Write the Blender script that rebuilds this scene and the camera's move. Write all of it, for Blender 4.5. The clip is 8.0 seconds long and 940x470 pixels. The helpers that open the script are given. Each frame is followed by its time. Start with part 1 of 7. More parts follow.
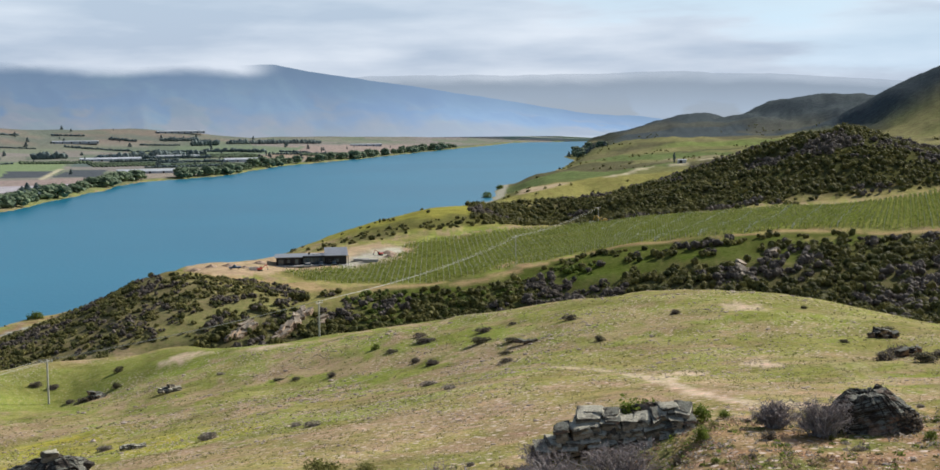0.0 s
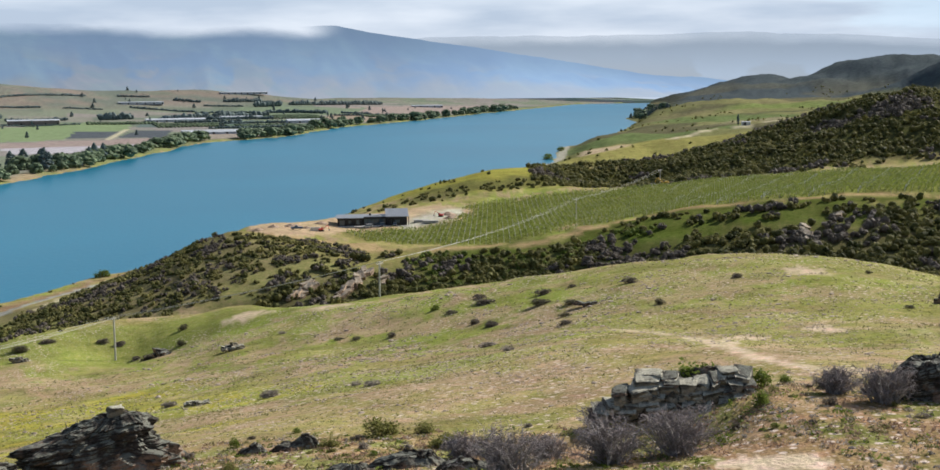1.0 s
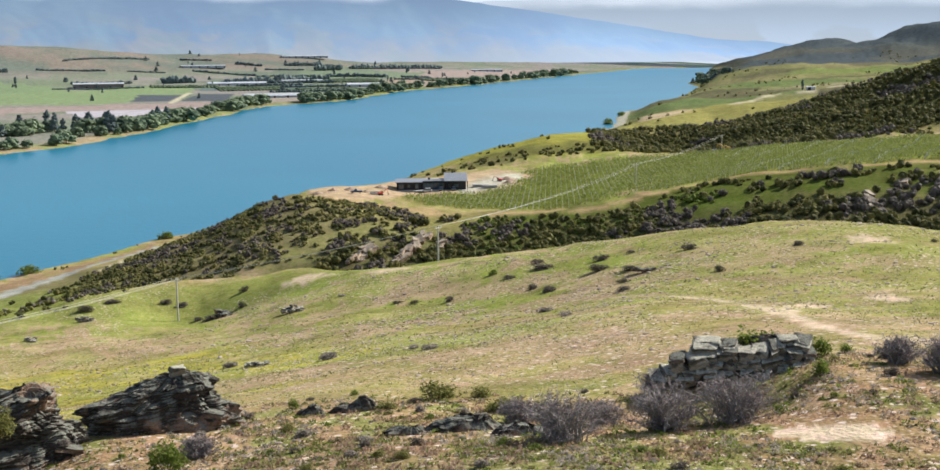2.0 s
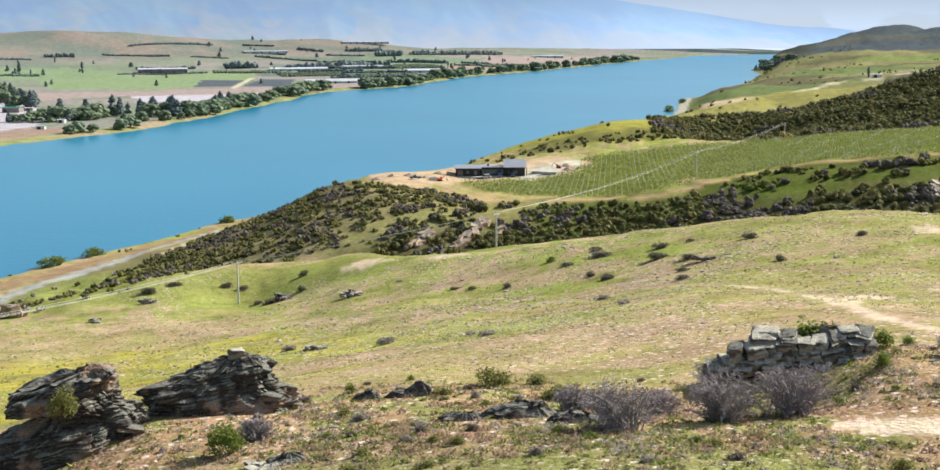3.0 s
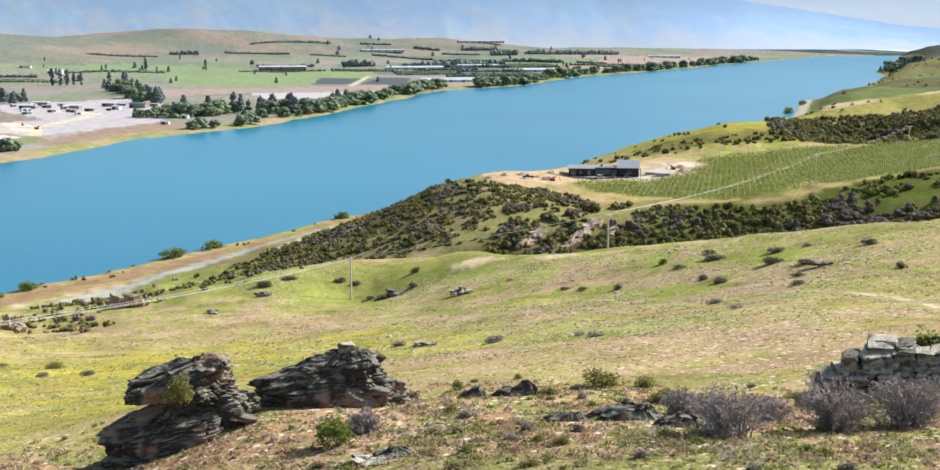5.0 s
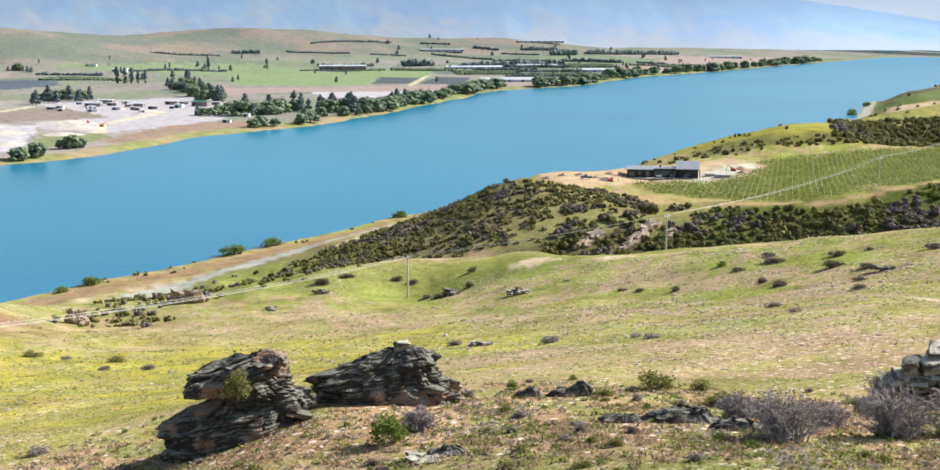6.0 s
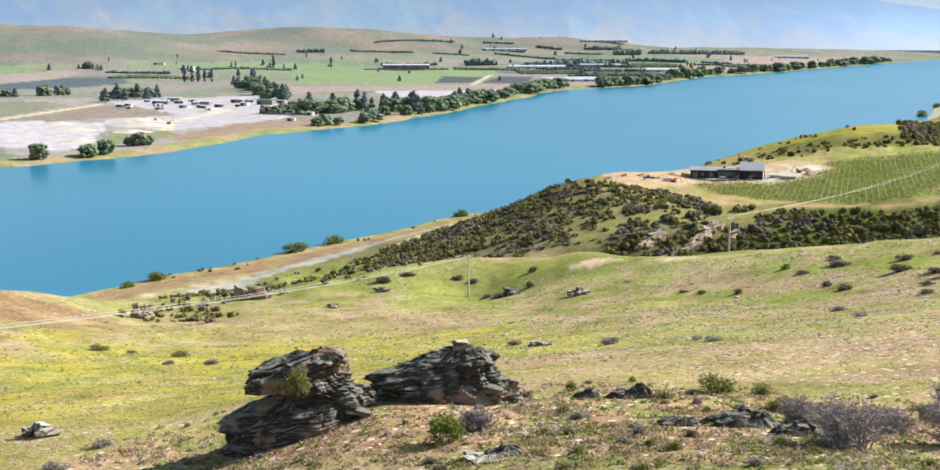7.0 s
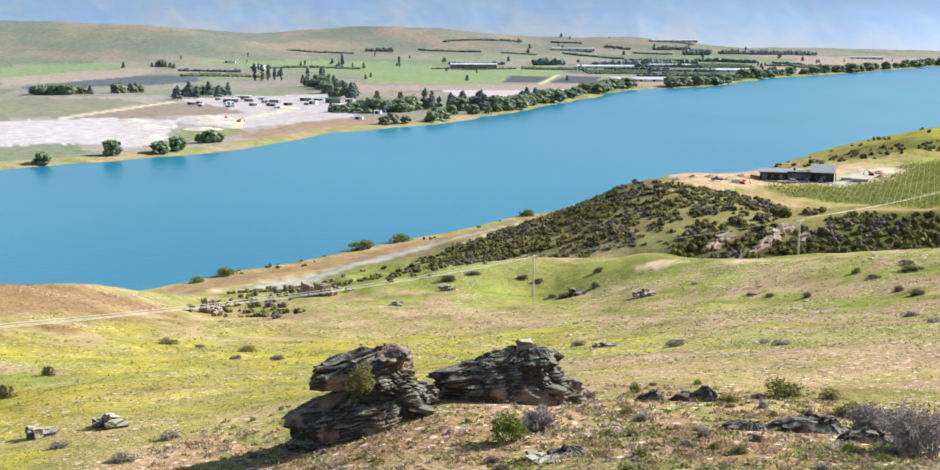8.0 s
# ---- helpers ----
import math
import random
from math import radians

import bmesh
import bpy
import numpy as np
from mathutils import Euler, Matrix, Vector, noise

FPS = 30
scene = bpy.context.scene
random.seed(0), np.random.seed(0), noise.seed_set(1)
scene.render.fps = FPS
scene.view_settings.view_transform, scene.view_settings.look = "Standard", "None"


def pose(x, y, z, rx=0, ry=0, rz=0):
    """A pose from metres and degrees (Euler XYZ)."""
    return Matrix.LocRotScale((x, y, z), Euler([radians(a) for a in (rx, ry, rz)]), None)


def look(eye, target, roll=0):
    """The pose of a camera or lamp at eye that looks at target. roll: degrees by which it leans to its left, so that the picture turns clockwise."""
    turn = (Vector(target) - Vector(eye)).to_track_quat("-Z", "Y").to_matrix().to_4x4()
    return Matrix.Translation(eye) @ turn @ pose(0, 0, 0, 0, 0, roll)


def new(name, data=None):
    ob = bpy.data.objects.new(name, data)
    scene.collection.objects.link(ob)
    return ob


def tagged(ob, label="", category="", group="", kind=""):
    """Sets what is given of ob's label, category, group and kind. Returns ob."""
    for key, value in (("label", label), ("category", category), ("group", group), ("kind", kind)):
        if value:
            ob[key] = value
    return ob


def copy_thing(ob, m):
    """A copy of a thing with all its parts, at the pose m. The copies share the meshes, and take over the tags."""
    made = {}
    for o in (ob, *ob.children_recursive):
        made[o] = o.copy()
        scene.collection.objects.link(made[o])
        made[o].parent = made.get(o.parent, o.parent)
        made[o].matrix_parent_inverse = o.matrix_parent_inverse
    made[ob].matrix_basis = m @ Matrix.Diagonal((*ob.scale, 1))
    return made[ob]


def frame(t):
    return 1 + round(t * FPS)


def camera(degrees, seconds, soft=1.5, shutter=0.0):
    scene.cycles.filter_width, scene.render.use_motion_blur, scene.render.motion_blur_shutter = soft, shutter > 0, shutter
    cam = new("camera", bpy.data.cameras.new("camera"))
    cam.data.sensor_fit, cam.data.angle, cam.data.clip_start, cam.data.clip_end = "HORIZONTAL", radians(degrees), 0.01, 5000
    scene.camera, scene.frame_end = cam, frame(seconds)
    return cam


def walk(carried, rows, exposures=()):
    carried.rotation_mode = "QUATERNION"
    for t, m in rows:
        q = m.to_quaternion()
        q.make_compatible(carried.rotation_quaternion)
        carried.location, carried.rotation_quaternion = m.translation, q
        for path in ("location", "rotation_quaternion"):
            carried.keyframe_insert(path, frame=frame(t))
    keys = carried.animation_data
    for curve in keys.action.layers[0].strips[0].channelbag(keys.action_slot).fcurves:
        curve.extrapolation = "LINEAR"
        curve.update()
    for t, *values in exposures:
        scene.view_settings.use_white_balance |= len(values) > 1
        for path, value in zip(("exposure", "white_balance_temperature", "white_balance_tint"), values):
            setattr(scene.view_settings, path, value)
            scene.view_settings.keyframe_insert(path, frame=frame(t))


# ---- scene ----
cam = camera(42.8, 8.0)
# seconds, eye, yaw, pitch, lean: a hovering drone that turns to its left
ROWS = [
    (0.0, 0.000, 0.000, 80.000, 0.00, -5.48, -0.59),
    (0.5, 0.045, 0.041, 79.986, 1.40, -6.21, -0.57),
    (1.0, 0.069, 0.085, 79.986, 2.92, -7.28, -0.55),
    (1.5, 0.089, 0.114, 79.986, 4.33, -8.25, -0.53),
    (3.0, 0.193, 0.179, 80.000, 8.61, -9.57, -0.41),
    (3.5, 0.234, 0.189, 80.001, 9.93, -9.59, -0.35),
    (4.0, 0.266, 0.181, 80.003, 11.35, -9.59, -0.30),
    (4.5, 0.299, 0.152, 80.003, 12.67, -9.58, -0.25),
    (6.0, 0.440, 0.017, 80.032, 16.81, -9.58, -0.07),
    (6.5, 0.472, 0.012, 80.051, 18.19, -9.59, -0.01),
    (7.0, 0.513, 0.028, 80.064, 19.78, -9.61, 0.01),
    (7.5, 0.538, 0.050, 80.057, 21.33, -9.62, 0.08),
    (8.0, 0.534, 0.075, 80.037, 22.96, -9.64, 0.15),
]
EXPOSURES = [(0.0, 0.20), (1.5, 0.44), (3.0, 0.87), (8.0, 0.94)]
walk(cam, [(t, Matrix.Translation((x, y, z)) @ Euler((0, 0, radians(yaw))).to_matrix().to_4x4()
            @ Euler((radians(90 + pitch), 0, 0)).to_matrix().to_4x4() @ Euler((0, 0, radians(lean))).to_matrix().to_4x4())
           for t, x, y, z, yaw, pitch, lean in ROWS], EXPOSURES)

# ---- sky and sun ----
SUN_AZ, SUN_EL = 46.0, 32.0        # degrees clockwise from +y, and above the horizon


def sky():
    world = bpy.data.worlds.new("sky")
    scene.world = world
    world.use_nodes = True
    nt = world.node_tree
    nt.nodes.clear()
    out = nt.nodes.new("ShaderNodeOutputWorld")
    bg = nt.nodes.new("ShaderNodeBackground")
    bg.inputs["Strength"].default_value = 0.064
    tex = nt.nodes.new("ShaderNodeTexSky")
    tex.sky_type, tex.sun_disc = "NISHITA", False
    tex.sun_elevation, tex.sun_rotation = radians(SUN_EL), radians(SUN_AZ)
    tex.air_density, tex.dust_density = 1.0, 1.5
    co = nt.nodes.new("ShaderNodeTexCoord")
    mp = nt.nodes.new("ShaderNodeMapping")
    mp.inputs["Scale"].default_value = (1.2, 1.2, 7.0)
    nz = nt.nodes.new("ShaderNodeTexNoise")
    nz.inputs["Scale"].default_value, nz.inputs["Detail"].default_value = 2.2, 8.0
    nz.inputs["Roughness"].default_value = 0.55
    ramp = nt.nodes.new("ShaderNodeValToRGB")
    ramp.color_ramp.elements[0].position, ramp.color_ramp.elements[1].position = 0.56, 0.70
    nz2 = nt.nodes.new("ShaderNodeTexNoise")
    nz2.inputs["Scale"].default_value, nz2.inputs["Detail"].default_value = 4.0, 6.0
    cl = nt.nodes.new("ShaderNodeMix")
    cl.data_type = "RGBA"
    cl.inputs["A"].default_value, cl.inputs["B"].default_value = (6.3, 7.5, 9.3, 1), (10.8, 11.6, 12.8, 1)
    mix = nt.nodes.new("ShaderNodeMix")
    mix.data_type = "RGBA"
    ln = nt.links.new
    ln(co.outputs["Generated"], mp.inputs["Vector"])
    ln(mp.outputs["Vector"], nz.inputs["Vector"])
    ln(mp.outputs["Vector"], nz2.inputs["Vector"])
    ln(nz.outputs["Fac"], ramp.inputs["Fac"])
    tone = nt.nodes.new("ShaderNodeMapRange")
    for key, v in (("From Min", 0.39), ("From Max", 0.68), ("To Min", 0.0), ("To Max", 1.0)):
        tone.inputs[key].default_value = v
    ln(nz2.outputs["Fac"], tone.inputs["Value"])
    ln(tone.outputs["Result"], cl.inputs["Factor"])
    sep = nt.nodes.new("ShaderNodeSeparateXYZ")
    ln(co.outputs["Generated"], sep.inputs["Vector"])
    low = nt.nodes.new("ShaderNodeMapRange")
    low.interpolation_type = "SMOOTHSTEP"
    for key, v in (("From Min", 0.24), ("From Max", 0.03), ("To Min", 0.0), ("To Max", 0.98)):
        low.inputs[key].default_value = v
    ln(sep.outputs["Z"], low.inputs["Value"])
    # gaps in the cloud with blue sky in them: bearing, height, blue let through
    mp2 = nt.nodes.new("ShaderNodeMapping")
    mp2.inputs["Scale"].default_value = (1.0, 1.0, 4.6)
    ln(co.outputs["Generated"], mp2.inputs["Vector"])
    covered = low.outputs["Result"]
    for bearing, up, least in ((12, 0.52, 0.2), (21, 0.27, 0.55), (30, 0.40, 0.25)):
        far = nt.nodes.new("ShaderNodeVectorMath")
        far.operation = "DISTANCE"
        far.inputs[1].default_value = (math.sin(radians(bearing)), math.cos(radians(bearing)), up)
        ragged = nt.nodes.new("ShaderNodeMath")
        ragged.operation = "MULTIPLY_ADD"
        ragged.inputs[1].default_value = -0.5
        gap = nt.nodes.new("ShaderNodeMapRange")
        gap.interpolation_type = "SMOOTHSTEP"
        for key, v in (("From Min", -0.17), ("From Max", -0.09), ("To Min", least), ("To Max", 1.0)):
            gap.inputs[key].default_value = v
        less = nt.nodes.new("ShaderNodeMath")
        less.operation = "MULTIPLY"
        ln(mp2.outputs["Vector"], far.inputs[0])
        ln(nz2.outputs["Fac"], ragged.inputs[0])
        ln(far.outputs["Value"], ragged.inputs[2])
        ln(ragged.outputs[0], gap.inputs["Value"])
        ln(gap.outputs["Result"], less.inputs[1])
        ln(covered, less.inputs[0])
        covered = less.outputs[0]
    most = nt.nodes.new("ShaderNodeMath")
    most.operation = "MAXIMUM"
    ln(covered, most.inputs[0])
    ln(ramp.outputs["Color"], most.inputs[1])
    ln(most.outputs[0], mix.inputs["Factor"])
    # thin bright haze over the low sky
    thin = nt.nodes.new("ShaderNodeMix")
    thin.data_type = "RGBA"
    thin.inputs["B"].default_value = (8.6, 11.6, 14.2, 1)
    ln(low.outputs["Result"], thin.inputs["Factor"])
    ln(tex.outputs["Color"], thin.inputs["A"])
    ln(thin.outputs["Result"], mix.inputs["A"])
    ln(cl.outputs["Result"], mix.inputs["B"])
    ln(mix.outputs["Result"], bg.inputs["Color"])
    ln(bg.outputs["Background"], out.inputs["Surface"])


sky()
sun_data = bpy.data.lights.new("sun", "SUN")
sun_data.energy, sun_data.angle, sun_data.color = 5.0, radians(0.6), (1.0, 0.955, 0.89)
sun = new("sun", sun_data)
a, e = radians(SUN_AZ), radians(SUN_EL)
sun.matrix_world = look((300 * math.sin(a), 300 * math.cos(a), 300), (300 * math.sin(a) - math.sin(a) * math.cos(e), 300 * math.cos(a) - math.cos(a) * math.cos(e), 300 - math.sin(e)))


# ---- the lie of the land ----
# land:begin
def hash2(ix, iy, seed):
    h = (ix.astype(np.int64) * 374761393 + iy.astype(np.int64) * 668265263 + seed * 974634371) & 0x7FFFFFFF
    h = ((h ^ (h >> 13)) * 1274126177) & 0x7FFFFFFF
    return ((h ^ (h >> 16)) & 0xFFFF) / 65535.0


def vnoise(x, y, seed=0):
    ix, iy = np.floor(x), np.floor(y)
    fx, fy = x - ix, y - iy
    fx, fy = fx * fx * (3 - 2 * fx), fy * fy * (3 - 2 * fy)
    a0 = hash2(ix, iy, seed) * (1 - fx) + hash2(ix + 1, iy, seed) * fx
    a1 = hash2(ix, iy + 1, seed) * (1 - fx) + hash2(ix + 1, iy + 1, seed) * fx
    return a0 * (1 - fy) + a1 * fy


def fbm(x, y, octaves=4, seed=0, gain=0.5):
    total, amp, norm = 0.0, 1.0, 0.0
    for o in range(octaves):
        total = total + amp * vnoise(x * 2 ** o + 17.3 * o, y * 2 ** o - 9.1 * o, seed + o)
        norm += amp
        amp *= gain
    return total / norm


def smooth(a, b, v):
    q = np.clip((v - a) / (b - a), 0, 1)
    return q * q * (3 - 2 * q)


def away(x, y, line, width=False):
    """Distance from a polyline in plan."""
    best = np.full(np.shape(x), 1e9)
    for (x0, y0), (x1, y1) in zip(line[:-1], line[1:]):
        dx, dy = x1 - x0, y1 - y0
        s = np.clip(((x - x0) * dx + (y - y0) * dy) / (dx * dx + dy * dy), 0, 1)
        best = np.minimum(best, np.hypot(x - x0 - s * dx, y - y0 - s * dy))
    return best


def patch(x, y, cx, cy, rx, ry, turn=0.0, seed=5, rough=0.5):
    """A ragged oval in plan: 1 inside, 0 outside."""
    c, s = np.cos(np.radians(turn)), np.sin(np.radians(turn))
    u, v = ((x - cx) * c + (y - cy) * s) / rx, (-(x - cx) * s + (y - cy) * c) / ry
    k = 3.0 / max(rx, ry)
    return smooth(1.25, 0.75, np.hypot(u, v) + rough * (fbm(x * k, y * k, 3, seed) - 0.5) * 2)


def inside(x, y, poly):
    """Whether places lie in a polygon in plan."""
    ins = np.zeros(np.shape(x), bool)
    for (x0, y0), (x1, y1) in zip(poly, poly[1:] + poly[:1]):
        ins ^= ((y0 > y) != (y1 > y)) & (x < (x1 - x0) * (y - y0) / (y1 - y0 + 1e-9) + x0)
    return ins


# the two shores of the lake: x against y
NEAR_SHORE = [(-420, -900), (-320, 0), (-265, 180), (-240, 281), (-232, 312), (-228, 332), (-218, 353), (-210, 381), (-200, 415), (-189, 453), (-181, 494),
              (-167, 520), (-120, 700), (-75, 880), (-43, 1028), (22, 1187), (34, 1430), (121, 1763), (205, 2312), (200, 2539), (372, 3587), (480, 4228), (700, 5200)]
FAR_SHORE = [(-900, -900), (-640, 100), (-560, 400), (-522, 533), (-491, 601), (-462, 690), (-470, 837), (-430, 976), (-431, 1208), (-452, 1640),
             (-373, 1781), (-341, 2187), (-241, 2517), (-110, 3070), (162, 4177), (560, 4340), (900, 5200)]
# ridges, beds and edges of the near shore: x, y, z along each
FORMS = dict(
    crest=[(95, 160, 49), (73.6, 186, 47.4), (66.8, 215, 45.6), (54.2, 239, 43.8), (27, 248.5, 41.3), (1.9, 255, 37.7), (-34.7, 268, 31), (-68, 277, 27.7),
           (-102, 282, 23.3), (-117, 265, 23.7)],
    crest_back=[(84, 214, 41), (71, 231, 41.2), (57.5, 253, 39.6), (28.5, 263, 37.2), (2, 270, 33.4), (-37, 283, 26.5), (-72, 292, 22.5), (-108, 297, 17.5)],
    hill_left=[(-200, 95, 38), (-165, 167, 33.3), (-157.5, 181, 31.2), (-155, 196, 27.2), (-157.7, 209, 23.6)],
    hill_left_foot=[(-110, 60, 46), (-84, 85, 46.5), (-94, 103.5, 43.1), (-96, 128, 38.3)],
    valley=[(-141, 194, 24.6), (-119, 197, 26.2), (-89.6, 190, 29.3), (-87.7, 245, 22.4)],
    slope=[(-63.5, 77, 50.7), (-34.5, 99, 49.7), (-32.7, 136, 44.5), (-15.6, 169, 41.9), (7.5, 130, 52.4), (32, 136, 52.9), (41, 113, 56.2), (70, 100, 58)],
    spur=[(-33.6, 54.2, 57.3), (-29.7, 55.9, 58.6), (-27.2, 60, 59.5), (-22.5, 63, 59.2), (-18.3, 63.3, 59.4), (-11, 61, 60.3), (-0.4, 58.2, 61), (9.2, 61.5, 61.6), (11.7, 62.9, 62.8), (20.3, 64.9, 62.6), (36, 62, 64)],
    spur_near=[(-26, 49.3, 59.4), (-19.3, 48.1, 60.4), (-3.6, 46.9, 63.0), (10, 53.3, 62.7), (30, 45, 65)],
    under=[(-40, 20, 60), (-10, 15, 65), (20, 10, 67.5), (0, -60, 74), (-90, -40, 58), (100, -60, 84)],
    behind=[(0, -400, 120), (300, -300, 150), (-200, -300, 60), (500, 0, 120), (900, -900, 260), (-100, -1500, 200), (1500, 300, 200)],
    track=[(240, 330, 48), (154, 391, 41.3), (125.6, 406, 41.2), (85, 406, 38.9), (44, 407.6, 33.9), (23.5, 404, 30.1), (3, 400, 26.8), (-37, 398, 23), (-70, 430, 21.5)],
    gully=[(220, 250, 42), (150, 280, 33), (100, 290, 28), (51.8, 316, 22), (2.5, 325, 18), (-38.5, 328, 13), (-75, 322, 10), (-112, 312, 9), (-150, 300, 7), (-200, 300, 4)],
    spur_bushy=[(-96, 425, 25.5), (-102, 418, 28.3), (-121, 413, 22.7), (-134, 398, 16), (-146, 383, 11.9), (-165, 365, 7)],
    spur_foot=[(-73, 345, 17), (-104, 333, 14), (-125, 325, 11)],
    terrace=[(-110, 466, 22), (-80, 484, 21.8), (-52.6, 497, 21.4), (-33, 514, 22.4), (-67, 496, 21.6), (-60, 470, 21.3), (-23.6, 560, 22.9)],
    terrace_edge=[(-118, 478, 21.3), (-95, 505, 21.6), (-75, 530, 22), (-50, 552, 22.4)],
    terrace_drop=[(-140, 510, 12), (-112, 540, 13), (-92, 566, 12)],
    vines_back=[(-23.6, 560, 22.9), (35, 599, 25.8), (97, 612, 30.2), (155, 600, 35), (227, 577, 43.2), (320, 540, 54)],
    vines_mid=[(17, 455, 26.4), (60, 500, 30), (120, 500, 36), (200, 470, 44)],
    scrub_foot=[(69, 636, 24.7), (133, 636, 31.1), (238, 605, 40.8)],
    scrub_top=[(42, 719, 16.8), (109, 732, 35.2), (155, 744, 47.5), (195, 755, 62.0), (207, 757, 67.5), (222, 757, 67.0), (239, 753, 72.6), (288, 735, 54.5), (340, 700, 58)],
    scrub_back=[(60, 860, 14), (200, 930, 22), (330, 880, 34), (420, 800, 52)],
    yellow_hill=[(-88, 600, 13.5), (-47, 648, 23.9), (-8, 700, 29.5), (25, 760, 25)],
    yellow_back=[(-80, 720, 12), (-30, 850, 12), (67, 797, 22)],
    bank=[(-200, 262, 6), (-198, 280, 4), (-195, 307, 3.8), (-187, 335, 3.8), (-183, 357, 3.8), (-179, 382, 3.8), (-174, 421, 3.8), (-166, 457, 3.8), (-157, 489, 3.6), (-140, 540, 3.6), (-120, 620, 3.5)],
    bank_top=[(-172, 262, 12), (-168, 300, 9.5), (-164, 335, 8), (-160, 370, 8), (-155, 410, 9), (-147, 440, 9), (-136, 480, 9)],
    headland=[(50, 1180, 9), (90, 1430, 14), (170, 1760, 12), (150, 1150, 24), (300, 1300, 36)],
    hills_mid=[(230, 2300, 20), (300, 2480, 27), (398, 2873, 50), (540, 3050, 82), (600, 3041, 88), (640, 3035, 86), (670, 3026, 82), (728, 3013, 110), (782, 3000, 116), (861, 2978, 124), (947, 2952, 118), (1050, 2920, 112), (1200, 2880, 120)],
    hill_right=[(560, 2220, 44), (608, 2166, 54), (637, 2158, 69), (685, 2143, 90), (722, 2131, 109), (764, 2116, 136), (850, 2080, 180), (1000, 2000, 230), (1500, 1800, 300)],
    downs=[(250, 1600, 24), (420, 2000, 34), (540, 1950, 40), (700, 2500, 62), (620, 1750, 46), (450, 1350, 44), (900, 1600, 90), (500, 1000, 56)],
    end=[(520, 3600, 16), (600, 4200, 10), (1000, 4200, 60), (1600, 4200, 150)])


def shore_x(line, y):
    return np.interp(y, [q[1] for q in line], [q[0] for q in line])


def chart(x, y):
    """Bearing and log distance: what is near counts as finely as what is far."""
    return np.stack([np.arctan2(x, y) * 1.3, np.log(np.hypot(x, y) + 25.0)], -1)


def tps(d2):
    return 0.5 * d2 * np.log(d2 + 1e-12)


def weigh():
    pts = []
    for line in FORMS.values():
        for q0, q1 in zip(line[:-1], line[1:]):
            n = max(1, int(np.hypot(q1[0] - q0[0], q1[1] - q0[1]) / (0.06 * (30 + np.hypot(q0[0], q0[1])))))
            pts += [[q0[j] + (q1[j] - q0[j]) * i / n for j in range(3)] for i in range(n)]
        pts.append(list(line[-1]))
    for x, y in NEAR_SHORE[1:-1]:
        pts.append([x + 2, y, 0.6])
    pts = np.array(pts, float)
    c = chart(pts[:, 0], pts[:, 1])
    d2 = ((c[:, None] - c[None]) ** 2).sum(-1)
    n = len(c)
    m = np.zeros((n + 3, n + 3))
    m[:n, :n] = tps(d2) + np.eye(n) * 2e-4
    m[:n, n], m[:n, n + 1:] = 1, c
    m[n:, :n] = m[:n, n:].T
    return c, np.linalg.solve(m, np.concatenate([pts[:, 2], [0, 0, 0]]))


NODES, WEIGHTS = weigh()


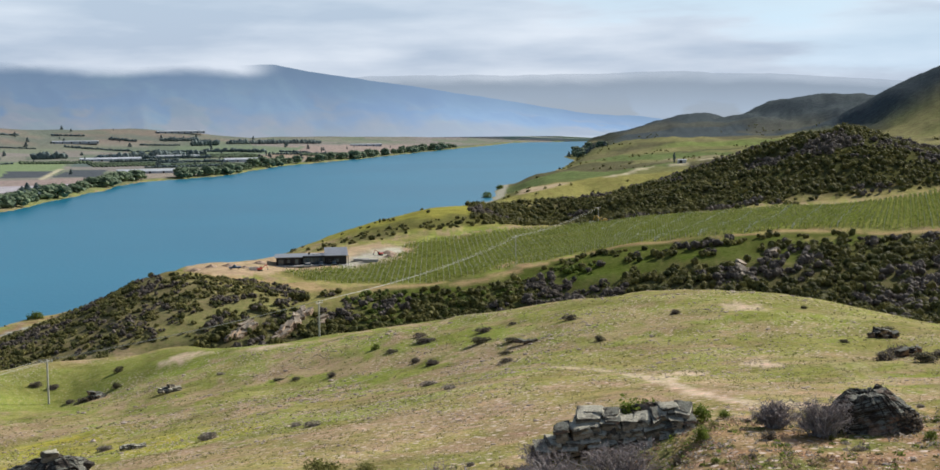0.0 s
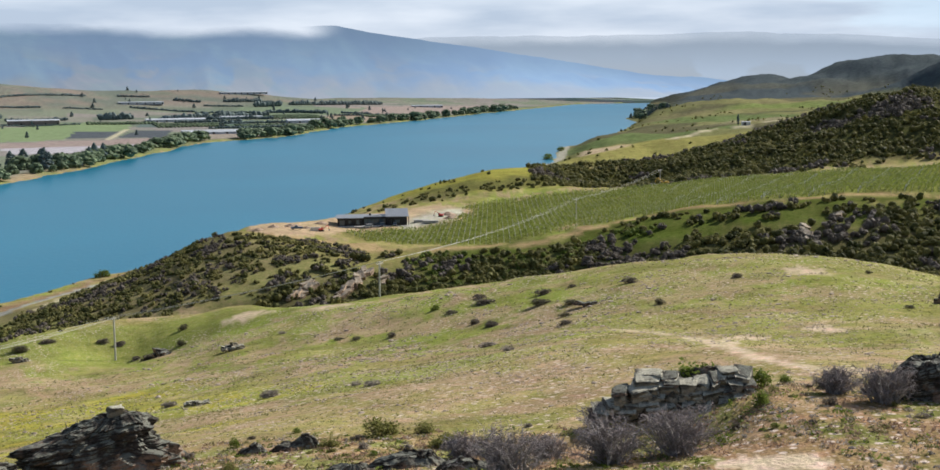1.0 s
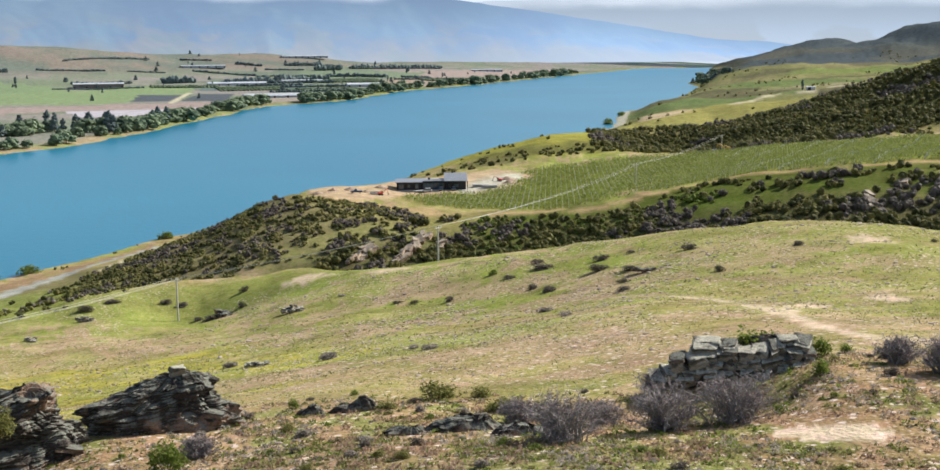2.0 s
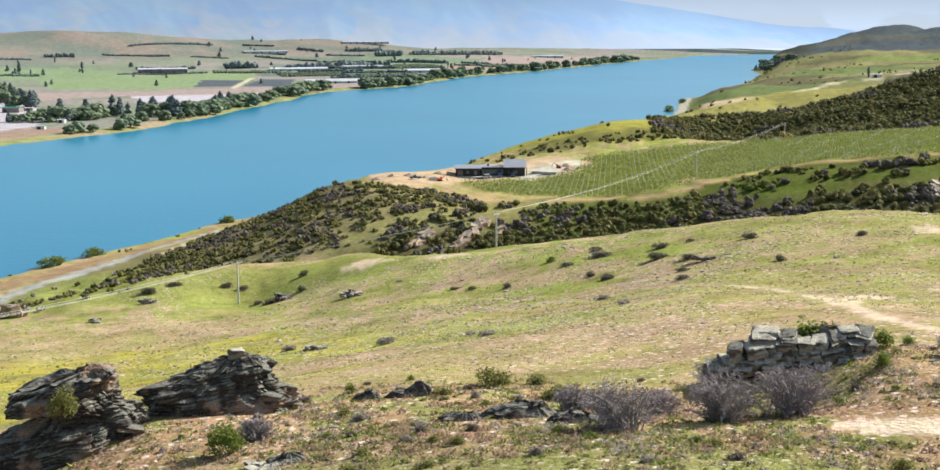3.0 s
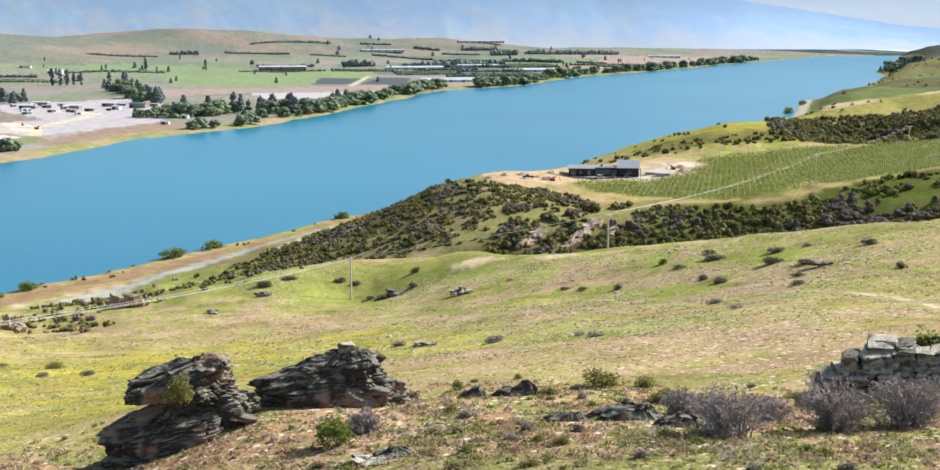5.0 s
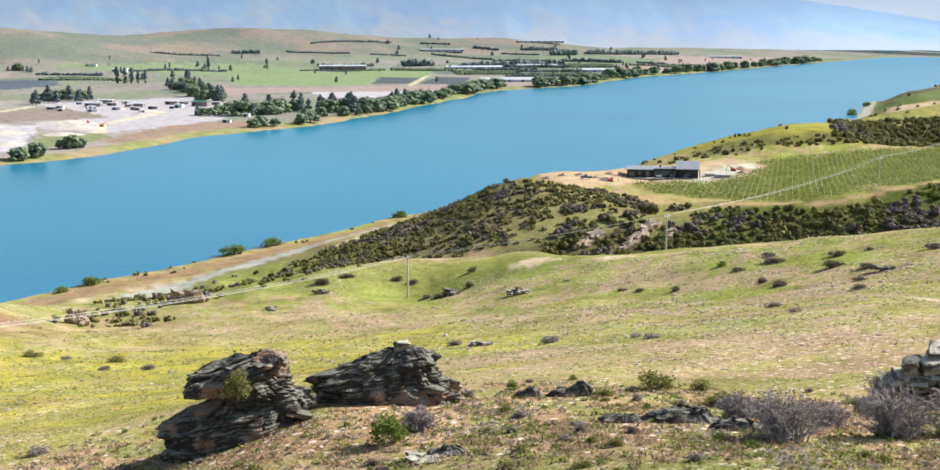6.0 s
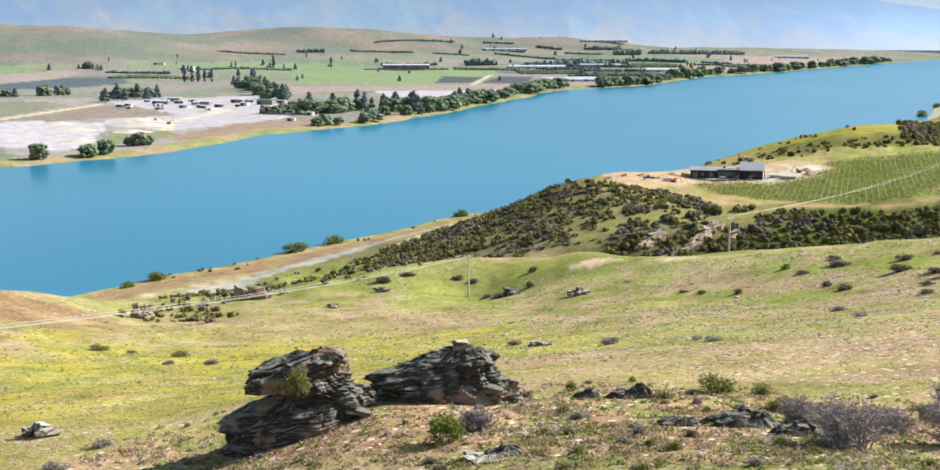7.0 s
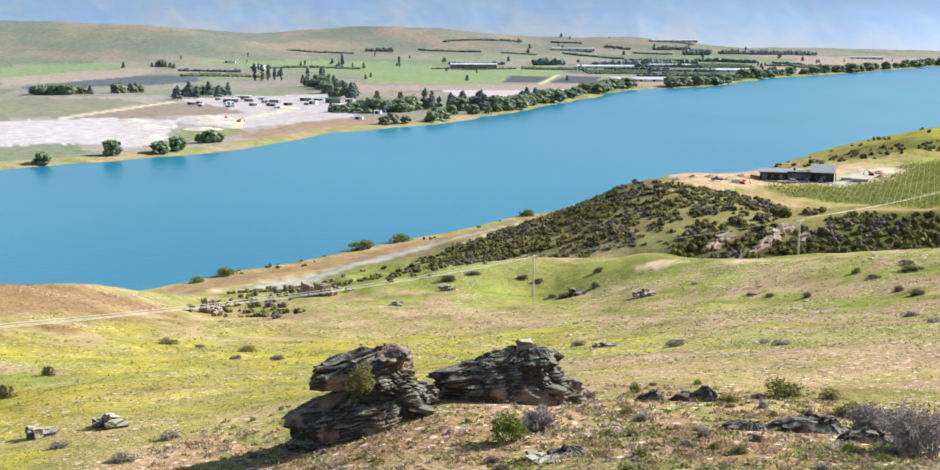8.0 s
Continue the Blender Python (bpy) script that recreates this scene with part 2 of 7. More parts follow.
def height(x, y, fine=True):
    """The ground's height at places in plan (arrays)."""
    x, y = np.asarray(x, float), np.asarray(y, float)
    shape = x.shape
    x, y = x.ravel(), y.ravel()
    z = np.zeros(len(x))
    n = len(NODES)

    def lie(px, py):
        c = chart(px, py)
        d2 = (c[:, :1] - NODES[None, :, 0]) ** 2 + (c[:, 1:] - NODES[None, :, 1]) ** 2
        return tps(d2) @ WEIGHTS[:n] + WEIGHTS[n] + c @ WEIGHTS[n + 1:]

    for i in range(0, len(x), 20000):
        z[i:i + 20000] = lie(x[i:i + 20000], y[i:i + 20000])
    r = np.hypot(x, y)
    # the two ends of the chart meet behind, and the ground is even about its middle
    turned = np.abs(np.arctan2(x, y))
    back = np.nonzero(turned > 1.9)[0]
    for i in range(0, len(back), 20000):
        k = back[i:i + 20000]
        z[k] += smooth(1.9, 3.1, turned[k]) * 0.5 * (lie(-x[k], y[k]) - z[k])
    z += smooth(30, 8, r) * (64.4 - z)
    if fine:
        z += (fbm(x / 14, y / 14, 4, 3) - 0.5) * np.clip(r / 130, 0.6, 2.0) * 1.2
        z -= 1.0 * np.exp(-((x - 4.5) / 6.5) ** 2 - ((y - 61.9) / 2.7) ** 2)
        rugged = smooth(600, 760, r) * smooth(-40, 60, x)
        z += rugged * (fbm(x / 60, y / 60, 4, 8) - 0.5) * 14
        z += smooth(2200, 2900, r) * smooth(300, 700, x) * ((np.abs(fbm(x / 420, y / 420, 4, 9) - 0.5) * 2 - 0.30) * 34 + (fbm(x / 90, y / 90, 4, 10) - 0.5) * 34)
    sn = x - shore_x(NEAR_SHORE, y)
    sf = shore_x(FAR_SHORE, y) - x
    wob = (fbm(x / 30, y / 30, 3, 21) - 0.5) * 10 * np.clip(r / 700, 0.3, 2.5)
    sn, sf = sn + wob * 0.6, sf + wob
    near = np.where(sn > 0, 0.5 * smooth(0, 3, sn) + np.maximum(z - 0.5, 0.5) * smooth(0, 34, sn), np.maximum(0.12 * sn, -5))
    rise = 2.2 * smooth(0, 14, sf) + 20 * smooth(150, 2600, sf) + (fbm(x / 160, y / 160, 3, 31) - 0.45) * 9 * smooth(60, 600, sf)
    rise += (20 + 26 * smooth(-500, -1500, x)) * smooth(2300, 4500, r) * smooth(0, 700, sf) + (fbm(x / 210, y / 210, 4, 33) - 0.5) * 26 * smooth(1400, 2600, sf)
    rise += (0.30 - np.abs(fbm(x / 260 + 3, y / 260, 4, 35) - 0.5) * 2) * 46 * smooth(1500, 2500, sf)
    for hx, hy, hz, hw in ((-1750, 2300, 48, 380), (-1500, 3000, 55, 360), (-950, 3450, 35, 330), (-2300, 2000, 60, 500)):
        rise += hz * np.exp(-((x - hx) ** 2 + (y - hy) ** 2) / hw ** 2) * (0.7 + 0.6 * fbm(x / 300, y / 300, 4, 44))
    far = np.where(sf > 0, rise, np.maximum(0.12 * sf, -5))
    out = np.where(sn > -0.5 * (shore_x(NEAR_SHORE, y) - shore_x(FAR_SHORE, y)), near, far)
    return out.reshape(shape)
# land:end


# ---- materials ----
def mat(name, rough=0.9, spec=0.25):
    m = bpy.data.materials.new(name)
    m.use_nodes = True
    nt = m.node_tree
    b = nt.nodes["Principled BSDF"]
    b.inputs["Roughness"].default_value = rough
    b.inputs["Specular IOR Level"].default_value = spec
    return m, nt, b


def node(nt, kind, **values):
    n = nt.nodes.new(kind)
    for k, v in values.items():
        if k in n.inputs:
            n.inputs[k].default_value = v
    return n


def grain(nt, scale, detail=4.0, coords="Object"):
    co = nt.nodes.new("ShaderNodeTexCoord")
    nz = node(nt, "ShaderNodeTexNoise", Scale=scale, Detail=detail)
    nt.links.new(co.outputs[coords], nz.inputs["Vector"])
    return nz


def blend(nt, fac, a, b, kind="MIX"):
    m = nt.nodes.new("ShaderNodeMix")
    m.data_type, m.blend_type = "RGBA", kind
    for key, v in (("Factor", fac), ("A", a), ("B", b)):
        if isinstance(v, bpy.types.NodeSocket):
            nt.links.new(v, m.inputs[key])
        elif key == "Factor":
            m.inputs[0].default_value = v
        else:
            m.inputs[key].default_value = (*v, 1) if len(v) == 3 else v
    return m.outputs["Result"]


def steps(nt, value, *stops):
    r = nt.nodes.new("ShaderNodeValToRGB")
    els = r.color_ramp.elements
    while len(els) < len(stops):
        els.new(0.5)
    for el, (p, c) in zip(els, stops):
        el.position = p
        el.color = (*c, 1) if isinstance(c, tuple) else (c, c, c, 1)
    nt.links.new(value, r.inputs["Fac"])
    return r.outputs["Color"]


def bump(nt, b, value, strength=0.4, distance=0.1):
    n = node(nt, "ShaderNodeBump", Strength=strength, Distance=distance)
    nt.links.new(value, n.inputs["Height"])
    nt.links.new(n.outputs["Normal"], b.inputs["Normal"])


def two_tone(name, c0, c1, scale, rough=0.9, spec=0.25, relief=0.3, depth=0.05, fine=6.0, piece=0.0, metal=0.0):
    """A surface of two tones: broad stains, fine grain, relief, and a shade of its own for each object or island."""
    m, nt, b = mat(name, rough, spec)
    b.inputs["Metallic"].default_value = metal
    n0, n1 = grain(nt, scale), grain(nt, scale * fine)
    col = blend(nt, steps(nt, n0.outputs["Fac"], (0.35, 0.0), (0.65, 1.0)), c0, c1)
    col = blend(nt, 0.35, col, steps(nt, n1.outputs["Fac"], (0.3, 0.25), (0.7, 1.0)), "MULTIPLY")
    if piece:
        geo = nt.nodes.new("ShaderNodeNewGeometry")
        inf = nt.nodes.new("ShaderNodeObjectInfo")
        add = nt.nodes.new("ShaderNodeMath")
        nt.links.new(geo.outputs["Random Per Island"], add.inputs[0])
        nt.links.new(inf.outputs["Random"], add.inputs[1])
        fr = nt.nodes.new("ShaderNodeMath")
        fr.operation = "FRACT"
        nt.links.new(add.outputs[0], fr.inputs[0])
        col = blend(nt, 1.0, col, steps(nt, fr.outputs[0], (0.0, 1.0 - piece), (1.0, 1.0)), "MULTIPLY")
    nt.links.new(col, b.inputs["Base Color"])
    if relief:
        bump(nt, b, n1.outputs["Fac"], relief, depth)
    return m


def ground_material():
    m, nt, b = mat("turf", 1.0, 0.0)
    at = nt.nodes.new("ShaderNodeAttribute")
    at.attribute_name = "tint"
    st = nt.nodes.new("ShaderNodeAttribute")
    st.attribute_name = "stony"
    n0, n1, n2 = grain(nt, 0.12, 6), grain(nt, 0.7, 6), grain(nt, 3.5, 5)
    col = blend(nt, 0.8, at.outputs["Color"], steps(nt, n0.outputs["Fac"], (0.3, (0.72, 0.68, 0.62)), (0.7, (1.15, 1.2, 1.0))), "MULTIPLY")
    col = blend(nt, 0.6, col, steps(nt, n1.outputs["Fac"], (0.33, (0.56, 0.66, 0.44)), (0.48, (0.98, 1.04, 0.9)), (0.58, (1.06, 1.0, 1.02)), (0.70, (1.5, 1.3, 1.38))), "MULTIPLY")
    col = blend(nt, 0.5, col, steps(nt, n2.outputs["Fac"], (0.35, 0.5), (0.6, 1.15)), "MULTIPLY")
    # pale stones that lie in thin turf
    vo = node(nt, "ShaderNodeTexVoronoi", Scale=1.1)
    co = nt.nodes.new("ShaderNodeTexCoord")
    nt.links.new(co.outputs["Object"], vo.inputs["Vector"])
    near = steps(nt, vo.outputs["Distance"], (0.18, 1.0), (0.27, 0.0))
    vo2 = node(nt, "ShaderNodeTexVoronoi", Scale=2.7)
    nt.links.new(co.outputs["Object"], vo2.inputs["Vector"])
    near = blend(nt, 0.6, near, steps(nt, vo2.outputs["Distance"], (0.20, 1.0), (0.30, 0.0)), "LIGHTEN")
    many = nt.nodes.new("ShaderNodeMath")
    many.operation = "MULTIPLY"
    nt.links.new(near, many.inputs[0])
    nt.links.new(st.outputs["Fac"], many.inputs[1])
    col = blend(nt, many.outputs[0], col, (0.62, 0.51, 0.43))
    nt.links.new(col, b.inputs["Base Color"])
    bump(nt, b, n2.outputs["Fac"], 0.6, 0.25)
    return m


def water_material():
    m, nt, b = mat("lake_water", 0.30, 0.20)
    n0 = grain(nt, 0.004, 3)
    col = blend(nt, steps(nt, n0.outputs["Fac"], (0.35, 0.0), (0.65, 1.0)), (0.004, 0.149, 0.254), (0.006, 0.175, 0.287))
    nt.links.new(col, b.inputs["Base Color"])
    co = nt.nodes.new("ShaderNodeTexCoord")
    mp = nt.nodes.new("ShaderNodeMapping")
    mp.inputs["Scale"].default_value = (0.5, 0.16, 1.0)
    mp.inputs["Rotation"].default_value = (0, 0, radians(20))
    nz = node(nt, "ShaderNodeTexNoise", Scale=1.0, Detail=3.0)
    nt.links.new(co.outputs["Object"], mp.inputs["Vector"])
    nt.links.new(mp.outputs["Vector"], nz.inputs["Vector"])
    bump(nt, b, nz.outputs["Fac"], 0.5, 0.25)
    return m


def far_material(name, c0, c1, c2, c3, glow, strength):
    """Far mountains, paled by a blue glow that stands in for haze: scrub, dry grass on the spurs, green paddocks at the
    foot; cloud hides the crest.
    """
    m, nt, b = mat(name, 1.0, 0.0)
    n0, n1, n2 = grain(nt, 0.0035, 7), grain(nt, 0.02, 5), grain(nt, 0.0065, 5)
    col = blend(nt, steps(nt, n0.outputs["Fac"], (0.45, 0.0), (0.58, 1.0)), c0, c1)

    def layer(name):
        at = nt.nodes.new("ShaderNodeAttribute")
        at.attribute_name = name
        return at.outputs["Fac"]

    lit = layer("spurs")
    # haze as emission: blue over scrub, greyer over the dry spurs
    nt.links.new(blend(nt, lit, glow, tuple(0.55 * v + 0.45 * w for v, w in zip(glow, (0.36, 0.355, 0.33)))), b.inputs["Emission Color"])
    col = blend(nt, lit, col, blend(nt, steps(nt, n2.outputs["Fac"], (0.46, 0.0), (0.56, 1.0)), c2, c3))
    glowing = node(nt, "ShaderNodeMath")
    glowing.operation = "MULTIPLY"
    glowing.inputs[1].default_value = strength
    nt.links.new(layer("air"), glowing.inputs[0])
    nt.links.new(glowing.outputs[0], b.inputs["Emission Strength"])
    col = blend(nt, 0.3, col, steps(nt, n1.outputs["Fac"], (0.35, 0.5), (0.65, 1.2)), "MULTIPLY")
    nt.links.new(col, b.inputs["Base Color"])
    clear = nt.nodes.new("ShaderNodeBsdfTransparent")
    mx = nt.nodes.new("ShaderNodeMixShader")
    nt.links.new(layer("cloud"), mx.inputs[0])
    nt.links.new(b.outputs["BSDF"], mx.inputs[1])
    nt.links.new(clear.outputs["BSDF"], mx.inputs[2])
    nt.links.new(mx.outputs["Shader"], nt.nodes["Material Output"].inputs["Surface"])
    return m


M_TURF = ground_material()
M_WATER = water_material()
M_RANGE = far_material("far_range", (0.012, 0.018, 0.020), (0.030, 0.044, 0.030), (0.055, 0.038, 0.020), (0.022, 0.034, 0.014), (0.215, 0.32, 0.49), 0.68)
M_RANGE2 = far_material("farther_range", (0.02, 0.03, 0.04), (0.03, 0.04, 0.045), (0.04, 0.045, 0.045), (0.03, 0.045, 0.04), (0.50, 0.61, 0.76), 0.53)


# ---- ground, lake and mountains ----
def sheet(name, co, faces, material, smooth_faces=True):
    me = bpy.data.meshes.new(name)
    co, faces = np.asarray(co, np.float32), np.asarray(faces, np.int32)
    me.vertices.add(len(co))
    me.vertices.foreach_set("co", co.ravel())
    k = faces.shape[1]
    me.loops.add(faces.size)
    me.loops.foreach_set("vertex_index", faces.ravel())
    me.polygons.add(len(faces))
    me.polygons.foreach_set("loop_start", np.arange(0, faces.size, k, dtype=np.int32))
    me.polygons.foreach_set("use_smooth", np.full(len(faces), smooth_faces))
    me.update(calc_edges=True)
    me.materials.append(material)
    return new(name, me)


def mesh_grid(nu, nv, wrap=False):
    i, j = np.meshgrid(np.arange(nu if wrap else nu - 1), np.arange(nv - 1), indexing="ij")
    i2 = (i + 1) % nu
    return np.stack([i * nv + j, i2 * nv + j, i2 * nv + j + 1, i * nv + j + 1], -1).reshape(-1, 4)


# what lies on the ground, in plan
PATH = [(-14, 166), (-0.5, 153), (8.2, 141.5), (11.3, 127.7), (14.4, 121.6), (16.5, 110.6), (16.9, 96.5), (17.5, 85.2), (18.4, 79.8), (19.8, 75), (22.3, 75.2), (27, 78)]
TRACK = [(240, 335), (154, 394), (127, 409), (108, 416), (86, 411), (66, 417), (46, 421), (24, 411), (3, 398), (-17, 402), (-36, 405), (-52, 406), (-60, 426),
         (-78, 436), (-94, 441), (-103, 450), (-108, 466)]
SPURTRACK = [(24, 411), (10, 425), (17, 445), (30, 462)]
YARD = [(-112, 458), (-92, 447), (-80, 455), (-74, 468), (-55, 478), (-36, 486), (-28, 500), (-24, 545), (-48, 556), (-76, 534), (-97, 508), (-116, 480)]
DRIVE = [(-50, 486), (-44, 506), (-34, 528)]
VINES = [(-73, 464), (-51, 430), (-28, 413), (-9, 403), (14, 414), (40, 426), (64, 424), (88, 416), (112, 422), (128, 414), (158, 401), (235, 345), (330, 420), (320, 530),
         (228, 570), (150, 598), (97, 608), (36, 596), (-29, 554), (-32, 520), (-31, 500), (-37, 484)]
ROAD = [(-196, 250), (-193, 281), (-191, 307), (-187, 328), (-184, 352), (-182, 370), (-179, 390), (-175, 424), (-170, 455), (-158, 488), (-140, 540), (-118, 640), (-85, 800), (-40, 980)]
HEAD_ROAD = [(10, 1120), (30, 1230), (36, 1350), (46, 1530), (62, 1560)]
PAD = (10.9, 52.2)
STRIP = [(-128, 190), (-140, 212), (-145, 236), (-128, 248), (-118, 256), (-134, 300), (-140, 335)]
SPUR_LINE = [(-33, 52), (-27, 58), (-18, 60), (-8, 57), (2, 54), (12, 58), (26, 60)]
FIELDS = []


def field(colour, *outline):
    """A field on the flats: base colour and its corners in plan."""
    FIELDS.append((list(outline), colour))


field((0.44, 0.385, 0.31), (-490, 590), (-770, 800), (-1010, 1050), (-860, 1250), (-650, 1200), (-540, 1010), (-480, 800))
field((0.31, 0.31, 0.20), (-1036, 1062), (-902, 1107), (-835, 1064), (-757, 847), (-850, 800))
field((0.36, 0.295, 0.215), (-830, 1069), (-726, 1085), (-651, 969), (-697, 897), (-697, 854), (-753, 850), (-793, 986))
field((0.60, 0.55, 0.49), (-857, 1147), (-760, 1353), (-631, 1192), (-529, 976), (-547, 817), (-629, 849), (-678, 906), (-648, 988))
field((0.66, 0.61, 0.54), (-790, 780), (-761, 821), (-715, 869), (-648, 871), (-595, 794), (-537, 703), (-520, 652), (-564, 665), (-594, 651), (-630, 600))
field((0.31, 0.33, 0.15), (-540, 718), (-590, 796), (-557, 832), (-520, 785), (-510, 716), (-521, 685))
field((0.15, 0.18, 0.18), (-1155, 1217), (-1338, 1615), (-1185, 1636), (-1096, 1542), (-1067, 1375), (-1123, 1215))
field((0.29, 0.37, 0.18), (-1595, 1640), (-1556, 1763), (-1420, 1849), (-1439, 1644), (-1374, 1412))
field((0.44, 0.37, 0.28), (-1439, 1644), (-1391, 1812), (-1293, 1651), (-1184, 1215), (-1374, 1412))
field((0.29, 0.37, 0.18), (-1399, 1913), (-1184, 2320), (-1022, 2272), (-875, 1945), (-1072, 1909), (-1276, 1910))
field((0.31, 0.39, 0.18), (-1028, 1919), (-908, 2320), (-821, 2447), (-700, 2071), (-671, 1715), (-689, 1664), (-845, 1614))
field((0.14, 0.155, 0.15), (-675, 1713), (-752, 1950), (-668, 1976), (-620, 1749))
field((0.14, 0.155, 0.15), (-612, 1753), (-664, 2010), (-610, 2031), (-540, 1749))
field((0.46, 0.36, 0.28), (-849, 1512), (-539, 1751), (-488, 1571), (-668, 1486), (-760, 1353))
field((0.62, 0.57, 0.52), (-675, 1483), (-491, 1569), (-498, 1396), (-592, 1353))
field((0.43, 0.36, 0.26), (-511, 1659), (-527, 1806), (-426, 2078), (-357, 1789), (-430, 1651), (-447, 1380), (-469, 1379))
field((0.48, 0.38, 0.29), (-554, 3231), (-118, 3793), (-110, 3580), (-188, 3115), (-297, 2831), (-495, 3061))
field((0.19, 0.24, 0.19), (-759, 2299), (-586, 2545), (-545, 2317), (-706, 2123))
field((0.42, 0.30, 0.20), (-488, 745), (-470, 851), (-480, 960), (-520, 970), (-540, 900), (-515, 763))
field((0.17, 0.23, 0.14), (-560, 2080), (-600, 2300), (-420, 2350), (-400, 2120))
field((0.46, 0.36, 0.24), (-420, 2300), (-480, 2900), (-200, 3000), (-250, 2600))
field((0.27, 0.33, 0.19), (-700, 2700), (-750, 3100), (-450, 3300), (-430, 2900))
PALETTE = np.array([(0.46, 0.41, 0.32), (0.33, 0.38, 0.23), (0.43, 0.41, 0.30), (0.29, 0.34, 0.23), (0.48, 0.42, 0.34), (0.37, 0.40, 0.26)])


def tint(x, y, z):
    """Base colour and stoniness of the ground, by what grows or lies there, with far haze and gully shade put into the
    colour.
    """
    n = len(x)
    r = np.hypot(x, y)
    col = np.empty((n, 3))
    stony = np.zeros(n)

    def lay(colour, mask):
        m = np.clip(mask, 0, 1)[:, None]
        col[:] = col * (1 - m) + np.array(colour) * m

    broad, mid, fine = fbm(x / 45, y / 45, 4, 61), fbm(x / 9, y / 9, 4, 62), fbm(x / 2.2, y / 2.2, 3, 63)
    sn = x - shore_x(NEAR_SHORE, y)
    sf = shore_x(FAR_SHORE, y) - x
    hillside = sn > 0
    # pasture
    col[:] = (0.375, 0.325, 0.155)
    lay((0.275, 0.325, 0.085), smooth(0.42, 0.62, broad * 0.6 + mid * 0.4))
    lay((0.46, 0.335, 0.255), smooth(0.46, 0.61, mid * 0.55 + fine * 0.45) * 0.85)
    lay((0.19, 0.215, 0.07), smooth(0.58, 0.70, fbm(x / 5.5, y / 5.5, 4, 64)) * 0.55)
    stony += 0.25 + 0.8 * smooth(0.50, 0.62, fbm(x / 12, y / 12, 4, 65))
    lay((0.25, 0.285, 0.08), patch(x, y, 42, 165, 50, 60, 0, 3) * 0.5)
    thin = np.maximum(patch(x, y, -8, 120, 40, 48, 20, 11, 0.8), patch(x, y, 10, 165, 30, 26, 0, 12, 0.9) * 0.7)
    thin = np.maximum(thin, patch(x, y, -45, 215, 40, 20, 0, 13, 0.9) * 0.5)
    lay((0.43, 0.32, 0.235), thin * smooth(0.36, 0.62, mid * 0.5 + fine * 0.5) * 0.85)
    stony += thin * smooth(0.45, 0.6, fbm(x / 6, y / 6, 3, 71))
    lay((0.255, 0.29, 0.085), patch(x, y, -88, 250, 55, 16, 12, 14, 0.6) * 0.85)
    lay((0.27, 0.33, 0.075), patch(x, y, -22, 122, 26, 9, -15, 15, 0.8) * 0.7)
    flowers = np.maximum(patch(x, y, -72, 125, 38, 40, 30, 16, 0.9), patch(x, y, -62, 78, 22, 26, 0, 17, 0.8))
    lay((0.32, 0.32, 0.09), flowers * smooth(0.34, 0.56, mid * 0.6 + fine * 0.4))
    lay((0.50, 0.43, 0.085), flowers * smooth(0.46, 0.62, fbm(x / 5, y / 5, 4, 72)) * 0.6)
    lay((0.28, 0.175, 0.115), patch(x, y, -152, 145, 34, 34, 0, 18, 0.7) * 0.85)
    lay((0.29, 0.29, 0.15), patch(x, y, -165, 190, 30, 12, 0, 19, 0.7) * 0.7)
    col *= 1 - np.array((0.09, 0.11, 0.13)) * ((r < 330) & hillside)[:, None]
    # the rocky spur: red-brown herbs and grit
    spur = smooth(13, 5, away(x, y, SPUR_LINE) + (mid - 0.5) * 9) * (r < 85)
    lay((0.36, 0.235, 0.155), spur * 0.9)
    lay((0.21, 0.245, 0.08), spur * smooth(0.5, 0.62, fbm(x / 2.6, y / 2.6, 4, 73)) * 0.75)
    lay((0.42, 0.285, 0.205), spur * smooth(0.56, 0.66, fbm(x / 3.1, y / 3.1, 4, 74)) * 0.9)
    under = (r < 52) * smooth(58, 40, r)
    lay((0.22, 0.225, 0.09), under * smooth(0.4, 0.6, mid))
    stony += spur * 0.8
    # bare earth and the farm path
    bare = smooth(1.0, 0.35, away(x, y, PATH) + (fine - 0.5) * 1.6) * smooth(0.30, 0.5, fbm(x / 7, y / 7, 3, 75) + 0.2 * smooth(140, 100, y)) * smooth(175, 120, y)
    for cx, cy, rx, ry, turn in ((17.6, 106, 1.0, 6, -8), (21, 115, 1.6, 4.5, -20), (20.4, 76.2, 2.4, 1.8, 0), (41.9, 183.4, 3.4, 5.5, 0), (30.5, 122.5, 1.7, 4.5, 10),
                                 (-61, 253, 4.5, 7, 0), (-42, 240, 6, 2.5, 0)):
        bare = np.maximum(bare, patch(x, y, cx, cy, rx, ry, turn, 23, 0.7) * smooth(0.25, 0.45, fine + 0.1))
    lay((0.60, 0.47, 0.385), bare * 0.92)
    pad = patch(x, y, PAD[0], PAD[1], 2.6, 1.4, -28, 23, 0.22)
    lay((0.76, 0.60, 0.52), smooth(0.35, 0.55, pad))
    stony *= 1 - pad
    for dx in (0, 1.8):
        lay((0.42, 0.36, 0.22), smooth(0.9, 0.3, away(x, y, [(36 + dx, 118), (33 + dx, 102), (30 + dx, 88)])) * 0.6)
    # scrub floor, gully and the spur beside it
    scrub = np.maximum(smooth(26, 10, away(x, y, [(210, 285), (140, 322), (105, 340), (75, 358), (40, 361), (3, 360), (-36, 357), (-78, 343)])), smooth(46, 24, away(x, y, [(-90, 395), (-120, 375), (-150, 350)])))
    scrub = np.maximum(scrub, patch(x, y, 150, 330, 85, 48, 35, 24, 0.5))
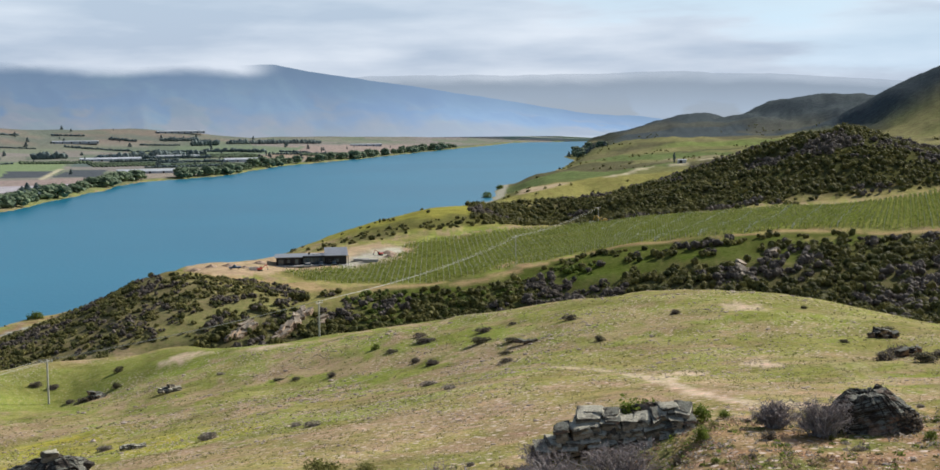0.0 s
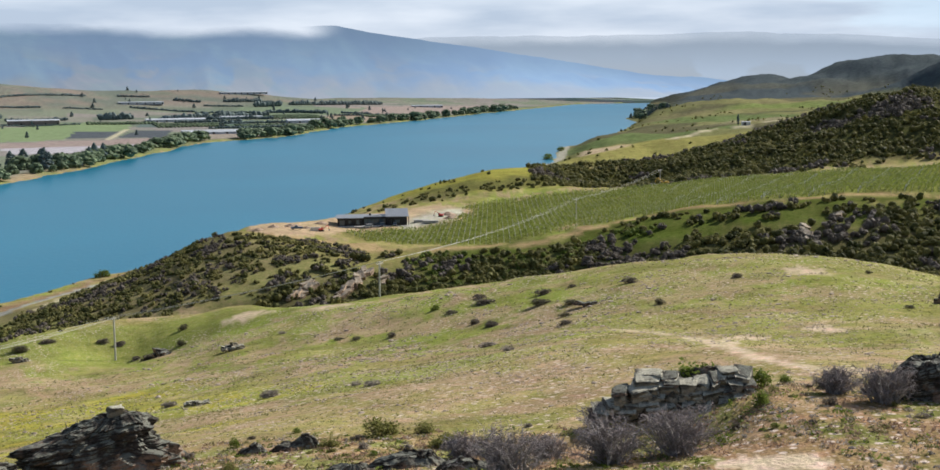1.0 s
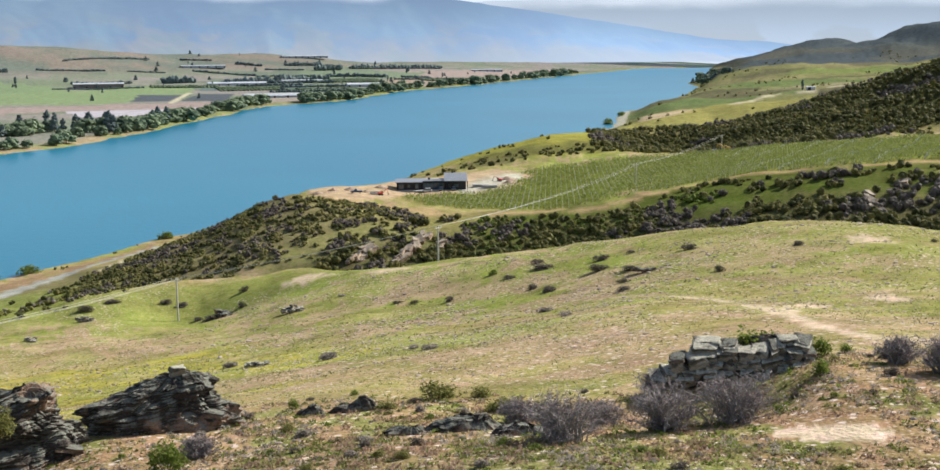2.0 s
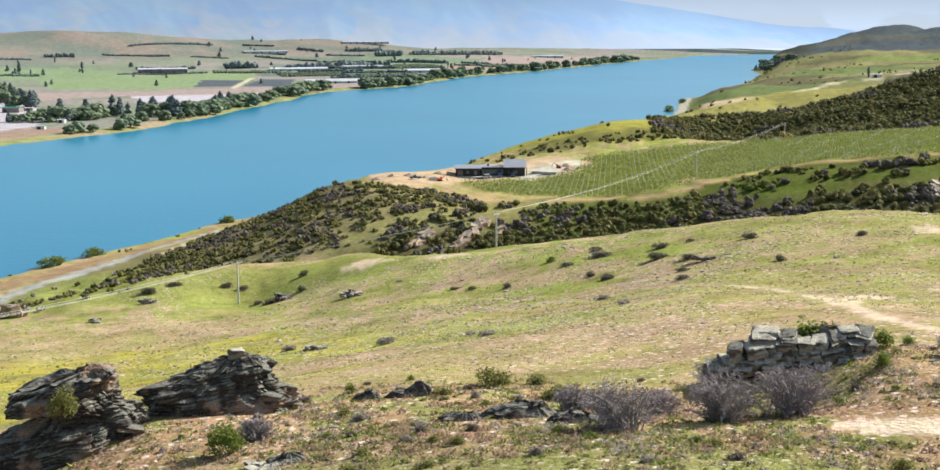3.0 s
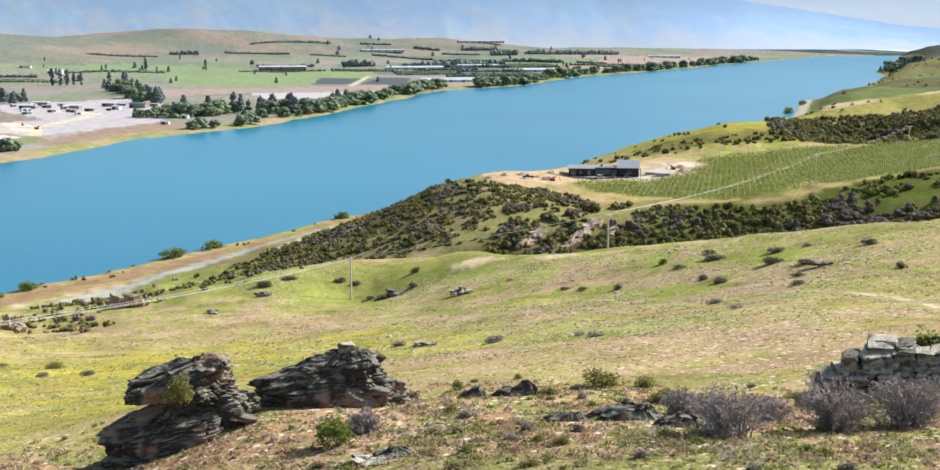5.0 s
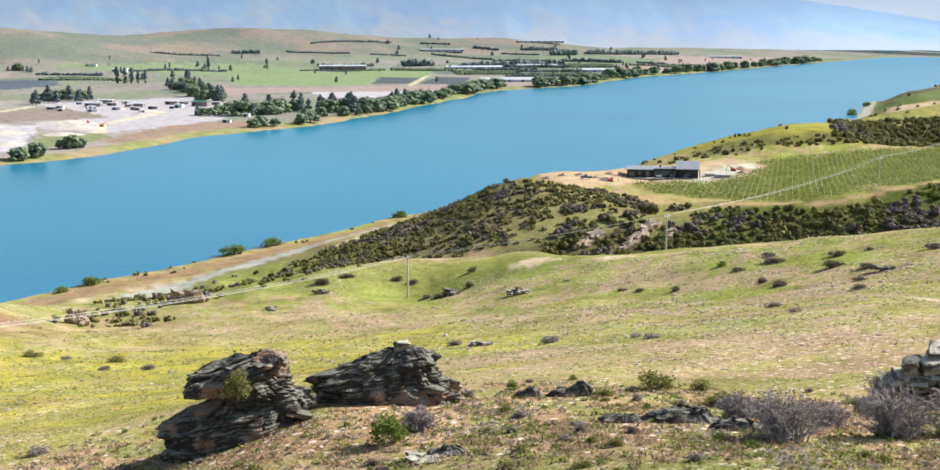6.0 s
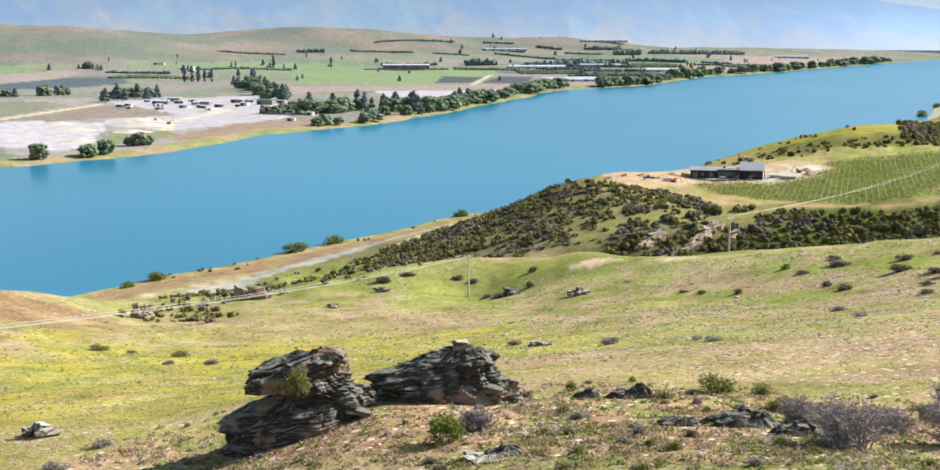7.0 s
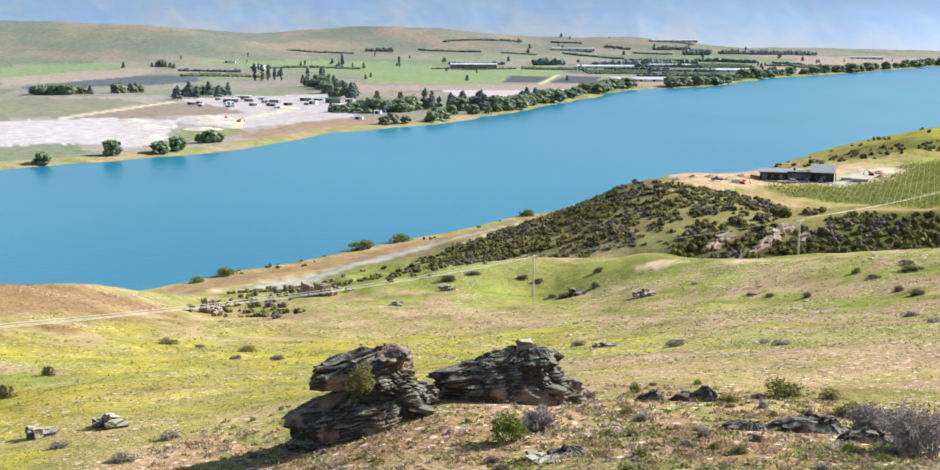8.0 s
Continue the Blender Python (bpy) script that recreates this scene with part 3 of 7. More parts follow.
    # scrub floor coloured darker to stand in for shade in the gully
    lay((0.105, 0.10, 0.052), scrub * 0.9)
    lay((0.24, 0.21, 0.12), smooth(50, 30, away(x, y, [(-90, 395), (-120, 375), (-150, 350)])) * 0.85)
    lay((0.27, 0.26, 0.115), smooth(9, 4, away(x, y, [(-50, 392), (-70, 372), (-88, 352)])) * 0.8)
    # green gully side, its colour darkened for the same shade
    lay((0.115, 0.135, 0.04), smooth(34, 18, away(x, y, [(150, 372), (100, 388), (50, 395), (10, 380), (-45, 384)])) * smooth(0.18, 0.40, mid) * (1 - 0.6 * scrub) * smooth(-62, -45, x))
    lay((0.105, 0.138, 0.032), smooth(24, 10, away(x, y, [(60, 385), (10, 375), (-30, 376)])) * smooth(0.46, 0.6, mid) * (1 - 0.6 * scrub))
    lay((0.28, 0.245, 0.115), smooth(26, 8, away(x, y, [(-48, 392), (-80, 415), (-100, 425)])) * 0.8)
    # hills behind
    lay((0.095, 0.095, 0.045), hillside * smooth(24, 0, away(x, y, [(70, 690), (155, 700), (240, 690), (340, 670)]) - 52) * (r > 600))
    lay((0.32, 0.30, 0.085), hillside * patch(x, y, -28, 690, 70, 75, 25, 26, 0.6) * (r > 570))
    lay((0.14, 0.14, 0.065), hillside * patch(x, y, -10, 640, 60, 22, 25, 27, 0.9) * (r > 575) * 0.8)
    back = hillside & (r > 880)
    lay((0.22, 0.22, 0.115), back * 1.0)
    lay((0.30, 0.27, 0.155), back * smooth(0.45, 0.6, fbm(x / 130, y / 130, 4, 86)) * 0.8)
    lay((0.12, 0.115, 0.085), back * smooth(0.52, 0.6, fbm(x / 150, y / 150, 4, 76)) * 0.8)
    lay((0.165, 0.21, 0.10), back * np.maximum(patch(x, y, 125, 1330, 90, 95, 20, 28, 0.4), patch(x, y, 265, 1780, 70, 210, 20, 34, 0.5)))
    lay((0.20, 0.245, 0.10), back * patch(x, y, 450, 2040, 130, 70, 0, 35, 0.4))
    lay((0.31, 0.285, 0.115), back * patch(x, y, 110, 1090, 110, 75, 20, 29, 0.6))
    lay((0.30, 0.27, 0.19), back * patch(x, y, 330, 1560, 120, 90, 30, 36, 0.7))
    lay((0.54, 0.42, 0.33), back * patch(x, y, 68, 1125, 24, 42, -20, 30, 0.35))
    lay((0.52, 0.46, 0.37), back * smooth(8, 4, away(x, y, [(130, 1140), (200, 1290), (290, 1330), (420, 1420)])))
    # dark cover on the far hills, tinted blue for haze, and on the lakeside bluff
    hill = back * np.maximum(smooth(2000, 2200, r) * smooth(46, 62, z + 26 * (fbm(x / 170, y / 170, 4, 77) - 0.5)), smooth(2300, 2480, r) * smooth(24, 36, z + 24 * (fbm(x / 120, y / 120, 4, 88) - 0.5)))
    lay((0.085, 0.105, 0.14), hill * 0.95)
    lay((0.17, 0.155, 0.115), back * (r > 2050) * smooth(0.50, 0.60, fbm(x / 230, y / 120, 4, 79)) * smooth(95, 55, z) * 0.45)
    bluff = back * smooth(140, 60, sn) * smooth(15, 40, sn) * smooth(2250, 2400, y) * smooth(3600, 3200, y)
    lay((0.060, 0.066, 0.062), bluff * smooth(0.34, 0.46, fbm(x / 90, y / 90, 4, 87)))
    # farm track, yard, vineyard floor and lake road
    vines = inside(x, y, VINES) * 1.0
    lay((0.235, 0.245, 0.085), vines)
    lay((0.42, 0.305, 0.19), smooth(3.6, 2.0, away(x, y, TRACK) + (fine - 0.5) * 2 - 3.0 * smooth(-48, -62, x)))
    lay((0.40, 0.29, 0.19), smooth(2.6, 1.2, away(x, y, SPURTRACK)))
    yard = inside(x + (mid - 0.5) * 8, y + (fine - 0.5) * 8, YARD) * 1.0
    lay((0.52, 0.385, 0.29), yard)
    lay((0.46, 0.40, 0.33), patch(x, y, -34, 520, 15, 34, -20, 38, 0.3) * (1 - vines))
    lay((0.56, 0.53, 0.50), smooth(7, 5, away(x, y, DRIVE)))
    verge = smooth(30, 22, sn) * smooth(4, 9, sn) * (y > 240) * (y < 1000)
    lay((0.24, 0.275, 0.085), patch(x, y, -150, 285, 34, 62, 10, 37, 0.4) * smooth(24, 30, sn) * 0.9)
    lay((0.33, 0.225, 0.155), verge * smooth(0.34, 0.5, mid + 0.12))
    lay((0.55, 0.45, 0.36), smooth(2.4, 1.0, away(x, y, [(-207, 292), (-199, 318), (-192, 345)])))
    lay((0.41, 0.41, 0.42), smooth(6.8, 5.2, away(x, y, ROAD)))
    lay((0.58, 0.50, 0.38), patch(x, y, -158, 385, 4, 14, 0, 33, 0.5))
    lay((0.42, 0.40, 0.38), smooth(7, 4, away(x, y, HEAD_ROAD)))
    # river flats on the other shore
    flats = sf > 0
    u, v = x * 0.93 + y * 0.37, -x * 0.37 + y * 0.93
    cell = hash2(np.floor(u / 170 + 0.3 * np.floor(v / 120)), np.floor(v / 120), 9)
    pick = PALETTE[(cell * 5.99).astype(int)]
    # palette and fields below are shifted to blue to stand in for haze
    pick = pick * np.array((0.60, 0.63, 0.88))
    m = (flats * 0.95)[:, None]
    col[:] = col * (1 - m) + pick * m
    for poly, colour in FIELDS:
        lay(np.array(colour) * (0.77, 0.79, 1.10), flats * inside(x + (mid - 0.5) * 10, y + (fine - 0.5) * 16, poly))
    lay((0.62, 0.56, 0.48), flats * smooth(7, 3, np.minimum(away(x, y, [(-753, 842), (-785, 972), (-822, 1100)]), away(x, y, [(-643, 1070), (-603, 901), (-556, 826)]))))
    lay((0.55, 0.5, 0.42), flats * smooth(6, 3, away(x, y, [(-608, 1705), (-700, 2060)])))
    lay((0.37, 0.29, 0.215), flats * smooth(34, 12, sf + (mid - 0.5) * 20))
    lay((0.17, 0.20, 0.12), flats * smooth(40, 20, sf) * smooth(1000, 1250, y) * 0.85)
    lay((0.27, 0.29, 0.14), flats * smooth(30, 8, sf) * smooth(0.5, 0.62, fbm(x / 40, y / 40, 3, 85)))
    # rises behind the flats, their colours greyed to imitate haze
    high = flats * smooth(4, 22, z - 15 + (broad - 0.5) * 14)
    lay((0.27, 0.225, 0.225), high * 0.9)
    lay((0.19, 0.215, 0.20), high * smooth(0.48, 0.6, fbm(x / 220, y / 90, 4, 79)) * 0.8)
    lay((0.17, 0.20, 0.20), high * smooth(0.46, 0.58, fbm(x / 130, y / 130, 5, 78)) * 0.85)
    stony *= smooth(420, 250, r) * hillside
    return col, np.clip(stony, 0, 1)


def ground():
    az = np.radians(np.concatenate([np.arange(-180, -52, 2.0), np.arange(-52, 30, 0.1), np.arange(30, 180, 2.0)]))
    r = np.concatenate([[0.02, 0.6, 1.4, 2.6], np.exp(np.linspace(np.log(4.0), np.log(4700.0), 430))])
    aa, rr = np.meshgrid(az, r, indexing="ij")
    x, y = rr * np.sin(aa), rr * np.cos(aa)
    z = height(x, y)
    faces = mesh_grid(len(az), len(r), True)[:, ::-1]
    co = np.stack([x, y, z], -1).reshape(-1, 3)
    ob = sheet("ground", co, faces, M_TURF)
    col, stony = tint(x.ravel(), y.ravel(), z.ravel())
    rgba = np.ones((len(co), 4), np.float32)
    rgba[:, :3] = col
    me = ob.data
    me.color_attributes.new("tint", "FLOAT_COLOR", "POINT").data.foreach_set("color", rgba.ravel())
    me.attributes.new("stony", "FLOAT", "POINT").data.foreach_set("value", stony.astype(np.float32))
    return tagged(ob, "dry green and yellow hill pasture sloping to the lake, with far river flats", "ground", kind="structure")


def water():
    g = np.linspace(-1, 1, 41)
    xx, yy = np.meshgrid(-300 + 1600 * g, 1800 + 2900 * g, indexing="ij")
    ob = sheet("water", np.stack([xx, yy, xx * 0], -1).reshape(-1, 3), mesh_grid(41, 41), M_WATER)
    return tagged(ob, "calm turquoise blue lake water with faint ripples", "lake", kind="structure")


def range_(name, profile, r0, r1, az0, az1, material, seed, label, foot_right=4300, rough=1.0):
    """A mountain range: foot at r0, crest at r1; profile gives the crest's height by bearing."""
    nu, nv = 520, 90
    a = np.linspace(az0, az1, nu)
    v = np.linspace(0, 1, nv)
    aa, vv = np.meshgrid(a, v, indexing="ij")
    foot = r0 + (foot_right - r0) * smooth(-16, -6, aa)
    rr = foot + (r1 - foot) * vv
    x, y = rr * np.sin(np.radians(aa)), rr * np.cos(np.radians(aa))
    top = np.interp(aa, [q[0] for q in profile], [q[1] for q in profile])
    bend = aa + 3.0 * (fbm(aa / 6, vv * 1.5, 3, seed + 3) - 0.5) + vv * 1.5
    ridge = 1 - np.abs(fbm(bend / 4.2, vv * 0.7, 4, seed) - 0.5) * 4
    small = 1 - np.abs(fbm(bend / 0.9, vv * 1.8, 4, seed + 5) - 0.5) * 4
    cut = np.minimum(1, vv * 5) * (1 - vv) ** 0.6
    z = 20 + (top - 20) * (vv ** 1.1) + rough * cut * (ridge * 34 + small * 8 - 14)
    z += (fbm(x / 130, y / 130, 4, seed + 7) - 0.5) * 16 * vv
    ob = sheet(name, np.stack([x, y, z], -1).reshape(-1, 3), mesh_grid(nu, nv)[:, ::-1], material)
    dry = smooth(0.50, 0.60, fbm(aa / 2.2, vv * 3, 5, seed + 9)) * smooth(0.75, 0.2, vv) * 0.8
    dry = np.maximum(dry, smooth(0.42, 0.12, vv + 0.35 * (fbm(aa / 1.4, vv * 5, 4, seed + 11) - 0.5)) * 0.9)
    ob.data.attributes.new("spurs", "FLOAT", "POINT").data.foreach_set("value", dry.ravel().astype(np.float32))
    # strength of the haze glow: more at the foot and to the right
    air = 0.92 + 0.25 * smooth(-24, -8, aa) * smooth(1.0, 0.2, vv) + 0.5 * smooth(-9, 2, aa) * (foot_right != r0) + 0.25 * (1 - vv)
    veil = smooth(0.80, 0.99, vv + 0.12 * (fbm(aa / 2.5, vv * 4, 4, seed + 13) - 0.5)) * np.maximum(smooth(-8.5, -11, aa), 0.55 * (foot_right == r0))
    ob.data.attributes.new("cloud", "FLOAT", "POINT").data.foreach_set("value", veil.ravel().astype(np.float32))
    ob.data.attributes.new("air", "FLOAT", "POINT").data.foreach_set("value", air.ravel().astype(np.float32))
    return tagged(ob, label, "mountain range", kind="structure")


ground()
water()
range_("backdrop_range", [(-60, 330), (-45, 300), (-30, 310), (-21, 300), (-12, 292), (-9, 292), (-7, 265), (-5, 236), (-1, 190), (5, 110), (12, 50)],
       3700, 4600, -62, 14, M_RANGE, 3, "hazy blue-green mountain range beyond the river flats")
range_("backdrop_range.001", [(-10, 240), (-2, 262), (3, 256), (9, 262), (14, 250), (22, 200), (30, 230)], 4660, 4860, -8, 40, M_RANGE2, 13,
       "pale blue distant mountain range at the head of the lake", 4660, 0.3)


# ---- building helpers ----
def part(name, bm, material, parent=None, label=""):
    me = bpy.data.meshes.new(name)
    bm.to_mesh(me)
    bm.free()
    me.materials.append(material)
    ob = new(name, me)
    if parent is not None:
        ob.parent = parent
    return tagged(ob, label)


def array_part(name, co, faces, material, parent=None, label="", smooth_faces=False):
    ob = sheet(name, co, faces, material, smooth_faces)
    if parent is not None:
        ob.parent = parent
    return tagged(ob, label)


def thing(name, at, label, category, group="", turn=0.0):
    ob = new(name)
    ob.matrix_world = pose(*at, 0, 0, turn)
    return tagged(ob, label, category, group)


def box(bm, x0, x1, y0, y1, z0, z1, bevel=0.0):
    got = bmesh.ops.create_cube(bm, size=1, matrix=Matrix.Translation(((x0 + x1) / 2, (y0 + y1) / 2, (z0 + z1) / 2)) @ Matrix.Diagonal((x1 - x0, y1 - y0, z1 - z0, 1)))
    if bevel:
        edges = {e for v in got["verts"] for e in v.link_edges}
        bmesh.ops.bevel(bm, geom=list(edges), offset=bevel, segments=1, affect="EDGES")
    return bm


def tube(bm, p0, p1, r0, r1, sides=6):
    p0, p1 = Vector(p0), Vector(p1)
    d = p1 - p0
    q = d.to_track_quat("Z", "Y").to_matrix().to_4x4()
    bmesh.ops.create_cone(bm, cap_ends=True, segments=sides, radius1=r0, radius2=r1, depth=d.length, matrix=Matrix.Translation((p0 + p1) / 2) @ q)
    return bm


def ground_z(x, y):
    return float(height(np.array([float(x)]), np.array([float(y)]))[0])


# ---- foliage ----
def leaves(rng, centres, radii, per, size, squash=1.0, flat=0.35):
    """Leaf blades (quads) about clump centres: arrays of vertices and faces."""
    n = len(centres) * per
    c = np.repeat(centres, per, 0)
    rad = np.repeat(radii, per)
    d = rng.normal(size=(n, 3))
    d /= np.linalg.norm(d, axis=1, keepdims=True)
    rr = rad * rng.uniform(0.45, 1.05, n) ** 0.6
    p = c + d * rr[:, None] * np.array([1, 1, squash])
    a = rng.normal(size=(n, 3)) + d * 0.2
    a /= np.linalg.norm(a, axis=1, keepdims=True)
    b = np.cross(a, rng.normal(size=(n, 3)))
    b /= np.linalg.norm(b, axis=1, keepdims=True)
    s = size * rng.uniform(0.6, 1.4, n)[:, None]
    a, b = a * s, b * s * (0.5 + flat)
    co = np.stack([p - a, p + b * 0.6, p + a, p - b * 0.6], 1).reshape(-1, 3)
    return co, np.arange(n * 4).reshape(-1, 4)


def crown(rng, width, depth, tall, clumps, per, leaf, low=0.15, lean=0.0):
    """An uneven crown: clumps of leaves on a ragged dome from the ground up."""
    k = np.arange(clumps)
    ang = k * 2.4 + rng.uniform(0, 1, clumps)
    h = rng.uniform(low, 1.0, clumps)
    wide = np.sqrt(np.clip(1 - (np.maximum(h - 0.35, 0) / 0.65) ** 2, 0, 1)) * rng.uniform(0.35, 1.0, clumps)
    c = np.stack([np.cos(ang) * wide * width / 2 * 0.8 + lean * h, np.sin(ang) * wide * depth / 2 * 0.8, h * tall * 0.85], -1)
    rad = rng.uniform(0.16, 0.30, clumps) * min(width, depth, tall * 1.4)
    return leaves(rng, c, rad, per, leaf)


def lumps(rng, centres, sizes, sub=1, jag=0.28):
    """Dense ragged lumps of foliage, one for each centre; sizes are (n, 3)."""
    bm = bmesh.new()
    bmesh.ops.create_icosphere(bm, subdivisions=sub, radius=1)
    bv = np.array([v.co[:] for v in bm.verts])
    bf = np.array([[v.index for v in f.verts] for f in bm.faces])
    bm.free()
    n, k = len(centres), len(bv)
    co = bv[None] * (1 + rng.uniform(-jag, jag, (n, k, 1)))
    ang = rng.uniform(0, 6.28, n)
    ca, sa = np.cos(ang)[:, None], np.sin(ang)[:, None]
    co = np.stack([co[..., 0] * ca - co[..., 1] * sa, co[..., 0] * sa + co[..., 1] * ca, co[..., 2]], -1)
    co = co * sizes[:, None] + centres[:, None]
    return co.reshape(-1, 3), (bf[None] + (np.arange(n) * k)[:, None, None]).reshape(-1, 3)


def leaf_material(name, c0, c1, scale=1.2, shade=0.5, through_light=0.4):
    m = two_tone(name, c0, c1, scale, 0.75, 0.15, 0.0, piece=shade)
    # light passes through thin blades
    nt = m.node_tree
    b = nt.nodes["Principled BSDF"]
    tr = nt.nodes.new("ShaderNodeBsdfTranslucent")
    nt.links.new(b.inputs["Base Color"].links[0].from_socket, tr.inputs["Color"])
    mx = nt.nodes.new("ShaderNodeMixShader")
    mx.inputs[0].default_value = through_light
    nt.links.new(b.outputs["BSDF"], mx.inputs[1])
    nt.links.new(tr.outputs["BSDF"], mx.inputs[2])
    nt.links.new(mx.outputs["Shader"], nt.nodes["Material Output"].inputs["Surface"])
    return m


M_SCRUB = leaf_material("scrub_leaves", (0.12, 0.14, 0.046), (0.37, 0.34, 0.115), 0.22, 0.5, 0.45)
M_SCRUB_GREY = leaf_material("grey_scrub_leaves", (0.17, 0.145, 0.115), (0.31, 0.265, 0.225), 0.22, 0.5, 0.3)
M_SPUR = leaf_material("spur_scrub_leaves", (0.15, 0.17, 0.058), (0.42, 0.385, 0.14), 0.22, 0.5, 0.45)
M_GORSE = leaf_material("gorse_leaves", (0.25, 0.26, 0.075), (0.37, 0.36, 0.115), 0.8, 0.5)
M_BRIGHT = leaf_material("bright_leaves", (0.19, 0.26, 0.045), (0.28, 0.35, 0.08), 0.6, 0.4)
M_DARKLEAF = leaf_material("dark_leaves", (0.14, 0.135, 0.08), (0.23, 0.205, 0.135), 0.6, 0.5)
# foliage of the far trees, paled and cooled in colour for haze
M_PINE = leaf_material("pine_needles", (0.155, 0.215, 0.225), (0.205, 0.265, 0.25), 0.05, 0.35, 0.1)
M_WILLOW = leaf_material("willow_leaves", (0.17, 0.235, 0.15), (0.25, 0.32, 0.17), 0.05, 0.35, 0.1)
M_TWIG = leaf_material("dead_stems", (0.40, 0.36, 0.34), (0.60, 0.56, 0.54), 1.5, 0.4, 0.0)
M_TWIGS = leaf_material("dead_twigs", (0.31, 0.265, 0.26), (0.47, 0.41, 0.405), 1.5, 0.4, 0.0)
M_THYME = leaf_material("thyme_stems", (0.42, 0.37, 0.31), (0.56, 0.50, 0.43), 1.0, 0.5)
M_BARK = two_tone("bark", (0.13, 0.09, 0.06), (0.24, 0.18, 0.13), 6, 0.95, 0.1, 0.5)
M_GRASS = leaf_material("grass_blades", (0.30, 0.30, 0.11), (0.42, 0.37, 0.19), 0.35, 0.5)
M_HERB = leaf_material("red_herbs", (0.44, 0.29, 0.20), (0.56, 0.41, 0.29), 0.5, 0.4)
M_VINE = leaf_material("vine_leaves", (0.24, 0.305, 0.060), (0.35, 0.40, 0.10), 0.2, 0.5)


def bush_mesh(kind, seed):
    """Stems and foliage of one shrub about 1 m wide."""
    rng = np.random.RandomState(seed)
    if kind == "dry":
        return crown(rng, 1.0, 0.9, 0.62, 16, 60, 0.05, 0.1)
    if kind == "gorse":
        return crown(rng, 1.0, 0.95, 0.75, 26, 46, 0.045, 0.05)
    return crown(rng, 1.0, 0.95, 0.8, 24, 46, 0.05, 0.02)


SHRUB_KIT = {}


def shrub(kind, x, y, wide, tall, label, category="shrub", group="", sink=0.05):
    """A shrub on the ground: foliage and a few stems."""
    mats = {"dry": M_THYME, "gorse": M_GORSE, "dark": M_DARKLEAF, "bright": M_BRIGHT, "scrub": M_SCRUB, "grey": M_SCRUB_GREY}
    seed = abs(hash2(np.array([int(x * 7)]), np.array([int(y * 7)]), 3)[0])
    which = (kind, int(seed * 2.99))
    if which not in SHRUB_KIT:
        s = 100 + 17 * which[1] + 5 * sorted(mats).index(kind)
        co, fa = bush_mesh(kind, s)
        holder = new("shrub")
        array_part("foliage", co, fa, mats[kind], holder)
        bm = bmesh.new()
        rng = random.Random(s)
        for i in range(7):
            an = i * 0.9 + rng.random()
            tube(bm, (0, 0, -0.12), (0.33 * math.cos(an), 0.33 * math.sin(an), 0.3 + 0.3 * rng.random()), 0.022, 0.008, 4)
        part("stem", bm, M_BARK, holder)
        SHRUB_KIT[which] = holder
        ob = holder
    else:
        ob = copy_thing(SHRUB_KIT[which], Matrix.Identity(4))
    ob.matrix_world = pose(x, y, ground_z(x, y) - sink * tall, 0, 0, seed * 360) @ Matrix.Diagonal((wide, wide * 0.85, tall / 1.1, 1))
    return tagged(ob, label, category, group)


# ---- scrub thickets ----
def thicket(name, spots, sizes, material, label, seed, per=80, leaf=0.17, each=3):
    """Many shrubs grown into one another: each a few ragged lumps with small leaves standing off them."""
    rng = np.random.RandomState(seed)
    spots, sizes = np.repeat(spots, each, 0), np.repeat(sizes, each) * (1.0 if each > 2 else 1.25)
    n = len(spots)
    spots = spots + rng.normal(0, 0.42, (n, 2)) * sizes[:, None]
    sizes = sizes * rng.uniform(0.45, 0.8, n)
    x, y = spots[:, 0], spots[:, 1]
    s = sizes[:, None] * np.stack([rng.uniform(0.85, 1.2, n), rng.uniform(0.85, 1.2, n), rng.uniform(0.75, 1.2, n)], -1)
    c = np.stack([x, y, height(x, y) + s[:, 2] * 0.6], -1)
    co, fa = lumps(rng, c, s * 0.62, 2 if each > 2 else 1, 0.2)
    lc, lf = leaves(rng, c, s[:, 0] * 1.05, max(6, per // each), leaf, 0.95)
    lf3 = np.concatenate([lf[:, [0, 1, 2]], lf[:, [0, 2, 3]]])
    ob = sheet(name, np.concatenate([co, lc]), np.concatenate([fa, lf3 + len(co)]), material, False)
    return tagged(ob, label, "scrub", kind="stuff")


def strew(rng, n, x0, x1, y0, y1, keep):
    x, y = rng.uniform(x0, x1, n), rng.uniform(y0, y1, n)
    ok = keep(x, y, rng.uniform(0, 1, n))
    return np.stack([x[ok], y[ok]], -1)


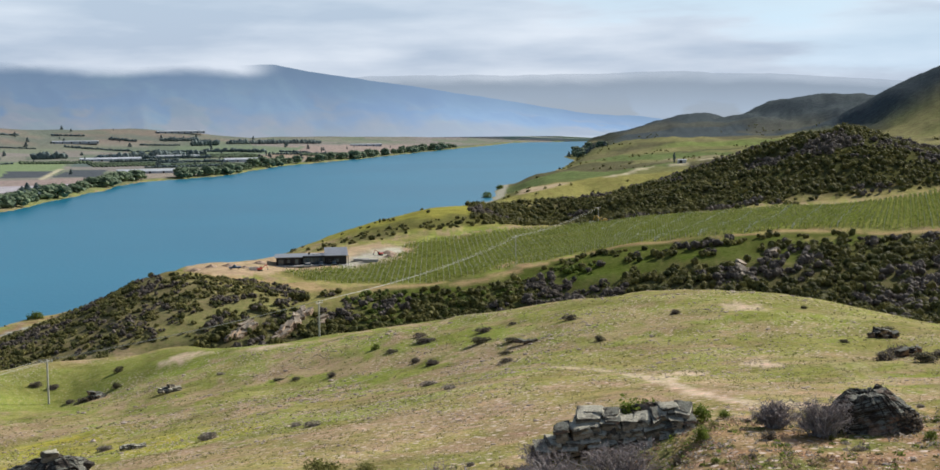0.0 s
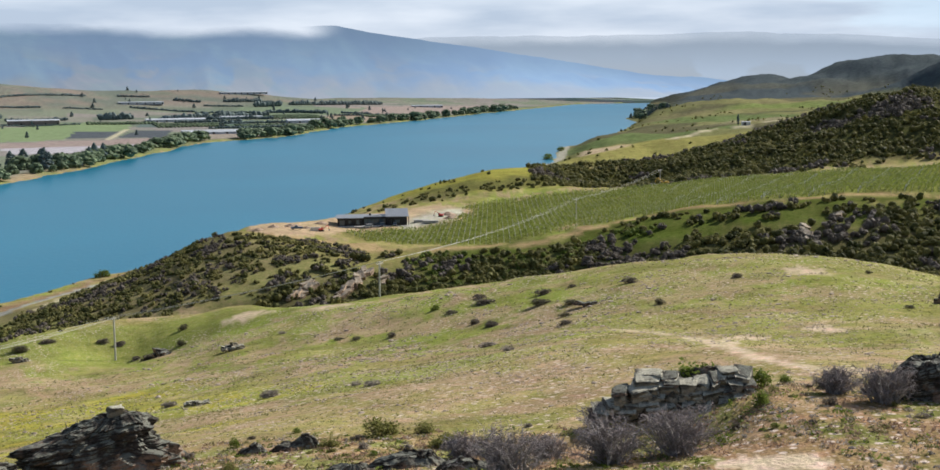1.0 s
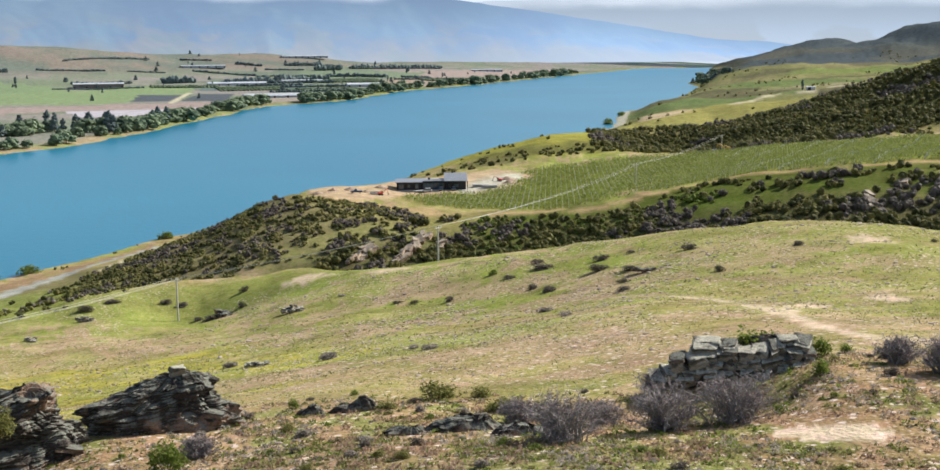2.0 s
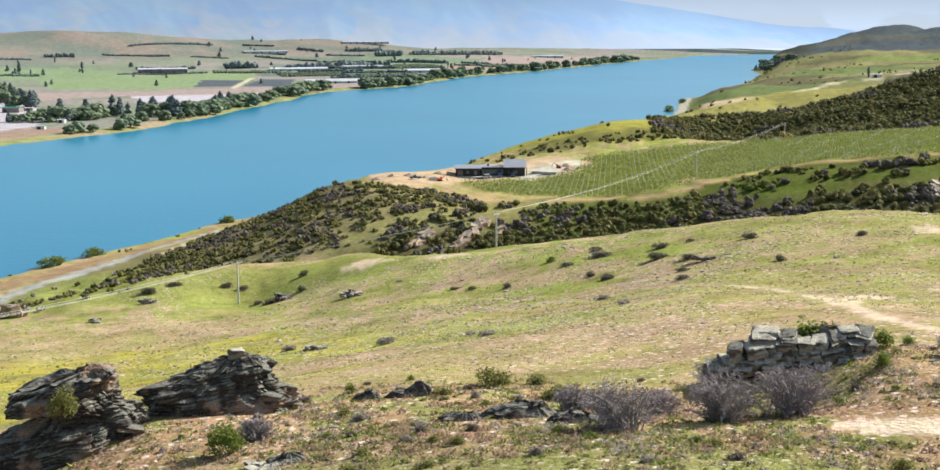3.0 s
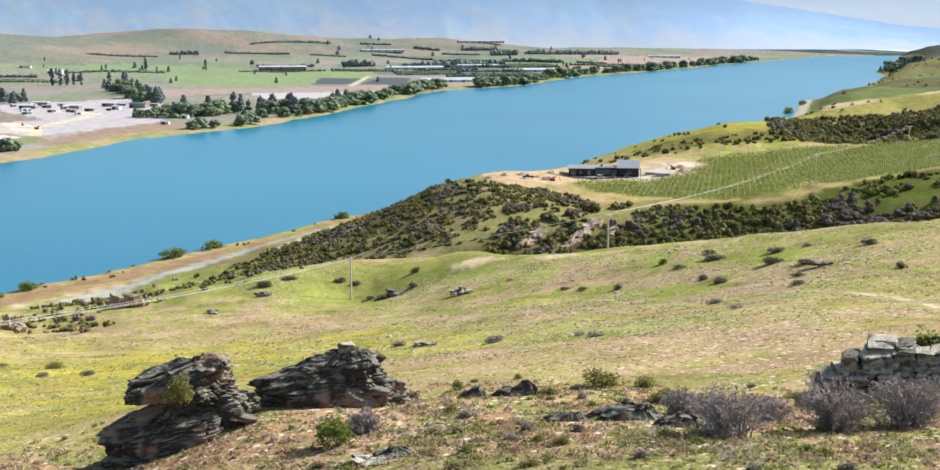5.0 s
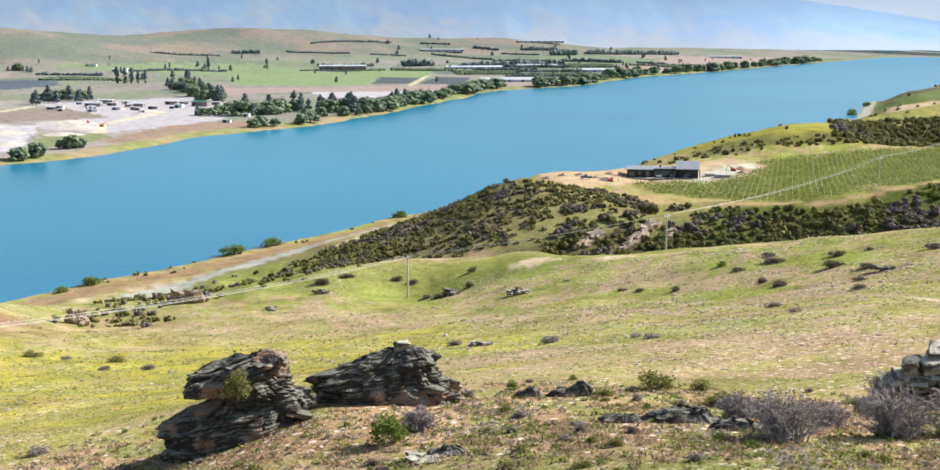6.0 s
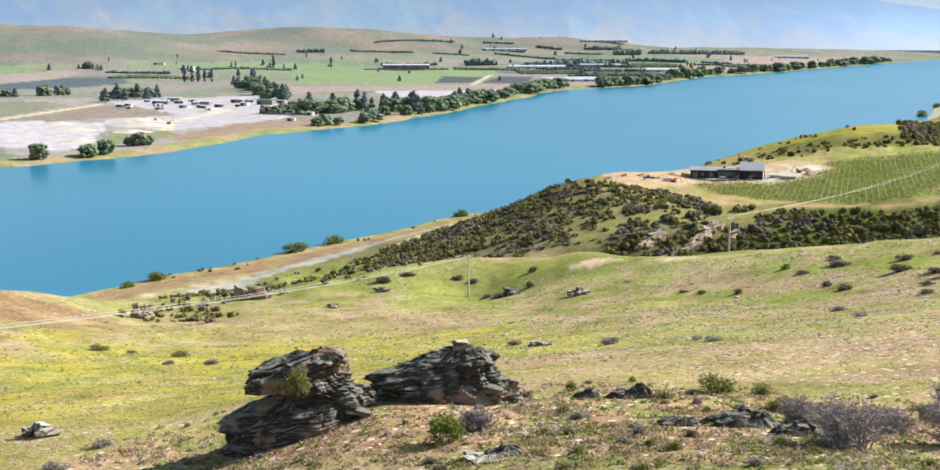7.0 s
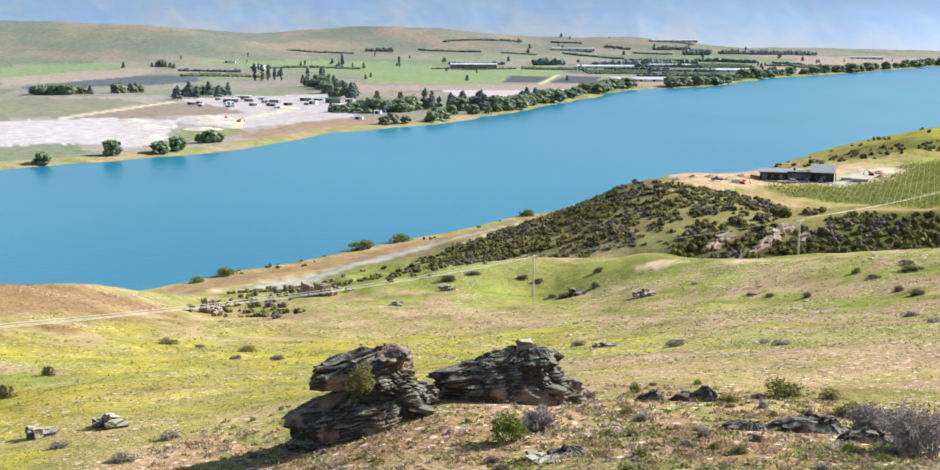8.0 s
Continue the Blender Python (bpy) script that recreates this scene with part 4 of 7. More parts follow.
def scrub():
    rng = np.random.RandomState(11)
    gully_line = [(210, 285), (140, 322), (105, 340), (75, 358), (40, 361), (3, 360), (-36, 357), (-78, 343)]

    def in_gully(x, y, q):
        d = away(x, y, gully_line)
        thick = smooth(24, 10, d + (fbm(x / 14, y / 14, 3, 41) - 0.5) * 18)
        right = patch(x, y, 150, 335, 80, 44, 35, 24, 0.5)
        upper = (0.07 + 0.55 * smooth(0.5, 0.6, fbm(x / 12, y / 12, 3, 42))) * (x > -60) * (x < 190) * (y > 350)
        clear = smooth(7, 12, away(x, y, TRACK)) * (1 - inside(x, y, VINES)) * (y < 412) * (y > 258)
        ribs = (away(x, y, [(-68, 343), (-63, 364)]) > 2) & (away(x, y, [(-57, 349), (-52, 375)]) > 2.4)
        return q < np.maximum(np.maximum(thick, right), upper) * clear * 0.9 * ribs

    g = strew(rng, 7400, -80, 230, 262, 412, in_gully)
    size = rng.uniform(0.9, 2.4, len(g)) * np.where(g[:, 0] > 70, 1.15, 1.0)
    grey = fbm(g[:, 0] / 20, g[:, 1] / 20, 3, 43) + rng.uniform(-0.12, 0.12, len(g)) > 0.64
    thicket("gully_scrub", g[~grey], size[~grey], M_SCRUB, "dense dark olive scrub filling the gully", 12)
    thicket("gully_scrub.001", g[grey], size[grey], M_SCRUB_GREY, "grey-brown briar scrub in the gully", 13)
    green = strew(rng, 300, -45, 40, 345, 395, lambda x, y, q: q < smooth(0.54, 0.64, fbm(x / 15, y / 15, 3, 44)) * smooth(6, 10, away(x, y, TRACK)))
    thicket("bright_scrub", green, rng.uniform(0.8, 1.8, len(green)), M_BRIGHT, "bright green broom bushes on the gully side", 14)

    def on_spur(x, y, q):
        body = smooth(56, 40, away(x, y, [(-96, 385), (-125, 366), (-150, 345)]) + (fbm(x / 18, y / 18, 3, 45) - 0.5) * 16)
        top = smooth(9, 15, away(x, y, [(-92, 428), (-104, 420)])) * smooth(5, 9, away(x, y, TRACK)) * (1 - inside(x, y, YARD))
        face = (away(x, y, [(-60, 352), (-98, 336)]) > 5) & (away(x, y, [(-68, 343), (-63, 364)]) > 2) & (away(x, y, [(-57, 349), (-52, 375)]) > 2.4)
        return q < body * top * face * (x > -158) * (away(x, y, ROAD) > 22) * (y < 432) * 0.8 * (1 - 0.75 * smooth(9, 4, away(x, y, [(-50, 392), (-70, 372), (-88, 352)])))

    s = strew(rng, 3600, -175, -55, 318, 432, on_spur)
    grey = fbm(s[:, 0] / 9, s[:, 1] / 9, 3, 57) + rng.uniform(-0.12, 0.12, len(s)) > 0.56
    size = rng.uniform(0.55, 1.5, len(s))
    thicket("spur_scrub", s[~grey], size[~grey], M_SPUR, "olive and dark green scrub over the lakeside spur", 15, 60, 0.15)
    thicket("spur_scrub.001", s[grey], size[grey], M_SCRUB_GREY, "grey briar scrub over the lakeside spur", 16, 60, 0.15)

    def on_hill(x, y, q):
        body = smooth(30, 0, away(x, y, [(45, 705), (110, 700), (175, 705), (245, 700), (330, 680), (420, 650)]) - 62 + (fbm(x / 40, y / 40, 3, 46) - 0.5) * 30)
        return q < body * 0.9 * (1 - inside(x, y, VINES)) * (0.6 + 0.4 * smooth(0.36, 0.5, fbm(x / 18, y / 18, 3, 47)))

    h = strew(rng, 10500, 0, 420, 590, 800, on_hill)
    grey = fbm(h[:, 0] / 30, h[:, 1] / 30, 3, 48) > 0.58
    size = rng.uniform(0.9, 3.0, len(h)) * (0.7 + 0.6 * fbm(h[:, 0] / 12, h[:, 1] / 12, 2, 58))
    thicket("hill_scrub", h[~grey], size[~grey], M_SCRUB, "dark green scrub covering the rocky hill", 17, 30, 0.3, 2)
    thicket("hill_scrub.001", h[grey], size[grey], M_SCRUB_GREY, "brown bracken and briar on the rocky hill", 18, 30, 0.3, 2)

    def low_belt(x, y, q):
        a0 = smooth(22, 10, away(x, y, [(-62, 600), (-20, 615), (30, 650), (70, 690)]) + (fbm(x / 14, y / 14, 3, 49) - 0.5) * 22)
        return q < np.maximum(a0, smooth(0.62, 0.7, fbm(x / 25, y / 25, 3, 50)) * 0.15) * (1 - inside(x, y, VINES)) * (x > shore_x(NEAR_SHORE, y) + 12)

    b = strew(rng, 1500, -110, 80, 575, 800, low_belt)
    thicket("belt_scrub", b, rng.uniform(0.8, 2.2, len(b)), M_SCRUB, "patchy dark scrub behind the vineyard", 19, 30, 0.26)
    edge = strew(rng, 260, -95, -20, 560, 720, lambda x, y, q: q < smooth(14, 5, away(x, y, [(-92, 585), (-64, 640), (-35, 690)])) * 0.3)
    thicket("ridge_scrub", edge, rng.uniform(0.6, 1.3, len(edge)), M_SCRUB, "small dark shrubs along the grassy ridge", 20, 30, 0.22)

    def bank_belt(x, y, q):
        d = away(x, y, [(-172, 262), (-166, 300), (-160, 340), (-154, 385), (-146, 430)])
        low = away(x, y, [(-140, 215), (-128, 232), (-138, 262), (-150, 300)])
        return q < np.maximum(smooth(14, 4, d) * 0.5, smooth(12, 3, low) * 0.6) * smooth(0.42, 0.56, fbm(x / 10, y / 10, 3, 51)) * (away(x, y, ROAD) > 8)

    k = strew(rng, 1100, -185, -110, 205, 440, bank_belt)
    grey = rng.uniform(0, 1, len(k)) < 0.4
    size = rng.uniform(0.5, 1.4, len(k))
    thicket("bank_scrub", k[~grey], size[~grey], M_SCRUB, "dark shrubs on the bank above the lake road", 21, 22, 0.22)
    thicket("bank_scrub.001", k[grey], size[grey], M_THYME, "grey thyme and briar on the bank above the lake road", 22, 22, 0.2)

    strip = strew(rng, 2600, -190, -95, 180, 345, lambda x, y, q: q < smooth(13, 4, away(x, y, STRIP) + (fbm(x / 9, y / 9, 3, 55) - 0.5) * 12) * 0.55 * (away(x, y, ROAD) > 9))
    grey = rng.uniform(0, 1, len(strip)) < 0.45
    size = rng.uniform(0.4, 1.25, len(strip))
    thicket("strip_scrub", strip[~grey], size[~grey], M_GORSE, "olive broom and briar on the slope above the lake road", 25, 22, 0.2)
    thicket("strip_scrub.001", strip[grey], size[grey], M_SCRUB_GREY, "grey briar on the slope above the lake road", 26, 22, 0.2)

    def shore_belt(x, y, q):
        sn = x - shore_x(NEAR_SHORE, y)
        return q < smooth(9, 3, np.abs(sn - 5)) * smooth(0.45, 0.6, fbm(x / 16, y / 16, 3, 52)) * 0.8

    w = strew(rng, 900, -240, -150, 290, 540, shore_belt)
    thicket("shore_scrub", w, rng.uniform(0.5, 1.2, len(w)), M_GORSE, "green broom along the lake edge beside the road", 23, 22, 0.2)

    def downs(x, y, q):
        a0 = smooth(0.58, 0.68, fbm(x / 90, y / 90, 4, 53))
        edge = smooth(26, 6, x - shore_x(NEAR_SHORE, y)) * smooth(0.4, 0.55, fbm(x / 50, y / 50, 3, 54)) * smooth(1700, 1900, y)
        return q < np.maximum(a0 * 0.45, edge) * (np.hypot(x, y) > 900) * (x > shore_x(NEAR_SHORE, y) + 3)

    d = strew(rng, 5200, -20, 800, 900, 2600, downs)
    thicket("downs_scrub", d, rng.uniform(1.2, 3.2, len(d)), M_SCRUB, "scattered dark scrub on the far downs", 24, 12, 0.9, 1)


scrub()


# ---- turf and stones of the near slope ----
def tufts(name, spots, tall, material, label, seed, blades=5):
    rng = np.random.RandomState(seed)
    n = len(spots) * blades
    x = np.repeat(spots[:, 0], blades) + rng.normal(0, 0.10, n)
    y = np.repeat(spots[:, 1], blades) + rng.normal(0, 0.10, n)
    z = height(x, y)
    h = np.repeat(tall, blades) * rng.uniform(0.5, 1.2, n)
    an = rng.uniform(0, 6.28, n)
    w = h * rng.uniform(0.18, 0.42, n)
    dx, dy = np.cos(an) * w, np.sin(an) * w
    lx, ly = rng.normal(0, 1.3, n) * h, rng.normal(0, 1.3, n) * h
    co = np.stack([np.stack([x - dx, y - dy, z - 0.03], -1), np.stack([x + dx, y + dy, z - 0.03], -1), np.stack([x + lx, y + ly, z + h], -1)], 1).reshape(-1, 3)
    ob = sheet(name, co, np.arange(n * 3).reshape(-1, 3), material, False)
    return tagged(ob, label, "grass", kind="stuff")


def cushions(name, spots, size, low, material, label, seed):
    """Low mats and cushions of herbs."""
    r = np.random.RandomState(seed)
    z = height(spots[:, 0], spots[:, 1])
    n = len(spots)
    c = np.stack([spots[:, 0], spots[:, 1], z + size * low * 0.35], -1)
    co, fa = leaves(r, c, size, 20, 0.085, low)
    ob = sheet(name, co, fa, material, False)
    return tagged(ob, label, "herbs", kind="stuff")


def turf():
    rng = np.random.RandomState(31)

    def polar(n, a0, a1, r0, r1):
        a = np.radians(rng.uniform(a0, a1, n))
        r = np.exp(rng.uniform(np.log(r0), np.log(r1), n))
        return np.stack([r * np.sin(a), r * np.cos(a)], -1)

    def clear(p):
        ok = away(p[:, 0], p[:, 1], PATH) > 1.8
        for cx, cy, rx in ((PAD[0], PAD[1], 3.0), (20.4, 76.2, 2.2), (41.9, 183.4, 4)):
            ok &= np.hypot(p[:, 0] - cx, p[:, 1] - cy) > rx
        return p[ok]

    p = clear(polar(34000, -46, 24, 42, 230))
    p = p[rng.uniform(0, 1, len(p)) < 0.3 + 0.7 * smooth(0.4, 0.6, fbm(p[:, 0] / 5, p[:, 1] / 5, 3, 81))]
    tufts("grass", p, rng.uniform(0.06, 0.15, len(p)) * np.clip(np.hypot(p[:, 0], p[:, 1]) / 90, 0.8, 1.8), M_GRASS, "short dry hill grass in tufts", 32, 4)
    p = clear(polar(9500, -38, 26, 42, 82))
    p = p[(smooth(15, 6, away(p[:, 0], p[:, 1], SPUR_LINE)) * (0.35 + 0.65 * smooth(0.42, 0.58, fbm(p[:, 0] / 3, p[:, 1] / 3, 3, 82)))) > rng.uniform(0, 1, len(p))]
    mix = rng.uniform(0, 1, len(p)) + (fbm(p[:, 0] / 4, p[:, 1] / 4, 3, 83) - 0.5) * 1.2
    size = rng.uniform(0.14, 0.46, len(p))
    for lo, hi, m, name, label in ((-9, 0.32, M_HERB, "herbs", "low red-brown sorrel mats among the rocks"), (0.32, 0.62, M_GRASS, "herbs.001", "dry tawny grass cushions among the rocks"),
                                   (0.62, 0.82, M_BRIGHT, "herbs.002", "small green herbs among the rocks"), (0.82, 9, M_THYME, "herbs.003", "straw-grey thyme mats among the rocks")):
        k = (mix >= lo) & (mix < hi)
        cushions(name, p[k], size[k], 0.34, m, label, 36 + int(hi * 10) % 50)
    f = polar(4000, -46, -12, 60, 160)
    f = f[(rng.uniform(0, 1, len(f)) < smooth(0.5, 0.62, fbm(f[:, 0] / 4, f[:, 1] / 4, 4, 72))) & (f[:, 0] < -25)]
    tufts("flowers", f, rng.uniform(0.06, 0.14, len(f)), M_FLOWER, "patches of yellow stonecrop in flower", 47, 4)


M_FLOWER = two_tone("yellow_flowers", (0.55, 0.47, 0.08), (0.45, 0.42, 0.10), 2.0, 0.8, 0.1, 0.0, piece=0.3)
turf()


# ---- rock ----
def rock_material(name, c0, c1, lichen, fresh, much=0.5, up=0.35):
    """Layered schist: fine bands, fresh broken faces in patches, and pale lichen on what faces the sky."""
    m, nt, b = mat(name, 0.92, 0.15)
    co = nt.nodes.new("ShaderNodeTexCoord")
    mp = nt.nodes.new("ShaderNodeMapping")
    mp.inputs["Scale"].default_value = (0.5, 0.5, 5.0)
    mp.inputs["Rotation"].default_value = (radians(8), radians(-6), 0)
    bands = node(nt, "ShaderNodeTexNoise", Scale=1.6, Detail=7.0, Roughness=0.6)
    nt.links.new(co.outputs["Object"], mp.inputs["Vector"])
    nt.links.new(mp.outputs["Vector"], bands.inputs["Vector"])
    n0, n1, n2 = grain(nt, 0.45, 4), grain(nt, 1.6, 6), grain(nt, 9.0, 5)
    col = blend(nt, steps(nt, bands.outputs["Fac"], (0.36, 0.0), (0.62, 1.0)), c0, c1)
    col = blend(nt, steps(nt, n0.outputs["Fac"], (much, 0.0), (much + 0.07, 0.9)), col, fresh)
    geo = nt.nodes.new("ShaderNodeNewGeometry")
    sep = nt.nodes.new("ShaderNodeSeparateXYZ")
    nt.links.new(geo.outputs["Normal"], sep.inputs["Vector"])
    cover = nt.nodes.new("ShaderNodeMath")
    cover.operation = "MULTIPLY_ADD"
    cover.inputs[1].default_value = 0.35
    nt.links.new(sep.outputs["Z"], cover.inputs[0])
    nt.links.new(n1.outputs["Fac"], cover.inputs[2])
    col = blend(nt, steps(nt, cover.outputs[0], (0.62 + up * 0.2, 0.0), (0.78 + up * 0.2, 0.9)), col, lichen)
    col = blend(nt, 0.6, col, steps(nt, n2.outputs["Fac"], (0.3, 0.35), (0.65, 1.1)), "MULTIPLY")
    inf = nt.nodes.new("ShaderNodeObjectInfo")
    col = blend(nt, 1.0, col, steps(nt, inf.outputs["Random"], (0.0, 0.75), (1.0, 1.1)), "MULTIPLY")
    nt.links.new(col, b.inputs["Base Color"])
    ad = nt.nodes.new("ShaderNodeMath")
    nt.links.new(bands.outputs["Fac"], ad.inputs[0])
    nt.links.new(n2.outputs["Fac"], ad.inputs[1])
    bump(nt, b, ad.outputs[0], 0.9, 0.10)
    return m


M_TOR = rock_material("dark_schist", (0.034, 0.030, 0.027), (0.105, 0.088, 0.074), (0.25, 0.255, 0.21), (0.40, 0.27, 0.19), 0.54, 0.35)
# pale lichen made brighter and warmer, so that tops also read as sunlit
M_SCHIST = rock_material("grey_schist", (0.075, 0.07, 0.06), (0.235, 0.21, 0.17), (0.60, 0.57, 0.45), (0.48, 0.40, 0.29), 0.55, 0.15)
M_CLIFF = rock_material("tan_schist", (0.22, 0.17, 0.125), (0.50, 0.395, 0.285), (0.46, 0.40, 0.32), (0.52, 0.38, 0.27), 0.5, 0.5)


def tor(name, at, turn, tall, profile, seed, material, label, group="rock outcrops", slabs=0, dip=0.16, rugged=1.0, fine_mesh=True):
    """A weathered outcrop: massive beds that dip, thin leaves between them, cracks and hollows. Profile rows are height share, left, right and half depth."""
    nu, nv = (230, 130) if fine_mesh else (120, 44)
    h = np.linspace(0, 1, nv)
    th = np.linspace(0, 2 * np.pi, nu, endpoint=False)
    prof = np.array(profile)
    left, right, deep = (np.interp(h, prof[:, 0], prof[:, j]) for j in (1, 2, 3))
    tt, hh = np.meshgrid(th, h, indexing="ij")
    cx, hw = (left + right) / 2, (right - left) / 2
    ex = 0.72 + 0.25 * fbm(np.cos(tt) + 7, np.sin(tt) + hh * 2, 2, seed + 12)
    sx = np.sign(np.cos(tt)) * np.abs(np.cos(tt)) ** ex
    sy = np.sign(np.sin(tt)) * np.abs(np.sin(tt)) ** ex
    x0, y0, z0 = cx[None] + hw[None] * sx, deep[None] * sy, hh * tall
    # height across the beds, bent a little
    bed = z0 - dip * x0 + 0.06 * y0 + 0.5 * (fbm(x0 * 0.45 + 3, y0 * 0.45 + z0 * 0.2, 3, seed) - 0.5)
    ring = tt * 2.3 + 0.3 * np.sin(tt * 2 + seed)
    out = 0.0
    for size, depth, sharp, k0 in ((1.25, 0.62, 0.12, 1), (0.46, 0.44, 0.22, 2), (0.19, 0.24, 0.35, 3), (0.085, 0.09, 0.4, 4)):
        q = bed / size + 0.35 * (fbm(ring + 5 * k0, bed * 0.7, 3, seed + k0) - 0.5) + 50
        k = np.floor(q)
        f = q - k
        # how far this bed and the one above stand out, wandering along the face
        o0 = fbm(ring * 1.1 + hash2(k, k * 0, seed + k0) * 40, k * 7.3, 3, seed + 20 + k0)
        o1 = fbm(ring * 1.1 + hash2(k + 1, k * 0, seed + k0) * 40, (k + 1) * 7.3, 3, seed + 20 + k0)
        w = smooth(1 - sharp, 1.0, f)
        out = out + depth * ((o0 * (1 - w) + o1 * w) - 0.5) * 1.7 - depth * 0.22 * np.exp(-((f - 1 + sharp / 2) / (0.5 * sharp)) ** 2)
    crack = np.abs(fbm(ring * 1.7 + 0.35 * bed, bed * 0.25, 3, seed + 31) - 0.5)
    out = out - 0.28 * smooth(0.035, 0.0, crack)
    lump = (fbm(x0 * 0.7 + 30, z0 * 0.8 + y0 * 0.7, 4, seed + 4) - 0.5) * 1.3
    fine = (fbm(ring * 7, z0 * 6, 3, seed + 5) - 0.5) * 0.14
    swell = 1 + rugged * (out + lump + fine) / np.maximum(hw[None], 1.1)
    x, y = cx[None] + hw[None] * sx * swell, deep[None] * sy * swell
    z = z0 + ((fbm(x * 0.8, y * 0.8, 4, seed + 6) - 0.5) * 0.9 + dip * (x - cx[-1]) * 0.3) * hh ** 3 - 0.5 * (1 - hh)
    rows = [np.stack([x, y, z], -1)]
    # the top closes over in rough steps
    for s in (0.88, 0.74, 0.6, 0.45, 0.3, 0.15, 0.02):
        px, py = cx[-1] + (x[:, -1] - cx[-1]) * s, y[:, -1] * s
        pz = z[:, -1] * s + (tall + 0.1) * (1 - s) + np.round((fbm(px * 1.3 + 9, py * 1.3, 3, seed + 8) - 0.5) * 4) * 0.13 + dip * 0.6 * (px - cx[-1]) * (1 - s)
        rows.append(np.stack([px, py, pz], -1)[:, None])
    co = np.concatenate(rows, 1)
    ob = sheet(name if not slabs else "bedrock", co.reshape(-1, 3), mesh_grid(nu, co.shape[1], True), material, False)
    if not slabs:
        ob.matrix_world = pose(*at, 0, 0, turn)
        return tagged(ob, label, "rock outcrop", group)
    holder = thing(name, at, label, "rock outcrop", group, turn)
    ob.parent = holder
    pick = random.Random(seed)
    for i in range(slabs):
        v = 0.05 + 0.55 * (i + pick.random()) / slabs
        j, k = int(v * (nv - 1)), int(pick.uniform(-0.9, 0.25) / (2 * math.pi) * nu) % nu
        px, py, pz = co[k, j]
        w = pick.uniform(0.6, 1.3)
        block(holder, SLABS[i % 5], material, px * 0.95, py * 0.93, pz, w, w * 0.75, pick.uniform(0.14, 0.3), pick.uniform(-7, 7), pick.uniform(-4, 14), pick.uniform(-35, 35), "slab")
    return holder


def boulder_mesh(seed, name="boulder"):
    """A split block of schist, about 1 m in each direction, with broken edges."""
    bm = bmesh.new()
    bmesh.ops.create_cube(bm, size=1)
    rng = random.Random(seed)
    for v in bm.verts:
        v.co += Vector((rng.uniform(-0.19, 0.19), rng.uniform(-0.19, 0.19), rng.uniform(-0.15, 0.15)))
    bmesh.ops.bevel(bm, geom=bm.edges[:], offset=0.06, segments=1, affect="EDGES")
    bmesh.ops.subdivide_edges(bm, edges=[e for e in bm.edges if e.calc_length() > 0.4], cuts=2, use_grid_fill=True)
    for v in bm.verts:
        w = noise.noise_vector(v.co * 2.3 + Vector((seed * 3.1, 0, 0)))
        v.co += Vector(w) * 0.11
        v.co.z += 0.035 * math.sin(v.co.z * 21 + seed)
    me = bpy.data.meshes.new(name)
    bm.to_mesh(me)
    bm.free()
    return me


SLABS = [boulder_mesh(140 + i, "slab") for i in range(5)]
BOULDERS = [boulder_mesh(40 + i) for i in range(7)]


def block(parent, me, material, x, y, z, sx, sy, sz, rx=0.0, ry=0.0, rz=0.0, name="block"):
    if not me.materials:
        me.materials.append(material)
    ob = new(name, me)
    ob.parent = parent
    ob.matrix_basis = pose(x, y, z, rx, ry, rz) @ Matrix.Diagonal((sx, sy, sz, 1))
    return ob


# the two tors at the spur's end
tor("rock_tor", (-29.3, 56.0, 57.3), 28, 5.65,
    [(0, -4.75, 3.6, 2.6), (0.18, -4.25, 3.6, 2.5), (0.40, -4.25, 3.5, 2.3), (0.47, -3.7, 3.4, 2.1), (0.56, -2.4, 3.4, 1.8), (0.655, -1.5, 3.1, 1.2), (0.685, -2.3, 2.8, 1.8), (0.72, -2.9, 2.6, 2.1),
     (0.84, -2.75, 2.4, 2.0), (0.90, -2.2, 2.35, 1.8), (0.96, -0.8, 2.2, 1.4), (1, 0.3, 1.9, 0.9)],
    5, M_TOR, "tall dark layered schist tor with an overhanging cap", slabs=5, dip=0.10, rugged=1.0)
tor("rock_tor", (-24.2, 61.8, 58.4), 22, 3.75,
    [(0, -3.3, 6.6, 2.6), (0.18, -3.3, 6.3, 2.5), (0.35, -3.1, 5.5, 2.4), (0.55, -3.25, 4.4, 2.2), (0.66, -3.1, 3.95, 2.1), (0.74, -2.3, 3.85, 1.9), (0.89, -0.9, 3.7, 1.5), (0.96, 0, 3.2, 1.1), (1, 0.5, 2.9, 0.8)],
    9, M_TOR, "dark layered schist tor with a small capstone", slabs=12, dip=0.12, rugged=1.0)
cap = boulder_mesh(71, "capstone")
cap.materials.append(M_SCHIST)
ob = new("capstone", cap)
ob.matrix_world = pose(-22.4, 62.4, 62.46, 3, -4, 20) @ Matrix.Diagonal((0.9, 0.75, 0.44, 1))
tagged(ob, "pale flat capstone balanced on the dark tor", "rock")
tor("rock_tor", (21.6, 65.9, 61.9), -18, 2.7,
    [(0, -3.9, 4.0, 2.8), (0.3, -3.4, 3.6, 2.4), (0.55, -2.4, 3.2, 2.0), (0.8, -1.5, 2.8, 1.7), (1, -0.9, 2.0, 1.2)], 14, M_TOR, "low grey-blue schist outcrop ringed by brush", slabs=4, rugged=0.55)
